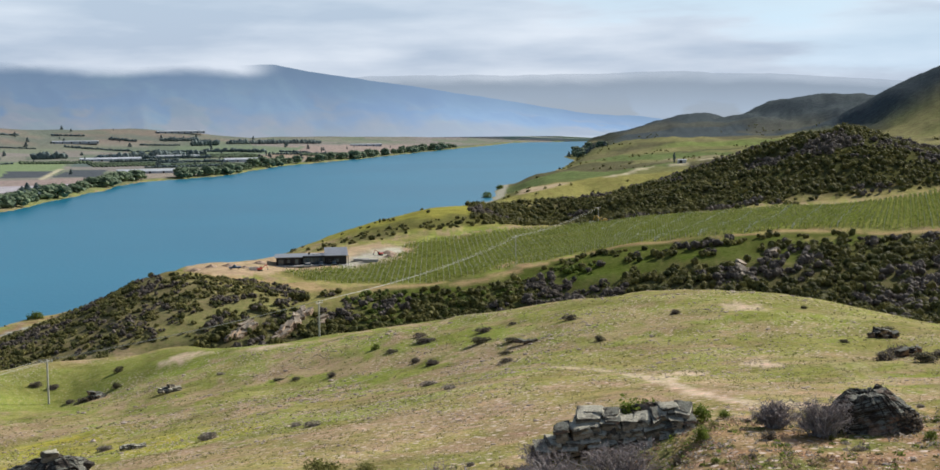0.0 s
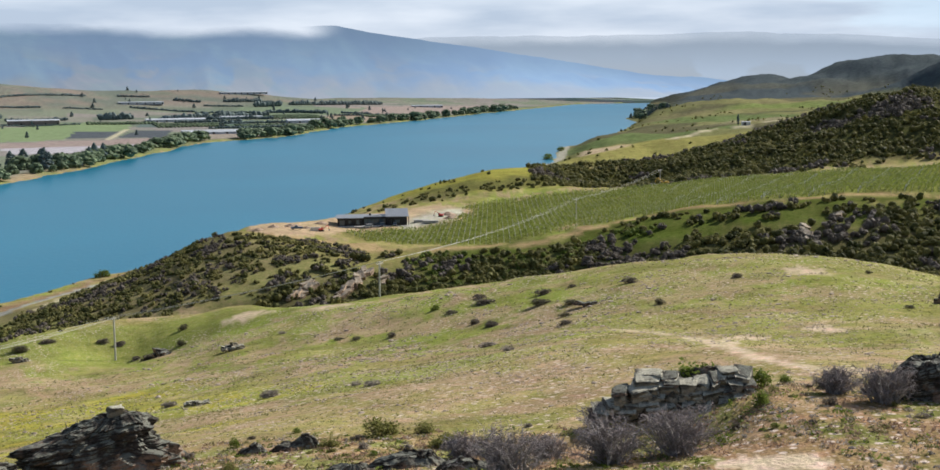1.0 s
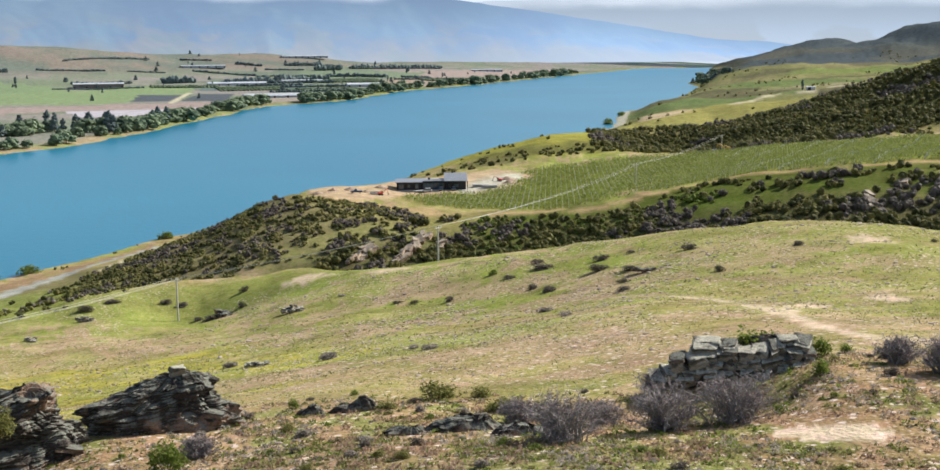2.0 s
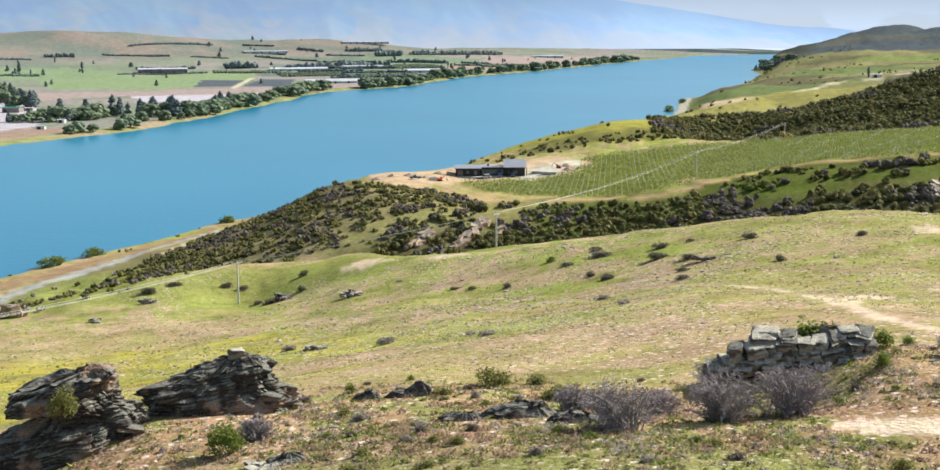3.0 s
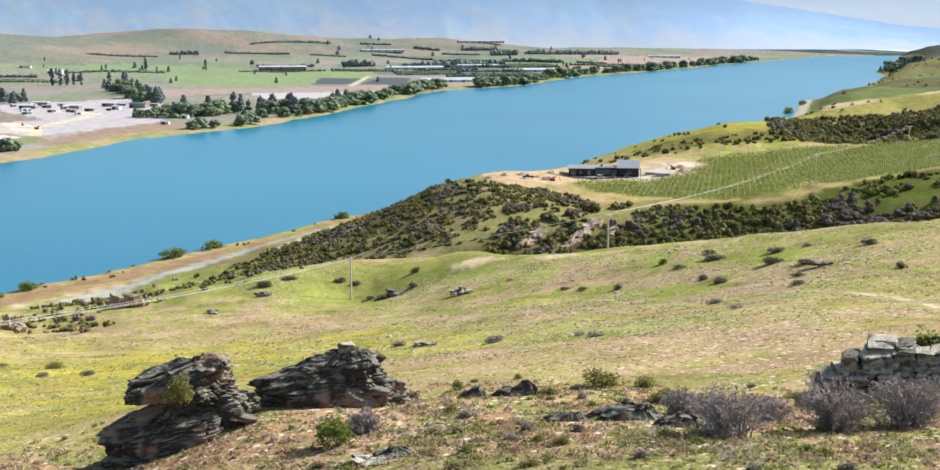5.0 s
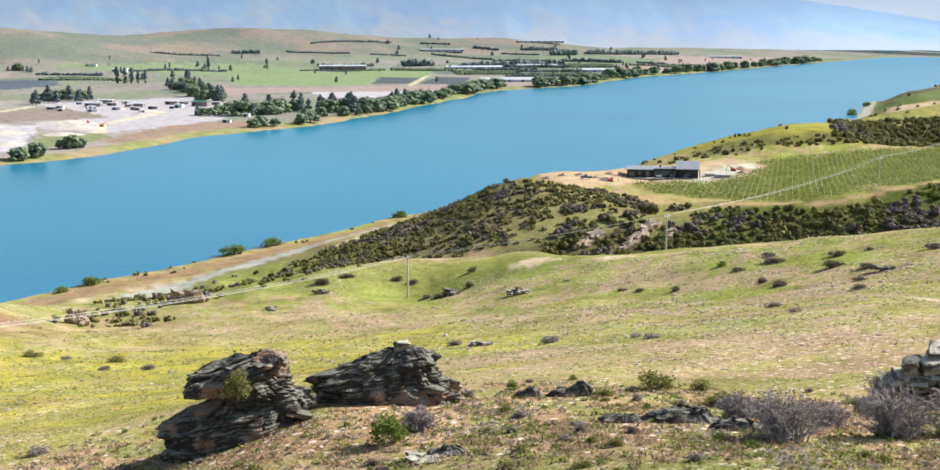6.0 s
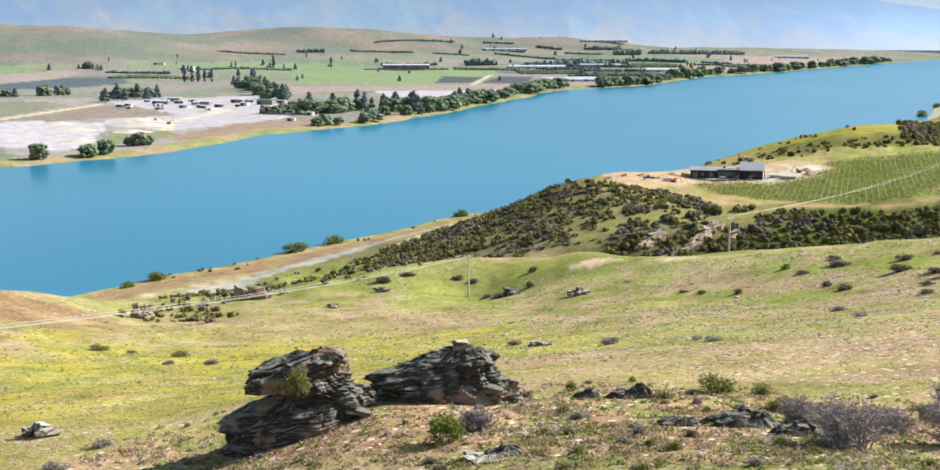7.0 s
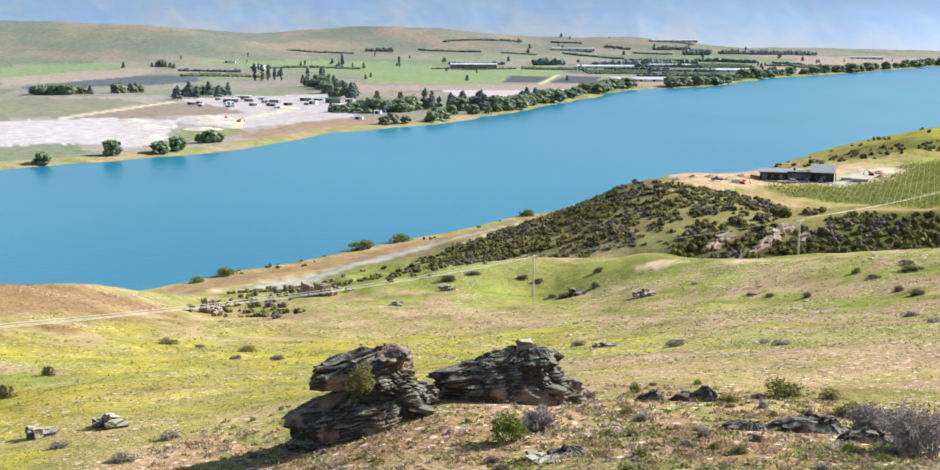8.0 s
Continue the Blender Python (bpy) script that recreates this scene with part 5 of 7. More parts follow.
# low shelves of rock that break the spur's turf
for k, (x, y, turn, tall, long, deep) in enumerate(((-6.2, 57.4, 4, 0.6, 2.1, 1.2), (-9.2, 57.0, -6, 0.45, 1.4, 1.0), (-13.4, 65.5, 8, 0.75, 1.4, 0.8), (-15.8, 65.2, -4, 0.5, 1.1, 0.7), (-16.2, 50.6, 10, 0.5, 1.3, 0.8), (-3.4, 55.6, -3, 0.6, 1.6, 0.9))):
    tor("rock_shelf", (x, y, ground_z(x, y) - 0.1), turn, tall, [(0, -long, long * 1.1, deep), (0.45, -long * 0.85, long, deep * 0.9), (0.8, -long * 0.55, long * 0.8, deep * 0.7), (1, -long * 0.1, long * 0.6, deep * 0.4)], 50 + k, M_TOR,
        "low dark shelf of layered schist in the gritty turf", group="rock shelves", rugged=0.55, fine_mesh=False)
# rock ribs of the cliff below the vineyard
DARK_STONES = [boulder_mesh(190 + i, "dark_stone") for i in range(5)]
CRAGS = [boulder_mesh(170 + i, "crag") for i in range(5)]


def cliff_rib(line, n, seed):
    """A rib of broken slabs that climbs the gully side along a line in plan."""
    rng = random.Random(seed)
    (x0, y0), (x1, y1) = line
    h = thing("cliff_rib", (x0, y0, ground_z(x0, y0)), "broken tan schist rib climbing the gully side", "rock outcrop", "cliff ribs")
    turn = math.degrees(math.atan2(y1 - y0, x1 - x0))
    for i in range(n):
        t = (i + rng.uniform(-0.3, 0.3)) / n
        x, y = x0 + (x1 - x0) * t + rng.uniform(-1.3, 1.3), y0 + (y1 - y0) * t
        s = rng.uniform(0.7, 1.5)
        block(h, CRAGS[i % 5], M_CLIFF, x - x0, y - y0, ground_z(x, y) - ground_z(x0, y0) + rng.uniform(0.2, 1.1), 2.6 * s, 1.5 * s, 1.2 * s, rng.uniform(-14, 14), rng.uniform(-30, -5), turn + rng.uniform(-35, 35))
    return h


for k, (line, n) in enumerate(((((-69.5, 344.5), (-65.8, 358)), 14), (((-57, 349), (-51.6, 373.5)), 26), (((-46.5, 364), (-44.8, 369)), 7), (((82, 358), (84, 372)), 10), (((96, 380), (98, 384)), 5))):
    cliff_rib(line, n, 31 + k)
for i, (x, y, tall, w, d) in enumerate(((-75.6, 238.5, 2.6, 2.6, 2), (-52.8, 206.4, 1.7, 2.2, 1.4), (-102.5, 231.4, 2.0, 2.3, 1.6), (-103, 208, 1.2, 1.4, 1.2), (-131, 224, 4.6, 4.4, 2.4), (-138, 195, 4.2, 2.4, 1.8),
                                        (-50.9, 60.5, 1.3, 1.5, 1.1), (-54.6, 58.4, 1.1, 1.2, 1.0), (-36.8, 127.8, 0.9, 1.6, 0.9), (50.5, 145, 2.2, 1.8, 1.6), (46.3, 125, 1.8, 1.6, 1.4),
                                        (-16.6, 49.6, 0.42, 1.1, 0.9), (8.5, 171.5, 1.0, 2.6, 1.2))):
    dark, pale = i in (0, 9, 10, 12), i in (4, 5)
    h = thing("rock", (x, y, ground_z(x, y)), "dark layered schist rock lying in the pasture" if dark else "pale tan schist crag above the lake road" if pale else "weathered grey schist rock lying in the pasture", "rock", "rocks in the pasture", i * 41 % 60 - 30)
    pick = random.Random(61 + i)
    n = 9 + int(w * 3)
    for k in range(n):
        u = -w * 0.8 + 1.6 * w * (k + pick.random()) / n
        s = pick.uniform(0.55, 1.0) * (1 - 0.35 * abs(u) / w)
        block(h, (DARK_STONES if dark else CRAGS if pale else BOULDERS)[(i + 3 * k) % 5], M_TOR if dark else M_CLIFF if pale else M_SCHIST, u, pick.uniform(-0.5, 0.5) * d, tall * s * pick.uniform(0.1, 0.5),
              w * pick.uniform(0.28, 0.62), d * pick.uniform(0.4, 0.8), tall * s * pick.uniform(0.35, 0.7), pick.uniform(-12, 14), pick.uniform(-20, 14), pick.uniform(-40, 40))


def stacked_outcrop():
    """The broken wall of schist on the spur: a jutting upper ledge, a split column at its end, and fallen blocks below; along, up, width and thickness of each."""
    holder = thing("stacked_rock_outcrop", (8.1, 65.9, 61.0), "broken wall of stacked grey schist blocks with dry brush", "rock outcrop", "rock outcrops", -7)
    core = tor("bedrock", (0.2, 3.7, -0.6), 0, 2.7, [(0, -5.0, 4.6, 3.0), (0.4, -3.7, 4.4, 1.8), (0.7, -2.4, 4.2, 1.0), (0.88, -1.6, 4.0, 0.6), (1, 0.9, 3.6, 0.35)], 81, M_TOR, "", rugged=0.35)
    for key in ("label", "category", "group"):
        if key in core:
            del core[key]
    core.parent = holder
    ledge = [(-3.08, 1.17, 0.82, 0.85), (-2.17, 1.45, 1.19, 0.82), (-1.24, 1.64, 0.85, 0.7), (-0.24, 1.83, 1.23, 0.66), (0.75, 1.94, 0.89, 0.7), (1.56, 2.05, 1.04, 0.7), (2.2, 2.21, 0.62, 0.59), (2.58, 2.39, 0.85, 0.55),
             (-1.5, 2.22, 1.55, 0.55), (-1.2, 2.5, 1.1, 0.3), (-0.3, 2.3, 0.9, 0.35)]
    column = [(3.0, 2.72, 1.15, 0.45), (3.28, 2.53, 0.85, 0.51), (3.87, 2.45, 0.8, 0.68), (3.28, 2.07, 0.68, 0.68), (3.99, 1.9, 0.74, 0.68), (3.79, 1.34, 0.85, 0.68), (4.19, 1.1, 0.57, 0.57), (3.3, 1.5, 0.7, 0.7), (3.5, 0.8, 0.8, 0.6)]
    fallen = [(2.15, 1.5, 1.53, 0.85), (1.15, 1.37, 0.89, 0.66), (0.01, 1.22, 0.7, 0.89), (0.78, 0.88, 0.8, 0.55), (1.75, 0.48, 0.97, 0.7), (-2.28, 0.77, 1.08, 0.43), (-1.58, 1.0, 1.25, 0.45), (-1.2, 1.34, 1.02, 0.36),
              (-0.98, 0.6, 1.31, 0.52), (-2.51, 0.51, 0.97, 0.36), (0.56, 1.45, 0.8, 0.45), (-0.35, 0.6, 0.68, 0.57), (2.83, 1.05, 0.68, 0.57), (-3.6, 0.6, 0.9, 0.5), (-4.2, 0.35, 0.8, 0.4)]
    rng = random.Random(4)
    for row, back, tight in ((ledge, -0.1, 0.98), (column, 0.15, 0.98), (fallen, 0.25, 0.95)):
        for i, (u, h, w, t) in enumerate(row):
            lean = {2: 38, 4: -28}.get(i, 0) if row is fallen else 0
            tip, roll, turn = rng.uniform(6, 18), rng.uniform(-9, 2) + lean, rng.uniform(-12, 16)
            block(holder, BOULDERS[rng.randrange(7)], M_SCHIST, u, h * 0.95 + back + 0.25, h * 0.82, w * tight, rng.uniform(1.2, 1.7), t * rng.uniform(0.68, 0.86), tip, roll, turn)
            if row is not fallen and rng.random() < 0.7:
                # a split leaf of stone on top or under the block
                s = rng.choice((-1, 1))
                block(holder, SLABS[rng.randrange(5)], M_SCHIST, u + rng.uniform(-0.15, 0.15), h * 0.95 + back + 0.35, h * 0.82 + s * t * 0.46, w * rng.uniform(0.8, 1.2), 1.3, 0.16, tip, roll + rng.uniform(-4, 4), turn + rng.uniform(-10, 10), "slab")
    # smaller stones wedged between
    for i in range(46):
        u = rng.uniform(-3.8, 4.3)
        h = rng.uniform(0.1, min(2.1, 1.0 + 0.4 * (u + 3)))
        s = rng.uniform(0.3, 0.7)
        block(holder, BOULDERS[i * 3 % 7], M_SCHIST, u, h * 0.95 + rng.uniform(0.3, 0.6), h * 0.82, s * 1.4, s, s * 0.5, rng.uniform(-15, 15), rng.uniform(-15, 15), rng.uniform(-40, 40))
    return holder


stacked_outcrop()


def loose_stones():
    """Flat stones scattered over the spur and the thin turf."""
    rng = np.random.RandomState(91)
    p = strew(rng, 52000, -70, 60, 42, 235, lambda x, y, q: q < (np.hypot(x - PAD[0], y - PAD[1]) > 3.2) * 0.5 * smooth(12, 5, away(x, y, SPUR_LINE)) * smooth(0.45, 0.6, fbm(x / 4, y / 4, 3, 92))
              + (0.55 * patch(x, y, -8, 120, 42, 48, 20, 11, 0.8) + 0.30) * smooth(0.46, 0.62, fbm(x / 9, y / 9, 4, 93)) * (y > 70))
    far = np.clip(np.hypot(p[:, 0], p[:, 1]) / 110, 0.8, 1.7)
    s = rng.uniform(0.05, 0.14, len(p)) * np.where(rng.uniform(0, 1, len(p)) < 0.04, 2.4, 1.0) * far
    z = height(p[:, 0], p[:, 1])
    co, fa = lumps(rng, np.stack([p[:, 0], p[:, 1], z + s * 0.08], -1), np.stack([s, s * rng.uniform(0.5, 1, len(s)), s * 0.34], -1), 1, 0.2)
    ob = sheet("stones", co, fa, M_STONE, False)
    tagged(ob, "flat pale schist stones scattered over thin turf", "stones", kind="stuff")


M_STONE = two_tone("pale_stone", (0.56, 0.44, 0.36), (0.70, 0.58, 0.50), 1.5, 0.9, 0.2, 0.3, piece=0.5)
loose_stones()


# ---- shrubs of the slope ----
def sticks(p0, p1, r0, r1):
    """Three-sided twigs between arrays of points."""
    d = p1 - p0
    d /= np.linalg.norm(d, axis=1, keepdims=True) + 1e-9
    a = np.cross(d, np.array([0.31, 0.87, 0.38]))
    a /= np.linalg.norm(a, axis=1, keepdims=True) + 1e-9
    b = np.cross(d, a)
    ring = [a * math.cos(q) + b * math.sin(q) for q in (0, 2.094, 4.189)]
    co = np.stack([p0 + ring[j] * r0[:, None] for j in range(3)] + [p1 + ring[j] * r1[:, None] for j in range(3)], 1)
    f = np.array([[0, 1, 4, 3], [1, 2, 5, 4], [2, 0, 3, 5]])
    return co.reshape(-1, 3), (f[None] + (np.arange(len(p0)) * 6)[:, None, None]).reshape(-1, 4)


def dead_bush(x, y, wide, tall, seed, label):
    """A leafless briar: arching stems, branches and a haze of twigs."""
    rng = np.random.RandomState(seed)
    holder = thing("dead_bush", (x, y, ground_z(x, y) - 0.1), label, "bush", "dead bushes")
    n = 90
    an = rng.uniform(0, 6.28, n)
    reach = rng.uniform(0.25, 1.0, n) * wide / 2
    top = tall * np.sqrt(np.clip(1.05 - (reach / (wide / 2)) ** 2, 0.12, 1)) * rng.uniform(0.65, 1.05, n)
    way = np.stack([np.cos(an), np.sin(an) * 0.75], -1)
    t = np.linspace(0, 1, 7)
    base = rng.normal(0, 0.16 * wide / 2, (n, 2))
    xy = base[:, None] + way[:, None] * (reach[:, None] * t ** 1.1)[..., None] + rng.normal(0, 0.05, (n, 7, 2)) * wide / 4
    zz = top[:, None] * (1.5 * t - 0.5 * t ** 2.4) + rng.normal(0, 0.04, (n, 7))
    pts = np.concatenate([xy, zz[..., None]], -1)
    p0, p1 = pts[:, :-1].reshape(-1, 3), pts[:, 1:].reshape(-1, 3)
    thick = np.tile(0.046 * (1 - t[:-1] * 0.8), n)
    co, fa = sticks(p0, p1, thick, thick * 0.85)
    array_part("stem", co, fa, M_TWIG, holder)
    m = 2000
    i, j = rng.randint(0, n, m), rng.randint(2, 7, m)
    q0 = pts[i, j]
    d = rng.normal(size=(m, 3)) * np.array([1, 1, 0.8]) + np.array([0, 0, 0.15])
    q1 = q0 + d / np.linalg.norm(d, axis=1, keepdims=True) * rng.uniform(0.15, 0.6, m)[:, None] * wide / 5
    q2 = q1 + rng.normal(size=(m, 3)) * 0.11 * wide / 4
    q1[:, 2], q2[:, 2] = np.maximum(q1[:, 2], 0.03), np.maximum(q2[:, 2], 0.03)
    w = np.full(m, 0.011)
    co, fa = sticks(np.concatenate([q0, q1]), np.concatenate([q1, q2]), np.concatenate([w, w * 0.8]), np.concatenate([w * 0.8, w * 0.5]))
    array_part("twig_mass", co, fa, M_TWIGS, holder)
    return holder


for x, y, wide, tall, seed, label in ((-1.0, 52.6, 4.4, 2.5, 3, "leafless grey briar bush with pale arching stems"), (3.7, 55.6, 3.9, 2.4, 4, "dense grey-lilac leafless briar bush"),
                                      (7.1, 57.0, 4.4, 2.6, 5, "dense grey-lilac leafless briar bush beside stacked rocks"), (0.9, 61.6, 2.8, 1.5, 6, "low brown leafless brush"),
                                      (-3.4, 59.8, 2.8, 1.4, 7, "low brown leafless brush"), (18.9, 63.2, 3.6, 2.2, 8, "grey leafless brush before a dark rock"),
                                      (16.8, 65.5, 2.6, 1.7, 9, "grey leafless brush before a dark rock"), (4.0, 67.4, 2.4, 1.4, 10, "brown leafless brush behind the stacked rocks"),
                                      (11.6, 70, 3.0, 1.6, 12, "brown leafless brush behind the stacked rocks"), (8.8, 68.1, 3.2, 1.3, 15, "brown leafless brush on top of the stacked rocks"), (10.6, 68.4, 2.4, 1.3, 16, "brown leafless brush on top of the stacked rocks"), (-27.0, 57.2, 1.9, 1.4, 13, "small grey leafless bush at the foot of the tor"),
                                      (-19.0, 55.2, 2.0, 1.2, 14, "small grey leafless bush on the gritty spur")):
    dead_bush(x, y, wide, tall, seed, label)

GREEN = [(-19.6, 52.6, 2.0, 2.0), (-17.3, 67.5, 0.8, 0.9), (9.3, 69.6, 2.8, 3.4), (10.6, 69.8, 2.0, 2.8), (13.2, 68.6, 1.8, 1.7), (-16.4, 203, 1.9, 1.4), (12.4, 63.4, 1.3, 1.2)]
for i, (x, y, w, h) in enumerate(GREEN):
    shrub("bright", x, y, w, h, "bright green leafy bush on the dry slope", group="green bushes")
for x, y, w, h in ((-8.7, 68.4, 3.0, 1.7), (-6.2, 68.9, 1.6, 1.0), (-11.2, 65, 1.4, 0.7), (-4.6, 64, 2.4, 1.1), (3.5, 55.6, 1.6, 0.7), (-84.5, 127, 3.0, 1.2), (-100, 131, 3.4, 1.2)):
    shrub("gorse", x, y, w, h, "yellow-green broom bush on the dry slope", group="broom bushes")
DARK = [(-83.8, 90.7, 1.6, 1.8), (-75, 75.5, 2.6, 2.2), (-76.6, 257, 2.8, 2.2), (-72.8, 242, 2.8, 2.2), (-107.6, 243, 5, 2.4), (-123, 244, 2.5, 1.6), (1.4, 183, 3.8, 2.0), (6, 175.5, 3, 1.2),
        (-13, 196, 3.6, 0.8), (-28.5, 192, 2.4, 0.9), (-32, 195, 2.2, 0.8), (5, 165.7, 2.4, 0.8), (17.3, 159.5, 1.8, 1.4), (44, 139.5, 1.7, 0.8), (50.5, 180, 1.3, 0.8), (51.5, 147, 4, 2.4), (43, 112, 3, 2.0)]
for x, y, w, h in DARK:
    shrub("dark", x, y, w, h * 0.75, "dark green low shrub in the pasture", group="dark shrubs")
GREY = [(-79, 239.5, 4, 2.0), (-82.5, 242, 2.6, 1.4), (-94, 254.6, 3, 2), (-104.6, 250, 4, 1.6), (-90, 254, 3.5, 1.5), (2.2, 198, 3.4, 1.8), (-7.7, 200, 4.5, 1.6), (-8.5, 181, 2.4, 1.5), (-5.7, 174, 2.6, 1.6),
        (-22, 186, 1.9, 1.5), (15.6, 187, 2.8, 1.9), (4.6, 155, 2.4, 1.0), (-5.8, 173, 2.4, 1.2), (-8.9, 206, 3, 1.5), (7, 198, 1.6, 1.0), (31, 180, 2.2, 1.3), (46, 127, 3, 2.0), (41, 117, 3, 1.8), (48, 120, 3, 1.6),
        (23.5, 64.2, 2.4, 2.4), (17.2, 67.5, 2.0, 1.8)]
for x, y, w, h in GREY:
    shrub("grey", x, y, w, h * 0.78, "grey-brown briar shrub in the pasture", group="briar shrubs")
DRY = [(-43.4, 57.2, 1.6, 0.9), (-42.4, 51.6, 2, 0.8), (-49.7, 54.7, 1.4, 0.7), (-73.5, 117, 2.3, 1.1), (-95, 131.5, 1.7, 0.8), (-80, 118, 2, 0.9), (-41, 131, 2.5, 1.1), (-27, 120.5, 2.9, 1.3), (-15, 111, 2, 0.8),
       (-17, 114, 1.5, 0.7), (-2.3, 126, 2, 0.8), (-5.4, 148, 2.6, 1.0), (1.8, 184, 2.2, 1.0), (-45.5, 215, 2.4, 0.8), (-14.5, 58.5, 1.2, 0.7), (-10.5, 55, 1.0, 0.6)]
for x, y, w, h in DRY:
    shrub("dry", x, y, w, h, "dry grey thyme cushion in the pasture", group="thyme cushions")
rng = np.random.RandomState(17)
for i in range(150):
    a0, r0 = radians(rng.uniform(-34, 24)), rng.uniform(44, 80)
    x, y = r0 * math.sin(a0), r0 * math.cos(a0)
    d = float(away(np.array([x]), np.array([y]), SPUR_LINE)[0])
    if d > 14 or math.hypot(x - PAD[0], y - PAD[1]) < 4.4:
        continue
    kind = ("dry", "gorse", "dry", "grey", "bright")[i % 5]
    w = rng.uniform(0.4, 1.0)
    shrub(kind, x, y, w, w * rng.uniform(0.45, 0.75), {"dry": "small grey thyme cushion on the gritty spur", "gorse": "small yellow-green shrub on the gritty spur", "grey": "small brown shrub on the gritty spur",
                                                     "bright": "small green shrub on the gritty spur"}[kind], group="small spur shrubs")
# bushes on the tor's ledge and along the lake road
ob = shrub("gorse", -27.9, 52.9, 1.7, 1.7, "yellow-green bush growing from the tor's ledge", group="ledge bushes")
ob.location.z = 61.9
for x, y, w, h in ((-224.9, 325.7, 9, 3.4), (-226.8, 313, 6, 2.6), (-206.3, 386.8, 11, 4.5), (-200.8, 407.9, 10, 4.5), (-178.6, 487.2, 8, 4), (18, 1237, 14, 9), (35, 1375, 10, 7)):
    shrub("bright", x, y, w, h, "green willow bush at the lake edge", group="lakeside bushes")


# ---- vineyard ----
def vineyard():
    """Rows of young vines on posts, running away from the track."""
    rng = np.random.RandomState(51)
    along = np.array([math.sin(radians(20)), math.cos(radians(20))])
    across = np.array([along[1], -along[0]])
    u, v = np.meshgrid(np.arange(120, 720, 1.5), np.arange(-330, 260, 2.2), indexing="ij")
    jit = rng.uniform(-0.3, 0.3, u.shape)
    x, y = (u + jit) * along[0] + v * across[0], (u + jit) * along[1] + v * across[1]
    ok = inside(x, y, VINES) & (away(x, y, TRACK) > 4) & (away(x, y, SPURTRACK) > 3.5) & (rng.uniform(0, 1, u.shape) < 0.93) & (away(x, y, DRIVE) > 8)
    xs, ys = x[ok], y[ok]
    z = height(xs, ys)
    h = rng.uniform(0.8, 1.3, len(xs)) * (0.75 + 0.5 * fbm(xs / 30, ys / 30, 3, 52))
    co, fa = leaves(rng, np.stack([xs, ys, z + h * 0.75], -1), 0.6 * h + 0.25, 10, 0.32)
    tagged(sheet("vines", co, fa, M_VINE, False), "rows of young green grapevines on a terrace", "vineyard", kind="stuff")
    pu, pv = np.meshgrid(np.arange(120, 720, 5.5), np.arange(-330, 260, 2.2), indexing="ij")
    x, y = pu * along[0] + pv * across[0], pu * along[1] + pv * across[1]
    ok = inside(x, y, VINES) & (away(x, y, TRACK) > 4) & (away(x, y, SPURTRACK) > 3.5) & (away(x, y, DRIVE) > 8)
    p = np.stack([x[ok], y[ok], height(x[ok], y[ok])], -1)
    n = len(p)
    co, fa = sticks(p - [0, 0, 0.2], p + np.array([0, 0, 1.75]), np.full(n, 0.07), np.full(n, 0.06))
    # white tube guards on the youngest rows
    gu, gv = np.meshgrid(np.arange(120, 720, 1.5), np.arange(-330, 260, 15.4), indexing="ij")
    x, y = gu * along[0] + gv * across[0], gu * along[1] + gv * across[1]
    ok = inside(x, y, VINES) & (away(x, y, TRACK) > 4) & (away(x, y, SPURTRACK) > 3.5) & (x > 60) & (rng.uniform(0, 1, x.shape) < 0.8)
    g = np.stack([x[ok], y[ok], height(x[ok], y[ok])], -1)
    gc, gf = sticks(g, g + np.array([0, 0, 1.5]), np.full(len(g), 0.09), np.full(len(g), 0.09))
    tagged(sheet("vine_guards", gc, gf, M_GUARD, False), "white plastic guards on rows of young vines", "vine guards", kind="stuff")
    tagged(sheet("vineyard_posts", co, fa, M_POST, False), "pale weathered wooden posts along the vine rows", "posts", kind="stuff")


M_GUARD = two_tone("white_guard", (0.62, 0.64, 0.60), (0.74, 0.75, 0.72), 3, 0.6, 0.3, 0.0)
M_POST = two_tone("weathered_post", (0.48, 0.46, 0.42), (0.64, 0.62, 0.58), 3, 0.9, 0.2, 0.2)
vineyard()


def fence(name, line, gap, label):
    holder = thing(name, (line[0][0], line[0][1], 0), label, "fence")
    o = Vector((line[0][0], line[0][1], 0))
    me = bpy.data.meshes.new("post")
    bm = bmesh.new()
    tube(bm, (0, 0, -0.2), (0, 0, 1.7), 0.09, 0.08, 6)
    bm.to_mesh(me)
    bm.free()
    me.materials.append(M_POST)
    spots = []
    for (x0, y0), (x1, y1) in zip(line[:-1], line[1:]):
        n = max(1, int(math.hypot(x1 - x0, y1 - y0) / gap))
        spots += [(x0 + (x1 - x0) * i / n, y0 + (y1 - y0) * i / n) for i in range(n)]
    pts = []
    for x, y in spots:
        z = ground_z(x, y)
        ob = new("post", me)
        ob.parent = holder
        ob.location = Vector((x, y, z)) - o
        pts.append((x - o.x, y - o.y, z))
    q = np.array(pts)
    for up in (0.6, 1.2, 1.6):
        w = np.full(len(q) - 1, 0.012)
        co, fa = sticks(q[:-1] + [0, 0, up], q[1:] + [0, 0, up], w, w)
        array_part("wire", co, fa, M_WIRE, holder)


M_WIRE = two_tone("galvanised_wire", (0.52, 0.52, 0.48), (0.62, 0.62, 0.58), 2, 0.6, 0.3, 0.0)
fence("vineyard_fence", [(-20, 562), (35, 602), (97, 614), (152, 604), (230, 576)], 5.0, "post and wire fence along the vineyard's upper edge")
fence("track_fence", [(10, 414), (22, 420), (46, 428), (66, 424), (86, 418), (108, 424)], 5.0, "post and wire fence beside the farm track")

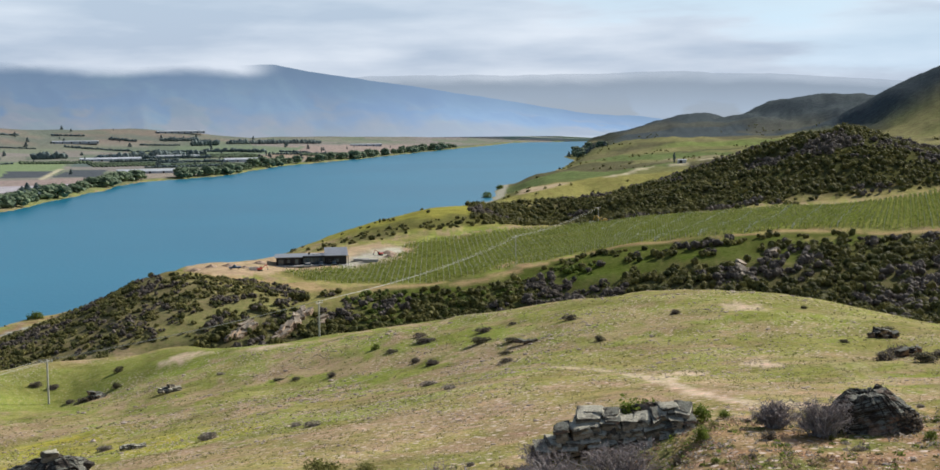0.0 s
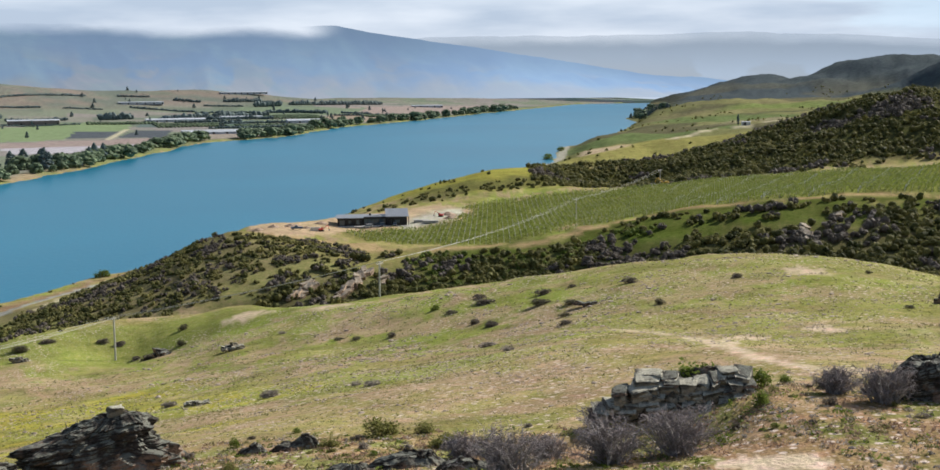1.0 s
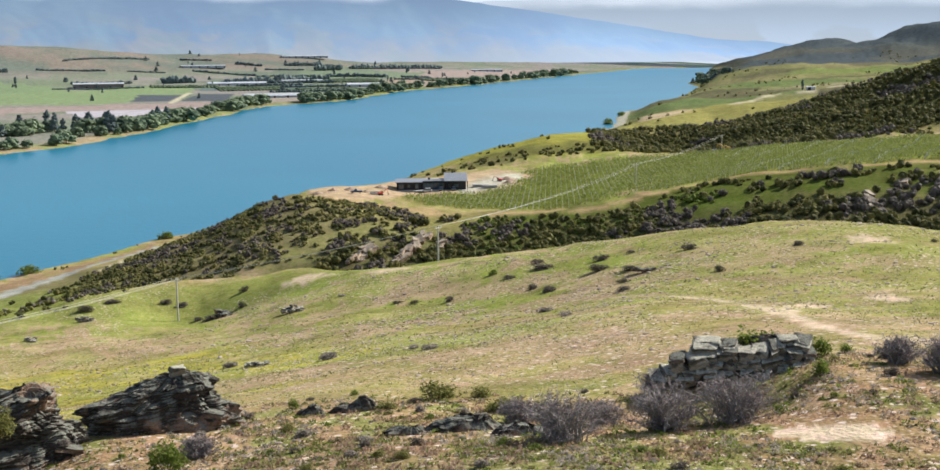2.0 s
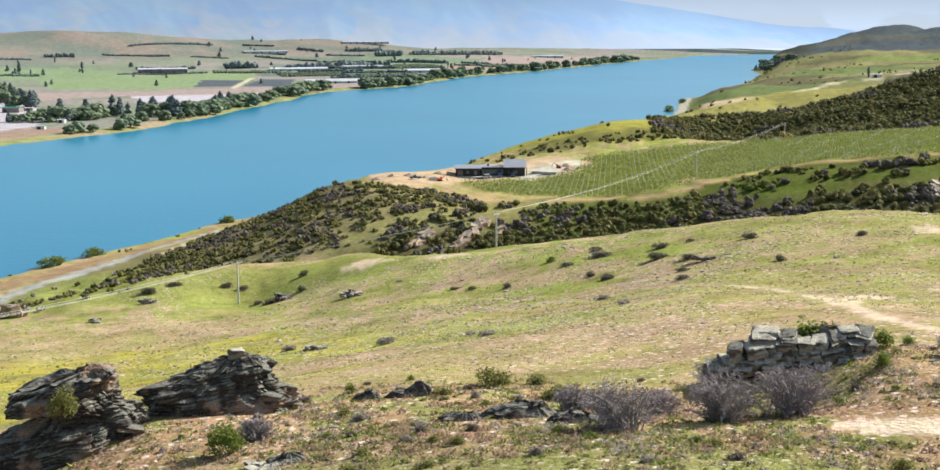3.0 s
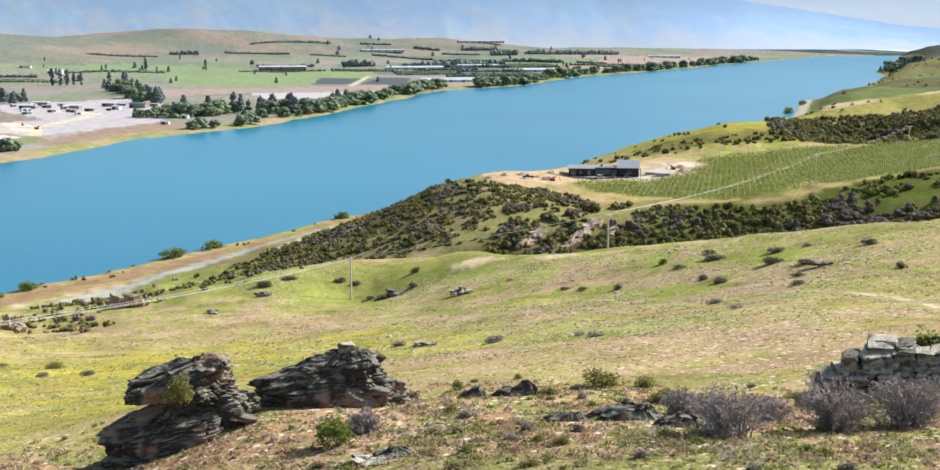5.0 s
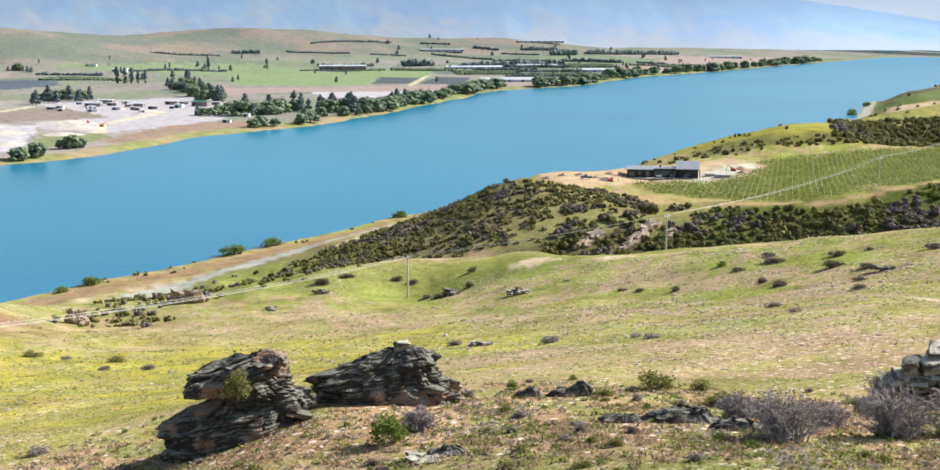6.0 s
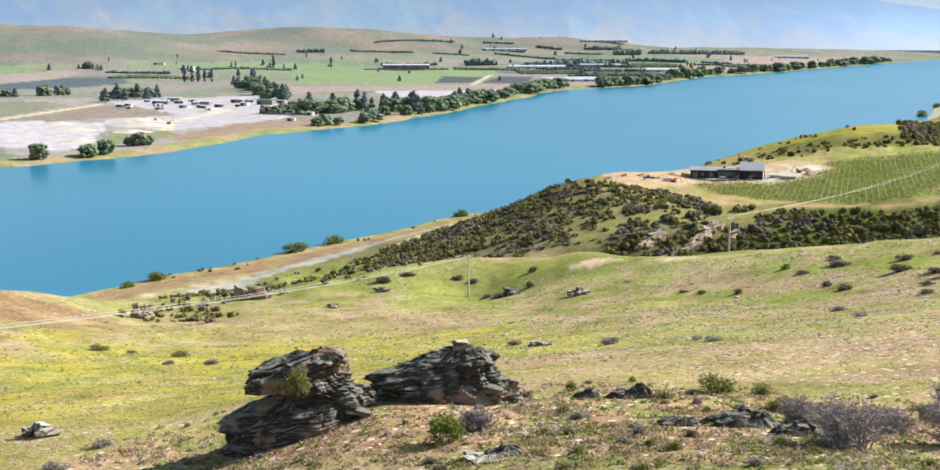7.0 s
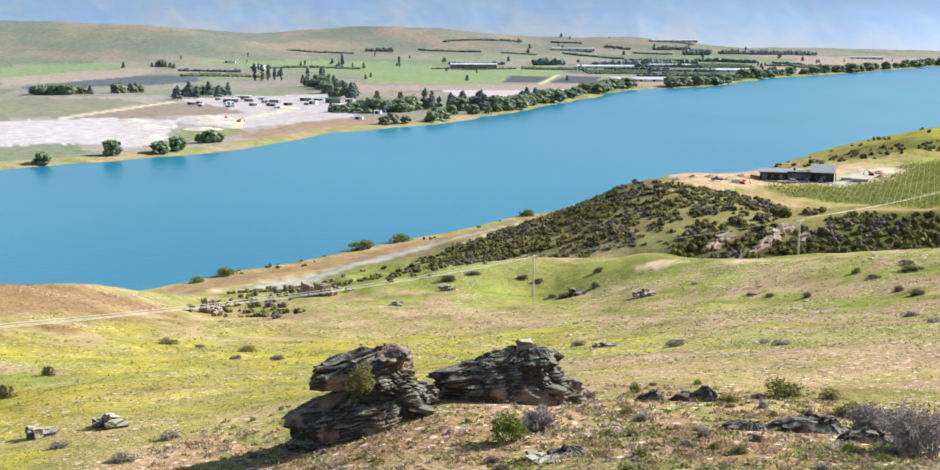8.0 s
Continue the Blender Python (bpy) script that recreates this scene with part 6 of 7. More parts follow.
# ---- power line ----
M_POLE = two_tone("pole_wood", (0.55, 0.53, 0.48), (0.70, 0.68, 0.63), 2.5, 0.85, 0.2, 0.3)
M_CERAMIC = two_tone("ceramic", (0.55, 0.55, 0.52), (0.7, 0.7, 0.67), 5, 0.3, 0.5, 0.0)


def power_pole(x, y, tall, turn, arm=2.4):
    z = ground_z(x, y)
    holder = thing("power_pole", (x, y, z), "pale wooden power pole with a crossarm standing on the slope", "power pole", "power poles", turn)
    bm = bmesh.new()
    tube(bm, (0, 0, -0.5), (0, 0, tall), 0.22, 0.17, 10)
    part("pole", bm, M_POLE, holder)
    bm = bmesh.new()
    box(bm, -arm / 2, arm / 2, -0.2, -0.06, tall - 0.55, tall - 0.37, 0.02)
    beam = part("crossarm", bm, M_POLE, holder)
    for s in (-1, 1):
        bm = bmesh.new()
        tube(bm, (0, -0.14, tall - 1.3), (s * 0.7, -0.14, tall - 0.5), 0.03, 0.03, 5)
        part("brace", bm, M_POLE, holder)
    for u in (-arm / 2 + 0.12, 0.35, arm / 2 - 0.12):
        bm = bmesh.new()
        tube(bm, (u, -0.13, tall - 0.37), (u, -0.13, tall - 0.2), 0.03, 0.03, 6)
        tube(bm, (u, -0.13, tall - 0.24), (u, -0.13, tall - 0.06), 0.09, 0.06, 8)
        part("insulator", bm, M_CERAMIC, beam)
    c, s = math.cos(radians(turn)), math.sin(radians(turn))
    return [np.array([x + u * c, y + u * s, z + tall - 0.05]) for u in (-arm / 2 + 0.12, 0.35, arm / 2 - 0.12)]


POLES = [(-80, 40, 9.5, 0), (-87.8, 244.6, 9.4, 5), (-33, 258, 7.8, 60), (17.4, 456, 9.2, -10), (66.8, 621, 8.6, 0)]
tops = [power_pole(*q) for q in POLES]
for a0, a1 in zip(tops[:-1], tops[1:]):
    for p0, p1 in zip(a0, a1):
        t = np.linspace(0, 1, 25)[:, None]
        q = p0 + (p1 - p0) * t - np.array([0, 0, 1.0]) * (4 * t * (1 - t)) * np.linalg.norm(p1 - p0) * 0.010
        cu = bpy.data.curves.new("power_wire", "CURVE")
        cu.dimensions, cu.bevel_depth, cu.bevel_resolution = "3D", 0.024, 0
        sp = cu.splines.new("POLY")
        sp.points.add(24)
        sp.points.foreach_set("co", np.concatenate([q, np.ones((25, 1))], 1).astype(np.float32).ravel())
        cu.materials.append(M_WIRE)
        tagged(new("power_wire", cu), "thin pale overhead wire strung between wooden poles", "wire", "overhead wires")

# ---- house and yard ----
M_CLAD = two_tone("dark_cladding", (0.022, 0.022, 0.024), (0.036, 0.035, 0.036), 1.5, 0.6, 0.3, 0.15)
M_ROOF = two_tone("grey_roof_steel", (0.30, 0.32, 0.35), (0.38, 0.40, 0.43), 0.6, 0.4, 0.5, 0.05, metal=0.3)
M_FRAME = two_tone("dark_frame", (0.03, 0.03, 0.03), (0.05, 0.05, 0.05), 4, 0.5, 0.4, 0.0)
M_PANEL = two_tone("pale_panel", (0.5, 0.47, 0.43), (0.62, 0.6, 0.56), 2, 0.8, 0.2, 0.1)


def glass_material():
    m, nt, b = mat("window_glass", 0.06, 0.6)
    n0 = grain(nt, 0.8)
    nt.links.new(blend(nt, n0.outputs["Fac"], (0.05, 0.08, 0.10), (0.09, 0.13, 0.15)), b.inputs["Base Color"])
    return m


M_GLASS = glass_material()


def window(parent, x0, x1, y, z0, z1, panes=1):
    bm = bmesh.new()
    for a0, a1, c0, c1 in ((x0, x1, z0, z0 + 0.1), (x0, x1, z1 - 0.1, z1), (x0, x0 + 0.1, z0 + 0.1, z1 - 0.1), (x1 - 0.1, x1, z0 + 0.1, z1 - 0.1)):
        box(bm, a0, a1, y - 0.12, y + 0.02, c0, c1)
    for i in range(1, panes):
        xm = x0 + (x1 - x0) * i / panes
        box(bm, xm - 0.05, xm + 0.05, y - 0.11, y + 0.02, z0 + 0.1, z1 - 0.1)
    w = part("window", bm, M_FRAME, parent)
    for i in range(panes):
        a0, a1 = x0 + (x1 - x0) * i / panes, x0 + (x1 - x0) * (i + 1) / panes
        bm = box(bmesh.new(), a0 + 0.08, a1 - 0.08, y - 0.06, y - 0.03, z0 + 0.08, z1 - 0.08)
        part("pane", bm, M_GLASS, w)


def roof(bm, x0, x1, y0, y1, z0, z1, over=0.6, thick=0.22):
    """A single slope from the front edge at z0 to the back at z1."""
    x0, x1, y0, y1 = x0 - over, x1 + over, y0 - over, y1 + over
    v = [bm.verts.new(q) for q in ((x0, y0, z0), (x1, y0, z0), (x1, y1, z1), (x0, y1, z1), (x0, y0, z0 + thick), (x1, y0, z0 + thick), (x1, y1, z1 + thick), (x0, y1, z1 + thick))]
    for f in ((3, 2, 1, 0), (4, 5, 6, 7), (0, 1, 5, 4), (1, 2, 6, 5), (2, 3, 7, 6), (3, 0, 4, 7)):
        bm.faces.new([v[i] for i in f])
    return bm


def seams(parent, x0, x1, y0, y1, z0, z1, over=0.6, thick=0.22):
    """Raised seams of a metal roof, each its own strip."""
    x0, x1, y0, y1 = x0 - over, x1 + over, y0 - over, y1 + over
    n = int((x1 - x0) / 1.0)
    for i in range(1, n):
        xm = x0 + (x1 - x0) * i / n
        bm = bmesh.new()
        w = [bm.verts.new(q) for q in ((xm - 0.04, y0, z0 + thick), (xm + 0.04, y0, z0 + thick), (xm + 0.04, y1, z1 + thick), (xm - 0.04, y1, z1 + thick),
                                       (xm, y0, z0 + thick + 0.07), (xm, y1, z1 + thick + 0.07))]
        for f in ((0, 4, 5, 3), (4, 1, 2, 5), (0, 1, 4), (3, 5, 2)):
            bm.faces.new([w[j] for j in f])
        part("seam", bm, M_ROOF, parent)


def house():
    z = 21.6
    h = thing("house", (-65.2, 488.6, z), "new dark-clad single-storey lakeside house with grey metal roofs", "house", "", 7.7)
    for x0, x1, y0, y1, low, high in ((-14.2, -4.2, 0, 9, 3.1, 3.5), (-4.2, 6.2, 2.6, 10, 3.2, 3.4), (6.2, 14.4, -0.6, 12, 3.5, 5.4)):
        bm = bmesh.new()
        v = [bm.verts.new(q) for q in ((x0, y0, -0.4), (x1, y0, -0.4), (x1, y1, -0.4), (x0, y1, -0.4), (x0, y0, low), (x1, y0, low), (x1, y1, high), (x0, y1, high))]
        for f in ((0, 1, 5, 4), (1, 2, 6, 5), (2, 3, 7, 6), (3, 0, 4, 7), (4, 5, 6, 7), (3, 2, 1, 0)):
            bm.faces.new([v[i] for i in f])
        for i in range(int((x1 - x0) / 0.5)):
            xm = x0 + 0.25 + i * 0.5
            box(bm, xm - 0.025, xm + 0.025, y0 - 0.03, y0 + 0.01, -0.3, low - 0.05)
        part("wall", bm, M_CLAD, h)
        over = 0.7 if x0 != -4.2 else 0.2
        top = part("roof", roof(bmesh.new(), x0, x1, y0, y1, low, high, over), M_ROOF, h, "grey standing-seam metal roof")
        seams(top, x0, x1, y0, y1, low, high, over)
    window(h, -13.4, -11.2, 0, 0.2, 2.4, 2)
    window(h, -9.8, -8.6, 0, 0.9, 2.3)
    window(h, -6.6, -5.2, 0, 0.4, 2.4)
    window(h, -3.4, 5.6, 2.6, 0.1, 2.6, 6)
    window(h, 9.2, 11.4, -0.6, 0.9, 2.3, 2)
    bm = box(bmesh.new(), 7.0, 8.2, -0.72, -0.58, -0.1, 2.15, 0.02)
    d = part("door", bm, M_FRAME, h)
    part("handle", tube(bmesh.new(), (8.0, -0.78, 0.8), (8.0, -0.78, 1.4), 0.03, 0.03, 6), M_WIRE, d, "steel pull handle")
    for x in (15.0,):
        part("post", box(bmesh.new(), x - 0.15, x + 0.15, -1.0, -0.7, -0.4, 3.5), M_CLAD, h)
    part("chimney", box(bmesh.new(), -1.2, -0.4, 6.0, 6.8, 3.0, 4.4, 0.03), M_CLAD, h)
    part("skylight", box(bmesh.new(), 0.5, 3.5, 5.0, 6.4, 3.45, 3.75, 0.04), M_PANEL, h)
    bm = box(bmesh.new(), -15.5, 15.5, -3.0, 1.2, -0.5, -0.02, 0.03)
    part("terrace_slab", bm, M_PANEL, h, "pale concrete slab")


house()
M_RUBBER = two_tone("tyre_rubber", (0.02, 0.02, 0.02), (0.035, 0.035, 0.035), 6, 0.9, 0.2, 0.0)
M_STEEL = two_tone("wheel_steel", (0.35, 0.35, 0.36), (0.5, 0.5, 0.5), 6, 0.35, 0.5, 0.0, metal=0.8)


def paint(name, c):
    return two_tone(name, c, tuple(v * 1.3 for v in c), 2.0, 0.35, 0.5, 0.0)


M_NAVY, M_DARKPAINT, M_ORANGE, M_RED, M_YELLOW, M_WHITE = (paint("navy_paint", (0.05, 0.09, 0.16)), paint("dark_paint", (0.03, 0.035, 0.045)), paint("orange_paint", (0.62, 0.14, 0.03)),
                                                         paint("red_paint", (0.55, 0.07, 0.05)), paint("yellow_paint", (0.6, 0.38, 0.05)), paint("white_paint", (0.6, 0.6, 0.58)))


def vehicle(name, x, y, turn, material, label, open_bed=False):
    """A parked car or utility truck: body, cabin, four wheels with rims, lamps."""
    h = thing(name, (x, y, ground_z(x, y) + 0.02), label, "car", "parked cars", turn)
    bm = bmesh.new()
    prof = [(-2.35, 0.35), (-2.35, 0.85), (-1.2, 1.0), (2.2, 1.02), (2.35, 0.7), (2.3, 0.35)]
    lo = [bm.verts.new((px, -0.88, pz)) for px, pz in prof]
    hi = [bm.verts.new((px, 0.88, pz)) for px, pz in prof]
    bm.faces.new(lo)
    bm.faces.new(hi[::-1])
    for i in range(6):
        bm.faces.new([lo[i], hi[i], hi[(i + 1) % 6], lo[(i + 1) % 6]])
    bmesh.ops.recalc_face_normals(bm, faces=bm.faces[:])
    bmesh.ops.bevel(bm, geom=bm.edges[:], offset=0.06, segments=2, affect="EDGES")
    part("body", bm, material, h)
    bm = bmesh.new()
    back = 0.5 if open_bed else 1.9
    ring = [(-1.15, 0.98, 0.82), (-0.45, 1.62, 0.68), (back - 0.35, 1.64, 0.68), (back, 0.98, 0.82)]
    lo = [bm.verts.new((px, -w, pz)) for px, pz, w in ring]
    hi = [bm.verts.new((px, w, pz)) for px, pz, w in ring]
    bm.faces.new(lo)
    bm.faces.new(hi[::-1])
    for i in range(4):
        bm.faces.new([lo[i], hi[i], hi[(i + 1) % 4], lo[(i + 1) % 4]])
    bmesh.ops.recalc_face_normals(bm, faces=bm.faces[:])
    cab = part("cabin", bm, M_GLASS, h, "tinted glass cabin")
    part("cabin_roof", box(bmesh.new(), -0.5, back - 0.3, -0.7, 0.7, 1.62, 1.70, 0.03), material, cab)
    for wx in (-1.45, 1.4):
        for wy in (-0.82, 0.82):
            w = part("wheel", tube(bmesh.new(), (wx, wy - 0.11, 0.34), (wx, wy + 0.11, 0.34), 0.34, 0.34, 16), M_RUBBER, h)
            s = 0.115 if wy > 0 else -0.115
            part("rim", tube(bmesh.new(), (wx, wy + s * 0.8, 0.34), (wx, wy + s * 1.06, 0.34), 0.21, 0.19, 12), M_STEEL, w)
    for wy in (-0.6, 0.6):
        part("headlight", box(bmesh.new(), -2.42, -2.3, wy - 0.16, wy + 0.16, 0.62, 0.78, 0.02), M_WHITE, h)
    return h


vehicle("car", -66.5, 484.2, 12, M_WHITE, "pale utility car parked before the house")
vehicle("car", -60.6, 484.6, 95, M_DARKPAINT, "dark car parked before the house")
vehicle("car", -55.4, 485.6, 98, M_DARKPAINT, "dark car parked before the house")
vehicle("utility_truck", -91.8, 464.5, 10, M_NAVY, "navy blue utility truck parked in the bare yard", True)


def excavator(x, y, turn, material, label, scale=1.0):
    h = thing("excavator", (x, y, ground_z(x, y)), label, "excavator", "excavators", turn)
    for s in (-0.95, 0.95):
        part("track", box(bmesh.new(), -1.7, 1.7, s - 0.28, s + 0.28, 0.0, 0.75, 0.22), M_RUBBER, h, "black rubber crawler track")
    part("chassis", box(bmesh.new(), -1.0, 1.0, -0.7, 0.7, 0.5, 1.0, 0.05), M_RUBBER, h)
    part("engine_cover", box(bmesh.new(), -1.9, 0.6, -1.1, 1.1, 1.0, 2.0, 0.12), material, h)
    cab = part("cab", box(bmesh.new(), 0.3, 1.5, 0.1, 1.1, 1.0, 2.75, 0.08), material, h)
    part("cab_window", box(bmesh.new(), 1.46, 1.53, 0.2, 1.0, 1.6, 2.55), M_GLASS, cab)
    part("cab_window", box(bmesh.new(), 0.45, 1.35, 1.07, 1.13, 1.6, 2.55), M_GLASS, cab)
    part("boom", tube(tube(bmesh.new(), (1.2, -0.35, 1.3), (3.4, -0.35, 3.6), 0.26, 0.22, 4), (3.4, -0.35, 3.6), (4.6, -0.35, 3.3), 0.22, 0.18, 4), material, h)
    part("arm", tube(bmesh.new(), (4.5, -0.35, 3.4), (5.2, -0.35, 1.0), 0.18, 0.14, 4), material, h)
    bm = bmesh.new()
    tube(bm, (5.2, -0.85, 0.7), (5.2, 0.15, 0.7), 0.5, 0.5, 7)
    part("bucket", bm, M_STEEL, h, "steel digging bucket")
    h.scale = (scale, scale, scale)
    return h


excavator(-38.6, 512, 160, M_RED, "red excavator standing by the gravel drive", 0.62)
excavator(-82.6, 467.5, 30, M_RED, "red digger working in the bare yard", 0.6)
excavator(69, 618, 190, M_YELLOW, "yellow excavator at the vineyard's upper edge")
excavator(-590, 880, 20, M_ORANGE, "orange excavator in the pale gravel pit")
excavator(-620, 905, 130, M_RED, "red excavator in the pale gravel pit")


def timber_stack(x, y, turn):
    h = thing("timber_stack", (x, y, ground_z(x, y)), "stack of grey building panels on the yard", "timber stack", "", turn)
    for i in range(5):
        ob = part("panel", box(bmesh.new(), -3.2 + 0.2 * (i % 2), 3.2, -1.2, 1.2, 0.12 + 0.22 * i, 0.30 + 0.22 * i, 0.02), M_POST, h)
    for u in (-2.2, 2.2):
        part("bearer", box(bmesh.new(), u - 0.08, u + 0.08, -1.3, 1.3, -0.05, 0.12), M_POST, h)


timber_stack(-41.2, 492, 5)
timber_stack(-45.5, 496, 15)


def heap(x, y, w, tall, material, label, seed):
    rng = np.random.RandomState(seed)
    n = 34
    g = np.linspace(-1, 1, n)
    xx, yy = np.meshgrid(g, g, indexing="ij")
    z = tall * np.clip(1 - np.hypot(xx, yy), 0, 1) ** 0.9 + (fbm(xx * 4 + seed, yy * 4, 3, seed) - 0.5) * 0.4 * tall * (np.hypot(xx, yy) < 0.9) - 0.15
    ob = sheet("soil_mound", np.stack([xx * w, yy * w * 0.8, z], -1).reshape(-1, 3), mesh_grid(n, n)[:, ::-1], material)
    ob.location = (x, y, ground_z(x, y))
    tagged(ob, label, "soil heap", "soil heaps")


M_SOIL = two_tone("yard_soil", (0.40, 0.28, 0.19), (0.55, 0.42, 0.32), 0.8, 0.95, 0.1, 0.4, 0.1)
M_SAND = two_tone("pit_sand", (0.55, 0.49, 0.41), (0.68, 0.62, 0.54), 0.3, 0.95, 0.1, 0.4, 0.3)
for i, (x, y, w, t) in enumerate(((-103, 474, 3, 1.2), (-97, 479, 4, 1.5), (-90, 476, 2.5, 1.0), (-34, 505, 3.5, 1.5), (-36, 520, 4, 1.6), (-108, 468, 2.5, 0.9), (-86, 486, 3, 1.1))):
    heap(x, y, w, t, M_SOIL, "heap of pinkish dug soil in the bare yard", 3 + i)
for i, (x, y, w, t) in enumerate(((-600, 860, 24, 2.6), (-640, 905, 26, 3.2), (-570, 800, 18, 2.2), (-660, 1060, 14, 2.4), (-560, 720, 14, 1.8), (-700, 1080, 12, 2.2), (-625, 800, 20, 2.0), (-680, 850, 16, 2.4))):
    heap(x, y, w, t, M_SAND, "pale heap of gravel in the pit", 21 + i)


def skip_bin(x, y, turn, material, label):
    h = thing("skip_bin", (x, y, ground_z(x, y)), label, "skip bin", "", turn)
    bm = bmesh.new()
    for a0, a1, b0, b1 in ((-1.8, 1.8, -0.9, -0.82), (-1.8, 1.8, 0.82, 0.9), (-1.8, -1.72, -0.82, 0.82), (1.72, 1.8, -0.82, 0.82)):
        box(bm, a0, a1, b0, b1, 0.1, 1.3)
    box(bm, -1.8, 1.8, -0.9, 0.9, 0.0, 0.1)
    part("bin", bm, material, h)
    part("rim", box(bmesh.new(), -1.9, 1.9, -1.0, -0.84, 1.2, 1.34, 0.03), material, h)


skip_bin(-85.5, 470, 20, M_WHITE, "pale steel skip bin beside the red digger")
skip_bin(64, 622, 0, M_WHITE, "white water tank trailer by the upper fence")


# ---- the far shore ----
def tree_kit(kind, seed):
    """One tree of about 10 m: trunk, limbs and a crown of clumps."""
    rng = np.random.RandomState(seed)
    h = new({"poplar": "poplar_tree", "pine": "pine_tree", "willow": "willow_tree"}[kind])
    bm = bmesh.new()
    tube(bm, (0, 0, -0.5), (0, 0, 5.5 if kind != "willow" else 3.0), 0.3, 0.14, 7)
    for i in range(5):
        an, z = i * 1.3, 2 + i * 0.7
        reach = {"poplar": 0.6, "pine": 1.6, "willow": 2.4}[kind]
        z = z if kind != "willow" else 1.6 + 0.25 * i
        tube(bm, (0, 0, z), (reach * math.cos(an), reach * math.sin(an), z + 1.2), 0.12, 0.05, 5)
    part("trunk", bm, M_BARK, h)
    n = {"poplar": 26, "pine": 34, "willow": 30}[kind]
    t = rng.uniform(0, 1, n)
    an = np.arange(n) * 2.4
    if kind == "poplar":
        wide = 1.15 * np.sin(np.pi * np.clip(t * 0.85 + 0.12, 0, 1)) ** 0.7
        c = np.stack([np.cos(an) * wide * 0.7, np.sin(an) * wide * 0.7, 1.2 + t * 8.4], -1)
        s = rng.uniform(0.5, 0.9, (n, 1)) * np.array([[0.9, 0.9, 1.5]])
    elif kind == "pine":
        wide = 2.6 * (1 - t) ** 0.75 + 0.25
        c = np.stack([np.cos(an) * wide * 0.75, np.sin(an) * wide * 0.75, 1.6 + t * 8.2], -1)
        s = (0.55 + 0.75 * (1 - t))[:, None] * rng.uniform(0.8, 1.2, (n, 1)) * np.array([[1.1, 1.1, 0.75]])
    else:
        wide = 4.2 * np.sqrt(np.clip(1 - (t - 0.25) ** 2 * 1.4, 0.1, 1)) * rng.uniform(0.4, 1, n)
        c = np.stack([np.cos(an) * wide, np.sin(an) * wide, 1.0 + t * 5.0], -1)
        s = rng.uniform(1.0, 1.7, (n, 1)) * np.array([[1.1, 1.1, 0.9]])
    co, fa = lumps(rng, c, s, 1, 0.3)
    lc, lf = leaves(rng, c, s[:, 0] * 1.15, 16, 0.32)
    lf3 = np.concatenate([lf[:, [0, 1, 2]], lf[:, [0, 2, 3]]]) + len(co)
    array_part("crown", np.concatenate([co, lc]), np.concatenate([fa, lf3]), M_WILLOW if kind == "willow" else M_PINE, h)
    return h


TREES = {}


def tree(kind, x, y, tall, label, group, wide=1.0):
    seed = int(hash2(np.array([int(x)]), np.array([int(y)]), 5)[0] * 2.99)
    if (kind, seed) not in TREES:
        TREES[kind, seed] = ob = tree_kit(kind, 7 * seed + len(kind))
    else:
        ob = copy_thing(TREES[kind, seed], Matrix.Identity(4))
    s = tall / (10.0 if kind != "willow" else 6.6)
    ob.matrix_world = pose(x, y, max(ground_z(x, y), 0.2) - 0.1, 0, 0, (x * 37 + y * 11) % 360) @ Matrix.Diagonal((s * wide, s * wide, s, 1))
    return tagged(ob, label, "tree", group)


rng = np.random.RandomState(77)
for x, y in ((-1046, 1606), (-1036, 1612), (-1026, 1615), (-1014, 1614), (-1002, 1614), (-1150, 2076), (-1086, 2196), (-914, 1545), (-930, 1618), (-900, 1560)):
    tree("poplar", x, y, rng.uniform(20, 27), "tall dark columnar poplar on the river flats", "poplars")
PINES = [(-836, 1126), (-846, 1161), (-837, 1164), (-848, 1203), (-838, 1210), (-830, 1217), (-850, 1140), (-826, 1190), (-919, 1539), (-885, 1540), (-832, 1463), (-850, 1490), (-781, 1395), (-800, 1420),
         (-716, 1301), (-735, 1330), (-672, 1242), (-663, 1218), (-690, 1265), (-549, 1040), (-541, 1045), (-546, 1107), (-522, 1114), (-510, 1105), (-496, 1092), (-487, 1100), (-493, 1122), (-478, 1110),
         (-459, 1112), (-450, 1100), (-470, 1130), (-440, 1179), (-446, 1209), (-452, 1252), (-760, 1370)]
for x, y in PINES:
    tree("pine", x, y, rng.uniform(13, 21), "dark green pine among others on the river flats", "pines", rng.uniform(0.8, 1.2))
WILLOWS = [(-485, 638), (-482, 652), (-500, 703), (-492, 705), (-494, 718), (-460, 911), (-457, 918), (-450, 930), (-439, 961), (-439, 980), (-560, 1025), (-575, 1030), (-530, 1060), (-510, 1060), (-480, 1060),
           (-455, 1040), (-442, 1062), (-436, 1085), (-436, 1108), (-434, 1130), (-500, 610), (-512, 560)]
for x, y in WILLOWS:
    tree("willow", x - 4, y, rng.uniform(6, 9.5), "rounded green willow at the far lake edge", "far willows", rng.uniform(0.9, 1.3))
for i in range(46):
    t = rng.uniform(0, 1)
    x, y = -570 + 150 * t + rng.uniform(-16, 16), 1040 + 120 * t + rng.uniform(-28, 28)
    if x < float(shore_x(FAR_SHORE, y)) - 6:
        tree("pine" if i % 3 == 0 else "willow", x, y, rng.uniform(8, 14), "tree in the mixed grove on the far shore", "shore grove", rng.uniform(0.9, 1.3))
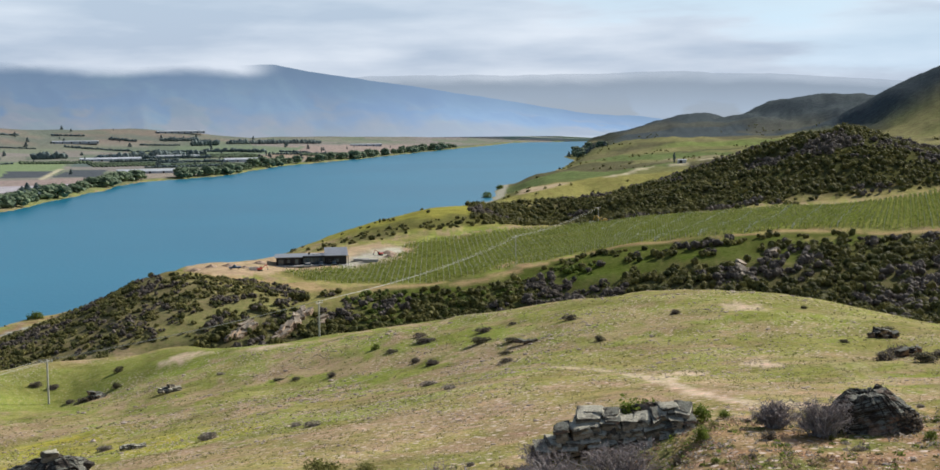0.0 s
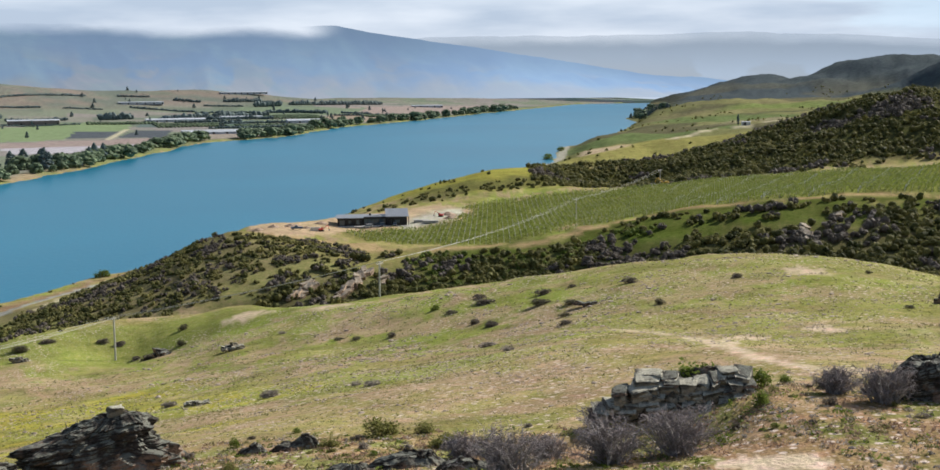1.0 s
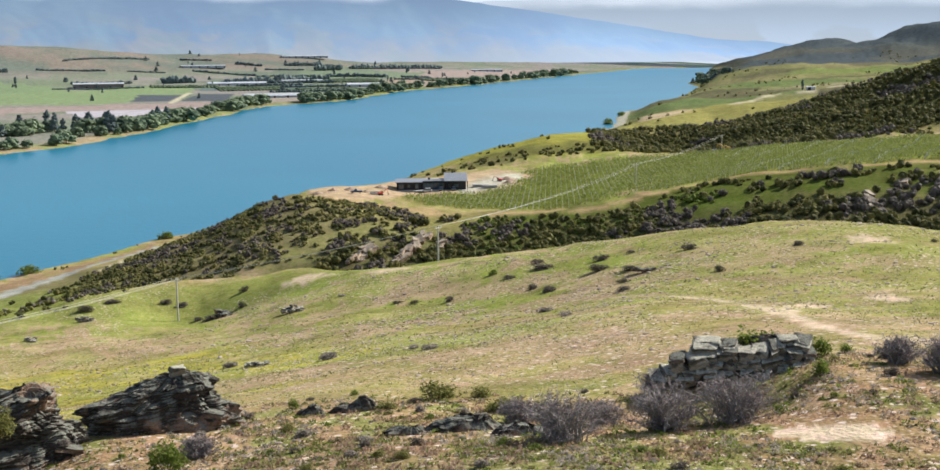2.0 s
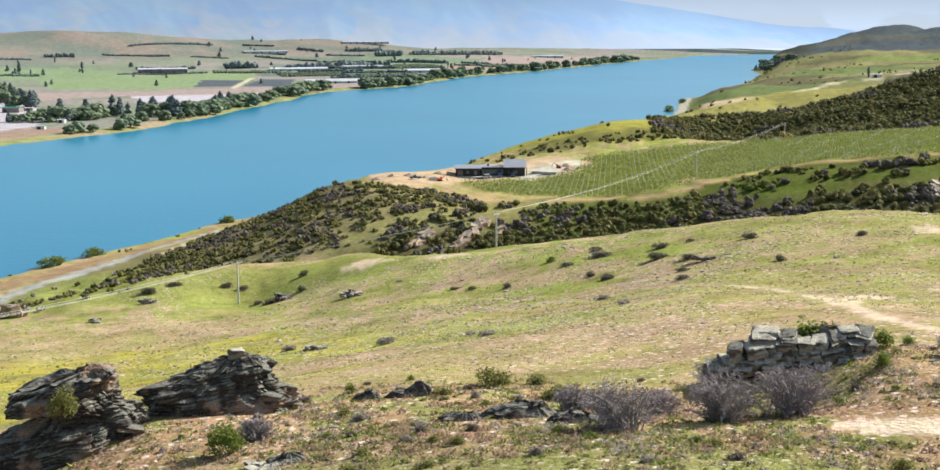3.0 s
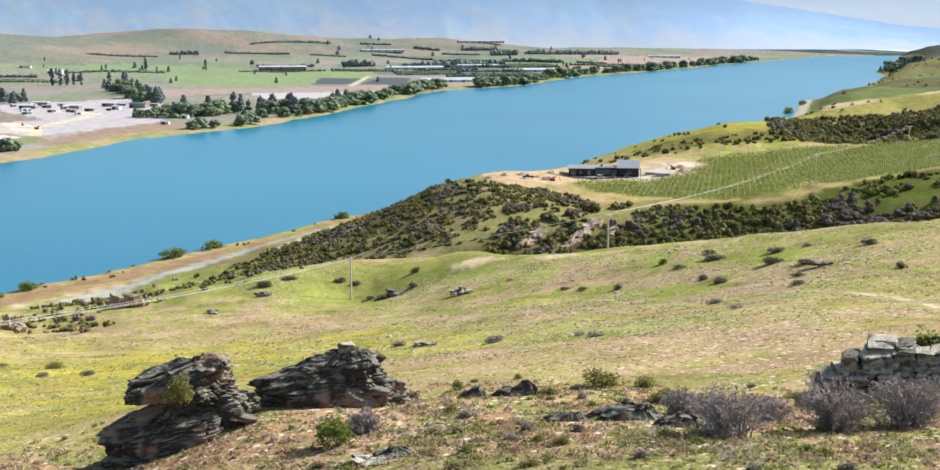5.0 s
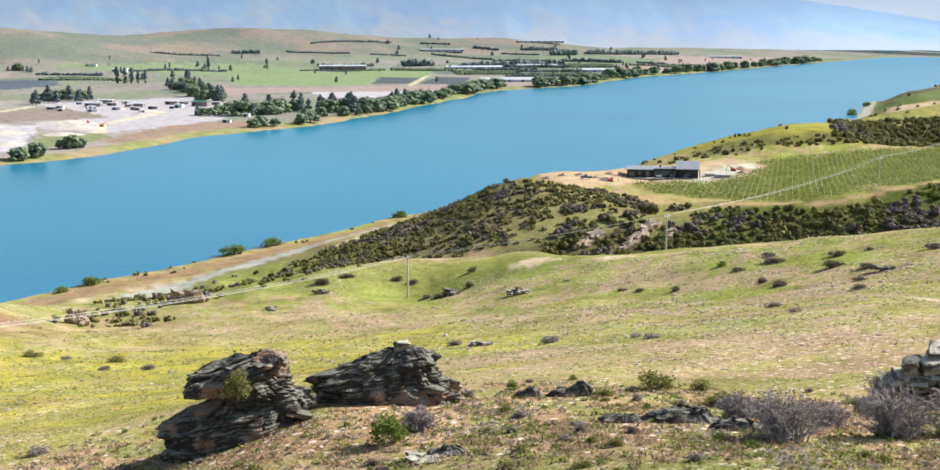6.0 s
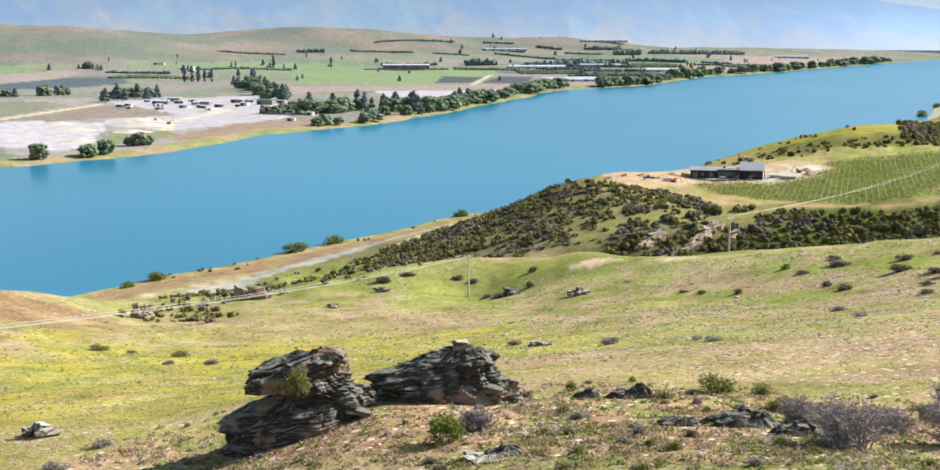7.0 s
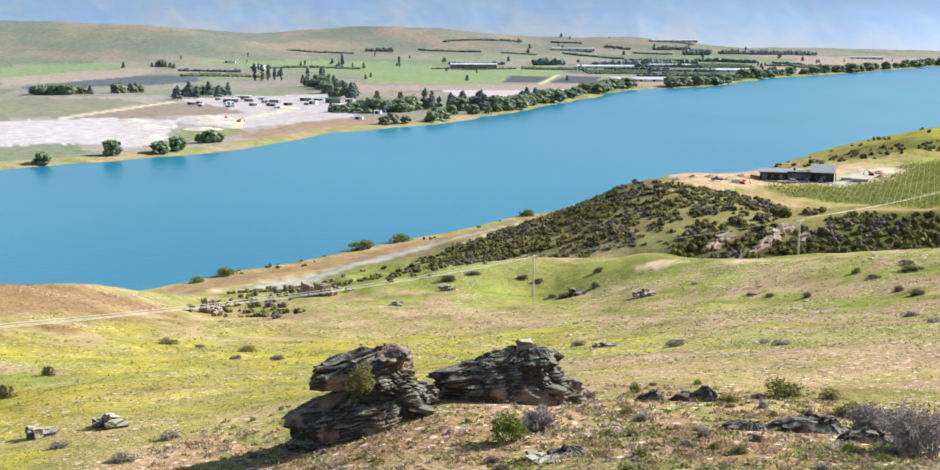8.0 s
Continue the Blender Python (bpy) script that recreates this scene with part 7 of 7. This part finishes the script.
for i in range(26):
    t = rng.uniform(0, 1)
    tree("pine" if i % 2 else "willow", -905 + 240 * t + rng.uniform(-14, 14), 1545 - 320 * t + rng.uniform(-20, 20), rng.uniform(9, 16), "tree in the grove beyond the gravel yard", "yard grove", rng.uniform(0.9, 1.3))
for x0, y0, x1, y1, n in ((-1078, 1146, -974, 1148, 26), (-976, 1181, -968, 1223, 8), (-881, 1174, -859, 1252, 22), (-1417, 1828, -1333, 1804, 9)):
    for i in range(n):
        t = rng.uniform(0, 1)
        tree("pine" if i % 3 else "willow", x0 + (x1 - x0) * t + rng.uniform(-5, 5), y0 + (y1 - y0) * t + rng.uniform(-14, 14), rng.uniform(8, 13), "grey-green tree in a grove on the flats", "field groves", rng.uniform(1.0, 1.4))
for i in range(95):
    y = 1130 + 2300 * (i / 95) ** 1.25 + rng.uniform(-10, 10)
    if rng.uniform() < 0.12:
        continue
    x = float(shore_x(FAR_SHORE, y)) - rng.uniform(6, 26)
    tree("willow", x, y, rng.uniform(6, 12) * (1 + y / 6000), "green willow in the belt along the far shore", "far willows", rng.uniform(1.0, 1.5))
for i in range(90):
    y = rng.uniform(1700, 3500)
    x = float(shore_x(FAR_SHORE, y)) - rng.uniform(60, 1100)
    tree("pine" if i % 3 else "poplar", x, y, rng.uniform(6, 13), "dark tree standing among the far fields", "field trees", rng.uniform(0.9, 1.5))


for i in range(26):
    y = rng.uniform(2330, 2620)
    x = float(shore_x(NEAR_SHORE, y)) + rng.uniform(6, 60)
    tree("pine" if i % 2 else "willow", x, y, rng.uniform(7, 13), "dark tree on the far headland above the lake", "headland trees", rng.uniform(1.0, 1.5))


def shelterbelt(x0, y0, x1, y1, tall, seed):
    """A clipped row of dark trees between fields."""
    r = np.random.RandomState(seed)
    n = max(4, int(math.hypot(x1 - x0, y1 - y0) / 3.4))
    t = np.linspace(0, 1, n)
    x, y = x0 + (x1 - x0) * t + r.uniform(-1, 1, n), y0 + (y1 - y0) * t + r.uniform(-1, 1, n)
    z = height(x, y)
    h = tall * r.uniform(0.6, 1.2, n) * (0.75 + 0.5 * fbm(x / 25, y / 25, 2, seed))
    c = np.stack([x, y, z + h * 0.5], -1)
    co, fa = lumps(r, c, np.stack([h * 0.4 + 1.7, h * 0.4 + 1.7, h * 0.55], -1), 1, 0.28)
    lc, lf = leaves(r, c + [0, 0, 1], h * 0.55, 8, 1.0)
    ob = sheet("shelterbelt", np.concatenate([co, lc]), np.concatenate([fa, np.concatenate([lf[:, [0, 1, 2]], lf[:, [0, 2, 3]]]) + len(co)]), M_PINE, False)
    return tagged(ob, "dark green shelterbelt row between far fields", "hedge", "shelterbelts")


BELTS = [(-906, 2494, -848, 2527, 13), (-773, 2485, -715, 2514, 14), (-738, 2618, -612, 2776, 13), (-650, 3236, -436, 3510, 11), (-719, 3118, -665, 3174, 13), (-820, 3198, -739, 3271, 9), (-1327, 2514, -1292, 2562, 8),
         (-1037, 2337, -944, 2410, 6), (-1271, 2825, -1153, 3077, 5), (-1243, 1899, -1117, 2084, 4), (-1297, 1755, -1206, 1804, 5), (-976, 2905, -820, 2908, 5), (-643, 2919, -500, 2921, 8), (-1426, 2326, -1314, 2425, 4)]
BELTS += [(-464, 2962, -386, 2905, 5), (-1260, 2660, -1148, 2769, 5), (-939, 3150, -872, 3146, 7), (-720, 2420, -600, 2470, 5), (-700, 2560, -560, 2600, 7), (-600, 2330, -470, 2390, 5), (-1010, 2190, -860, 2260, 3), (-560, 2080, -430, 2140, 4)]
for i, (x0, y0, x1, y1, h) in enumerate(BELTS):
    shelterbelt(x0, y0, x1, y1, h, 200 + i)
for i in range(6):
    y = rng.uniform(2500, 3300)
    x = float(shore_x(FAR_SHORE, y)) - rng.uniform(80, 1100)
    ln = rng.uniform(60, 150)
    shelterbelt(x, y, x + 0.93 * ln, y + 0.37 * ln, rng.uniform(3, 6), 300 + i)


def orchard(x, y, w, d, seed):
    """Low rows of fruit trees."""
    r = np.random.RandomState(seed)
    u, v = np.meshgrid(np.arange(-w / 2, w / 2, 7.0), np.arange(-d / 2, d / 2, 9.0), indexing="ij")
    xx, yy = x + u * 0.93 - v * 0.37, y + u * 0.37 + v * 0.93
    xx, yy = xx.ravel() + r.uniform(-0.6, 0.6, u.size), yy.ravel() + r.uniform(-0.6, 0.6, u.size)
    z = height(xx, yy)
    s = r.uniform(2.0, 2.9, len(xx))
    co, fa = lumps(r, np.stack([xx, yy, z + s * 0.7], -1), np.stack([s * 1.3, s, s * 0.8], -1), 1, 0.25)
    tagged(sheet("orchard", co, fa, M_WILLOW, False), "rows of green fruit trees on the flats", "orchard", kind="stuff")


for i, (x, y, w, d) in enumerate(((-640, 2230, 120, 160), (-480, 2200, 110, 120), (-800, 2330, 130, 120), (-560, 2720, 150, 180), (-330, 2800, 120, 140), (-1150, 1690, 140, 70))):
    orchard(x, y, w, d, 400 + i)


def shed(x, y, w, d, tall, wall, top, label, turn=21.0, bays=1):
    """A long shed or covered block with ridged roofs."""
    h = thing("shed", (x, y, max(ground_z(x, y), 0.5)), label, "shed", "far sheds", turn)
    part("wall", box(bmesh.new(), -w / 2, w / 2, -d / 2, d / 2, -1.5, tall), wall, h)
    for i in range(bays):
        y0, y1 = -d / 2 + d * i / bays, -d / 2 + d * (i + 1) / bays
        bm = bmesh.new()
        rise = min(0.22 * (y1 - y0) / 2, 3.0)
        v = [bm.verts.new(q) for q in ((-w / 2 - 0.4, y0, tall), (w / 2 + 0.4, y0, tall), (w / 2 + 0.4, y1, tall), (-w / 2 - 0.4, y1, tall), (-w / 2 - 0.4, (y0 + y1) / 2, tall + rise), (w / 2 + 0.4, (y0 + y1) / 2, tall + rise))]
        for f in ((0, 1, 5, 4), (2, 3, 4, 5), (0, 4, 3), (1, 2, 5), (3, 2, 1, 0)):
            bm.faces.new([v[j] for j in f])
        part("roof", bm, top, h)
    for u in np.linspace(-w / 2 + 3, w / 2 - 3, max(1, int(w / 16))):
        part("door", box(bmesh.new(), u - 1.6, u + 1.6, -d / 2 - 0.12, -d / 2 + 0.05, -0.5, min(3.4, tall - 0.3)), M_FRAME, h)
    return h


M_NET = two_tone("white_netting", (0.46, 0.50, 0.54), (0.58, 0.62, 0.66), 0.05, 0.7, 0.2, 0.0)
M_SHEDWALL = two_tone("brown_shed_wall", (0.20, 0.17, 0.16), (0.30, 0.25, 0.23), 0.1, 0.8, 0.2, 0.1)
M_GREENROOF = two_tone("green_roof", (0.04, 0.20, 0.15), (0.06, 0.26, 0.19), 0.4, 0.5, 0.3, 0.0)
M_PALEROOF = two_tone("pale_roof", (0.55, 0.60, 0.66), (0.68, 0.72, 0.77), 0.1, 0.5, 0.3, 0.0)
GREENHOUSES = ((-500, 1905, 110, 70, 3.5, M_NET, M_NET, "low white netted growing shelter on the flats", 21, 5), (-985, 3010, 110, 40, 5, M_NET, M_NET, "long white glasshouse on the flats", 21, 4),
          (-962, 2290, 95, 34, 8, M_SHEDWALL, M_PALEROOF, "long brown packing shed with a pale roof", 21, 2), (-640, 2640, 90, 40, 5, M_NET, M_NET, "long white glasshouse on the flats", 21, 4),
          (-820, 3420, 130, 50, 5, M_NET, M_NET, "long white glasshouse on the flats", 21, 4), (-740, 2480, 120, 40, 5, M_NET, M_PALEROOF, "white shed among the orchards", 21, 2),
          (-300, 3500, 90, 24, 5, M_NET, M_PALEROOF, "pale long shed on the far flats", 10, 2), (-450, 2380, 70, 24, 5, M_NET, M_PALEROOF, "white shed among the orchards", 21, 1),
          (-654, 1162, 18, 9, 5, M_SHEDWALL, M_GREENROOF, "small shed with a green roof at the gravel yard", 5, 1), (-664, 1134, 9, 7, 3.5, M_NET, M_NET, "small white tent at the gravel yard", 0, 1),
               )
SMALL_SHEDS = (
          (-510, 950, 8, 3, 2.6, M_WHITE, M_NET, "white caravan at the lake edge", 0, 1), (-528, 1022, 7, 4, 3, M_WHITE, M_PALEROOF, "white hut by the far shore", 0, 1),
          (-714, 1133, 15, 8, 3.6, M_SHEDWALL, M_PALEROOF, "pale works shed at the gravel yard", 8, 1), (-758, 1118, 18, 7, 3.4, M_SHEDWALL, M_PALEROOF, "pale works shed at the gravel yard", 8, 1),
          (-784, 1180, 18, 8, 4, M_SHEDWALL, M_PALEROOF, "brown works shed at the gravel yard", 8, 1), (-700, 1180, 14, 7, 3.6, M_SHEDWALL, M_PALEROOF, "brown works shed at the gravel yard", 8, 1),
          (-1230, 1900, 26, 12, 5, M_WHITE, M_PALEROOF, "white farmhouse among trees on the flats", 21, 1), (-1330, 1960, 20, 10, 4, M_WHITE, M_SHEDWALL, "white farmhouse among trees on the flats", 21, 1),
          (232, 1310, 9, 5, 3, M_WHITE, M_PALEROOF, "pale farm shed on the green downs", 0, 1))
for q in GREENHOUSES + SMALL_SHEDS:
    shed(*q)
rng = np.random.RandomState(88)
for i in range(26):
    wide = rng.uniform(4, 10)
    shed(rng.uniform(-800, -640), rng.uniform(1040, 1200), wide, rng.uniform(2.6, 4.5), rng.uniform(2.2, 3.4), (M_SHEDWALL, M_NET, M_NAVY)[i % 3], M_PALEROOF, "small works container at the gravel yard", rng.uniform(0, 90), 1)
tree("poplar", 225, 1318, 11, "lone dark columnar tree by the farm shed", "poplars")
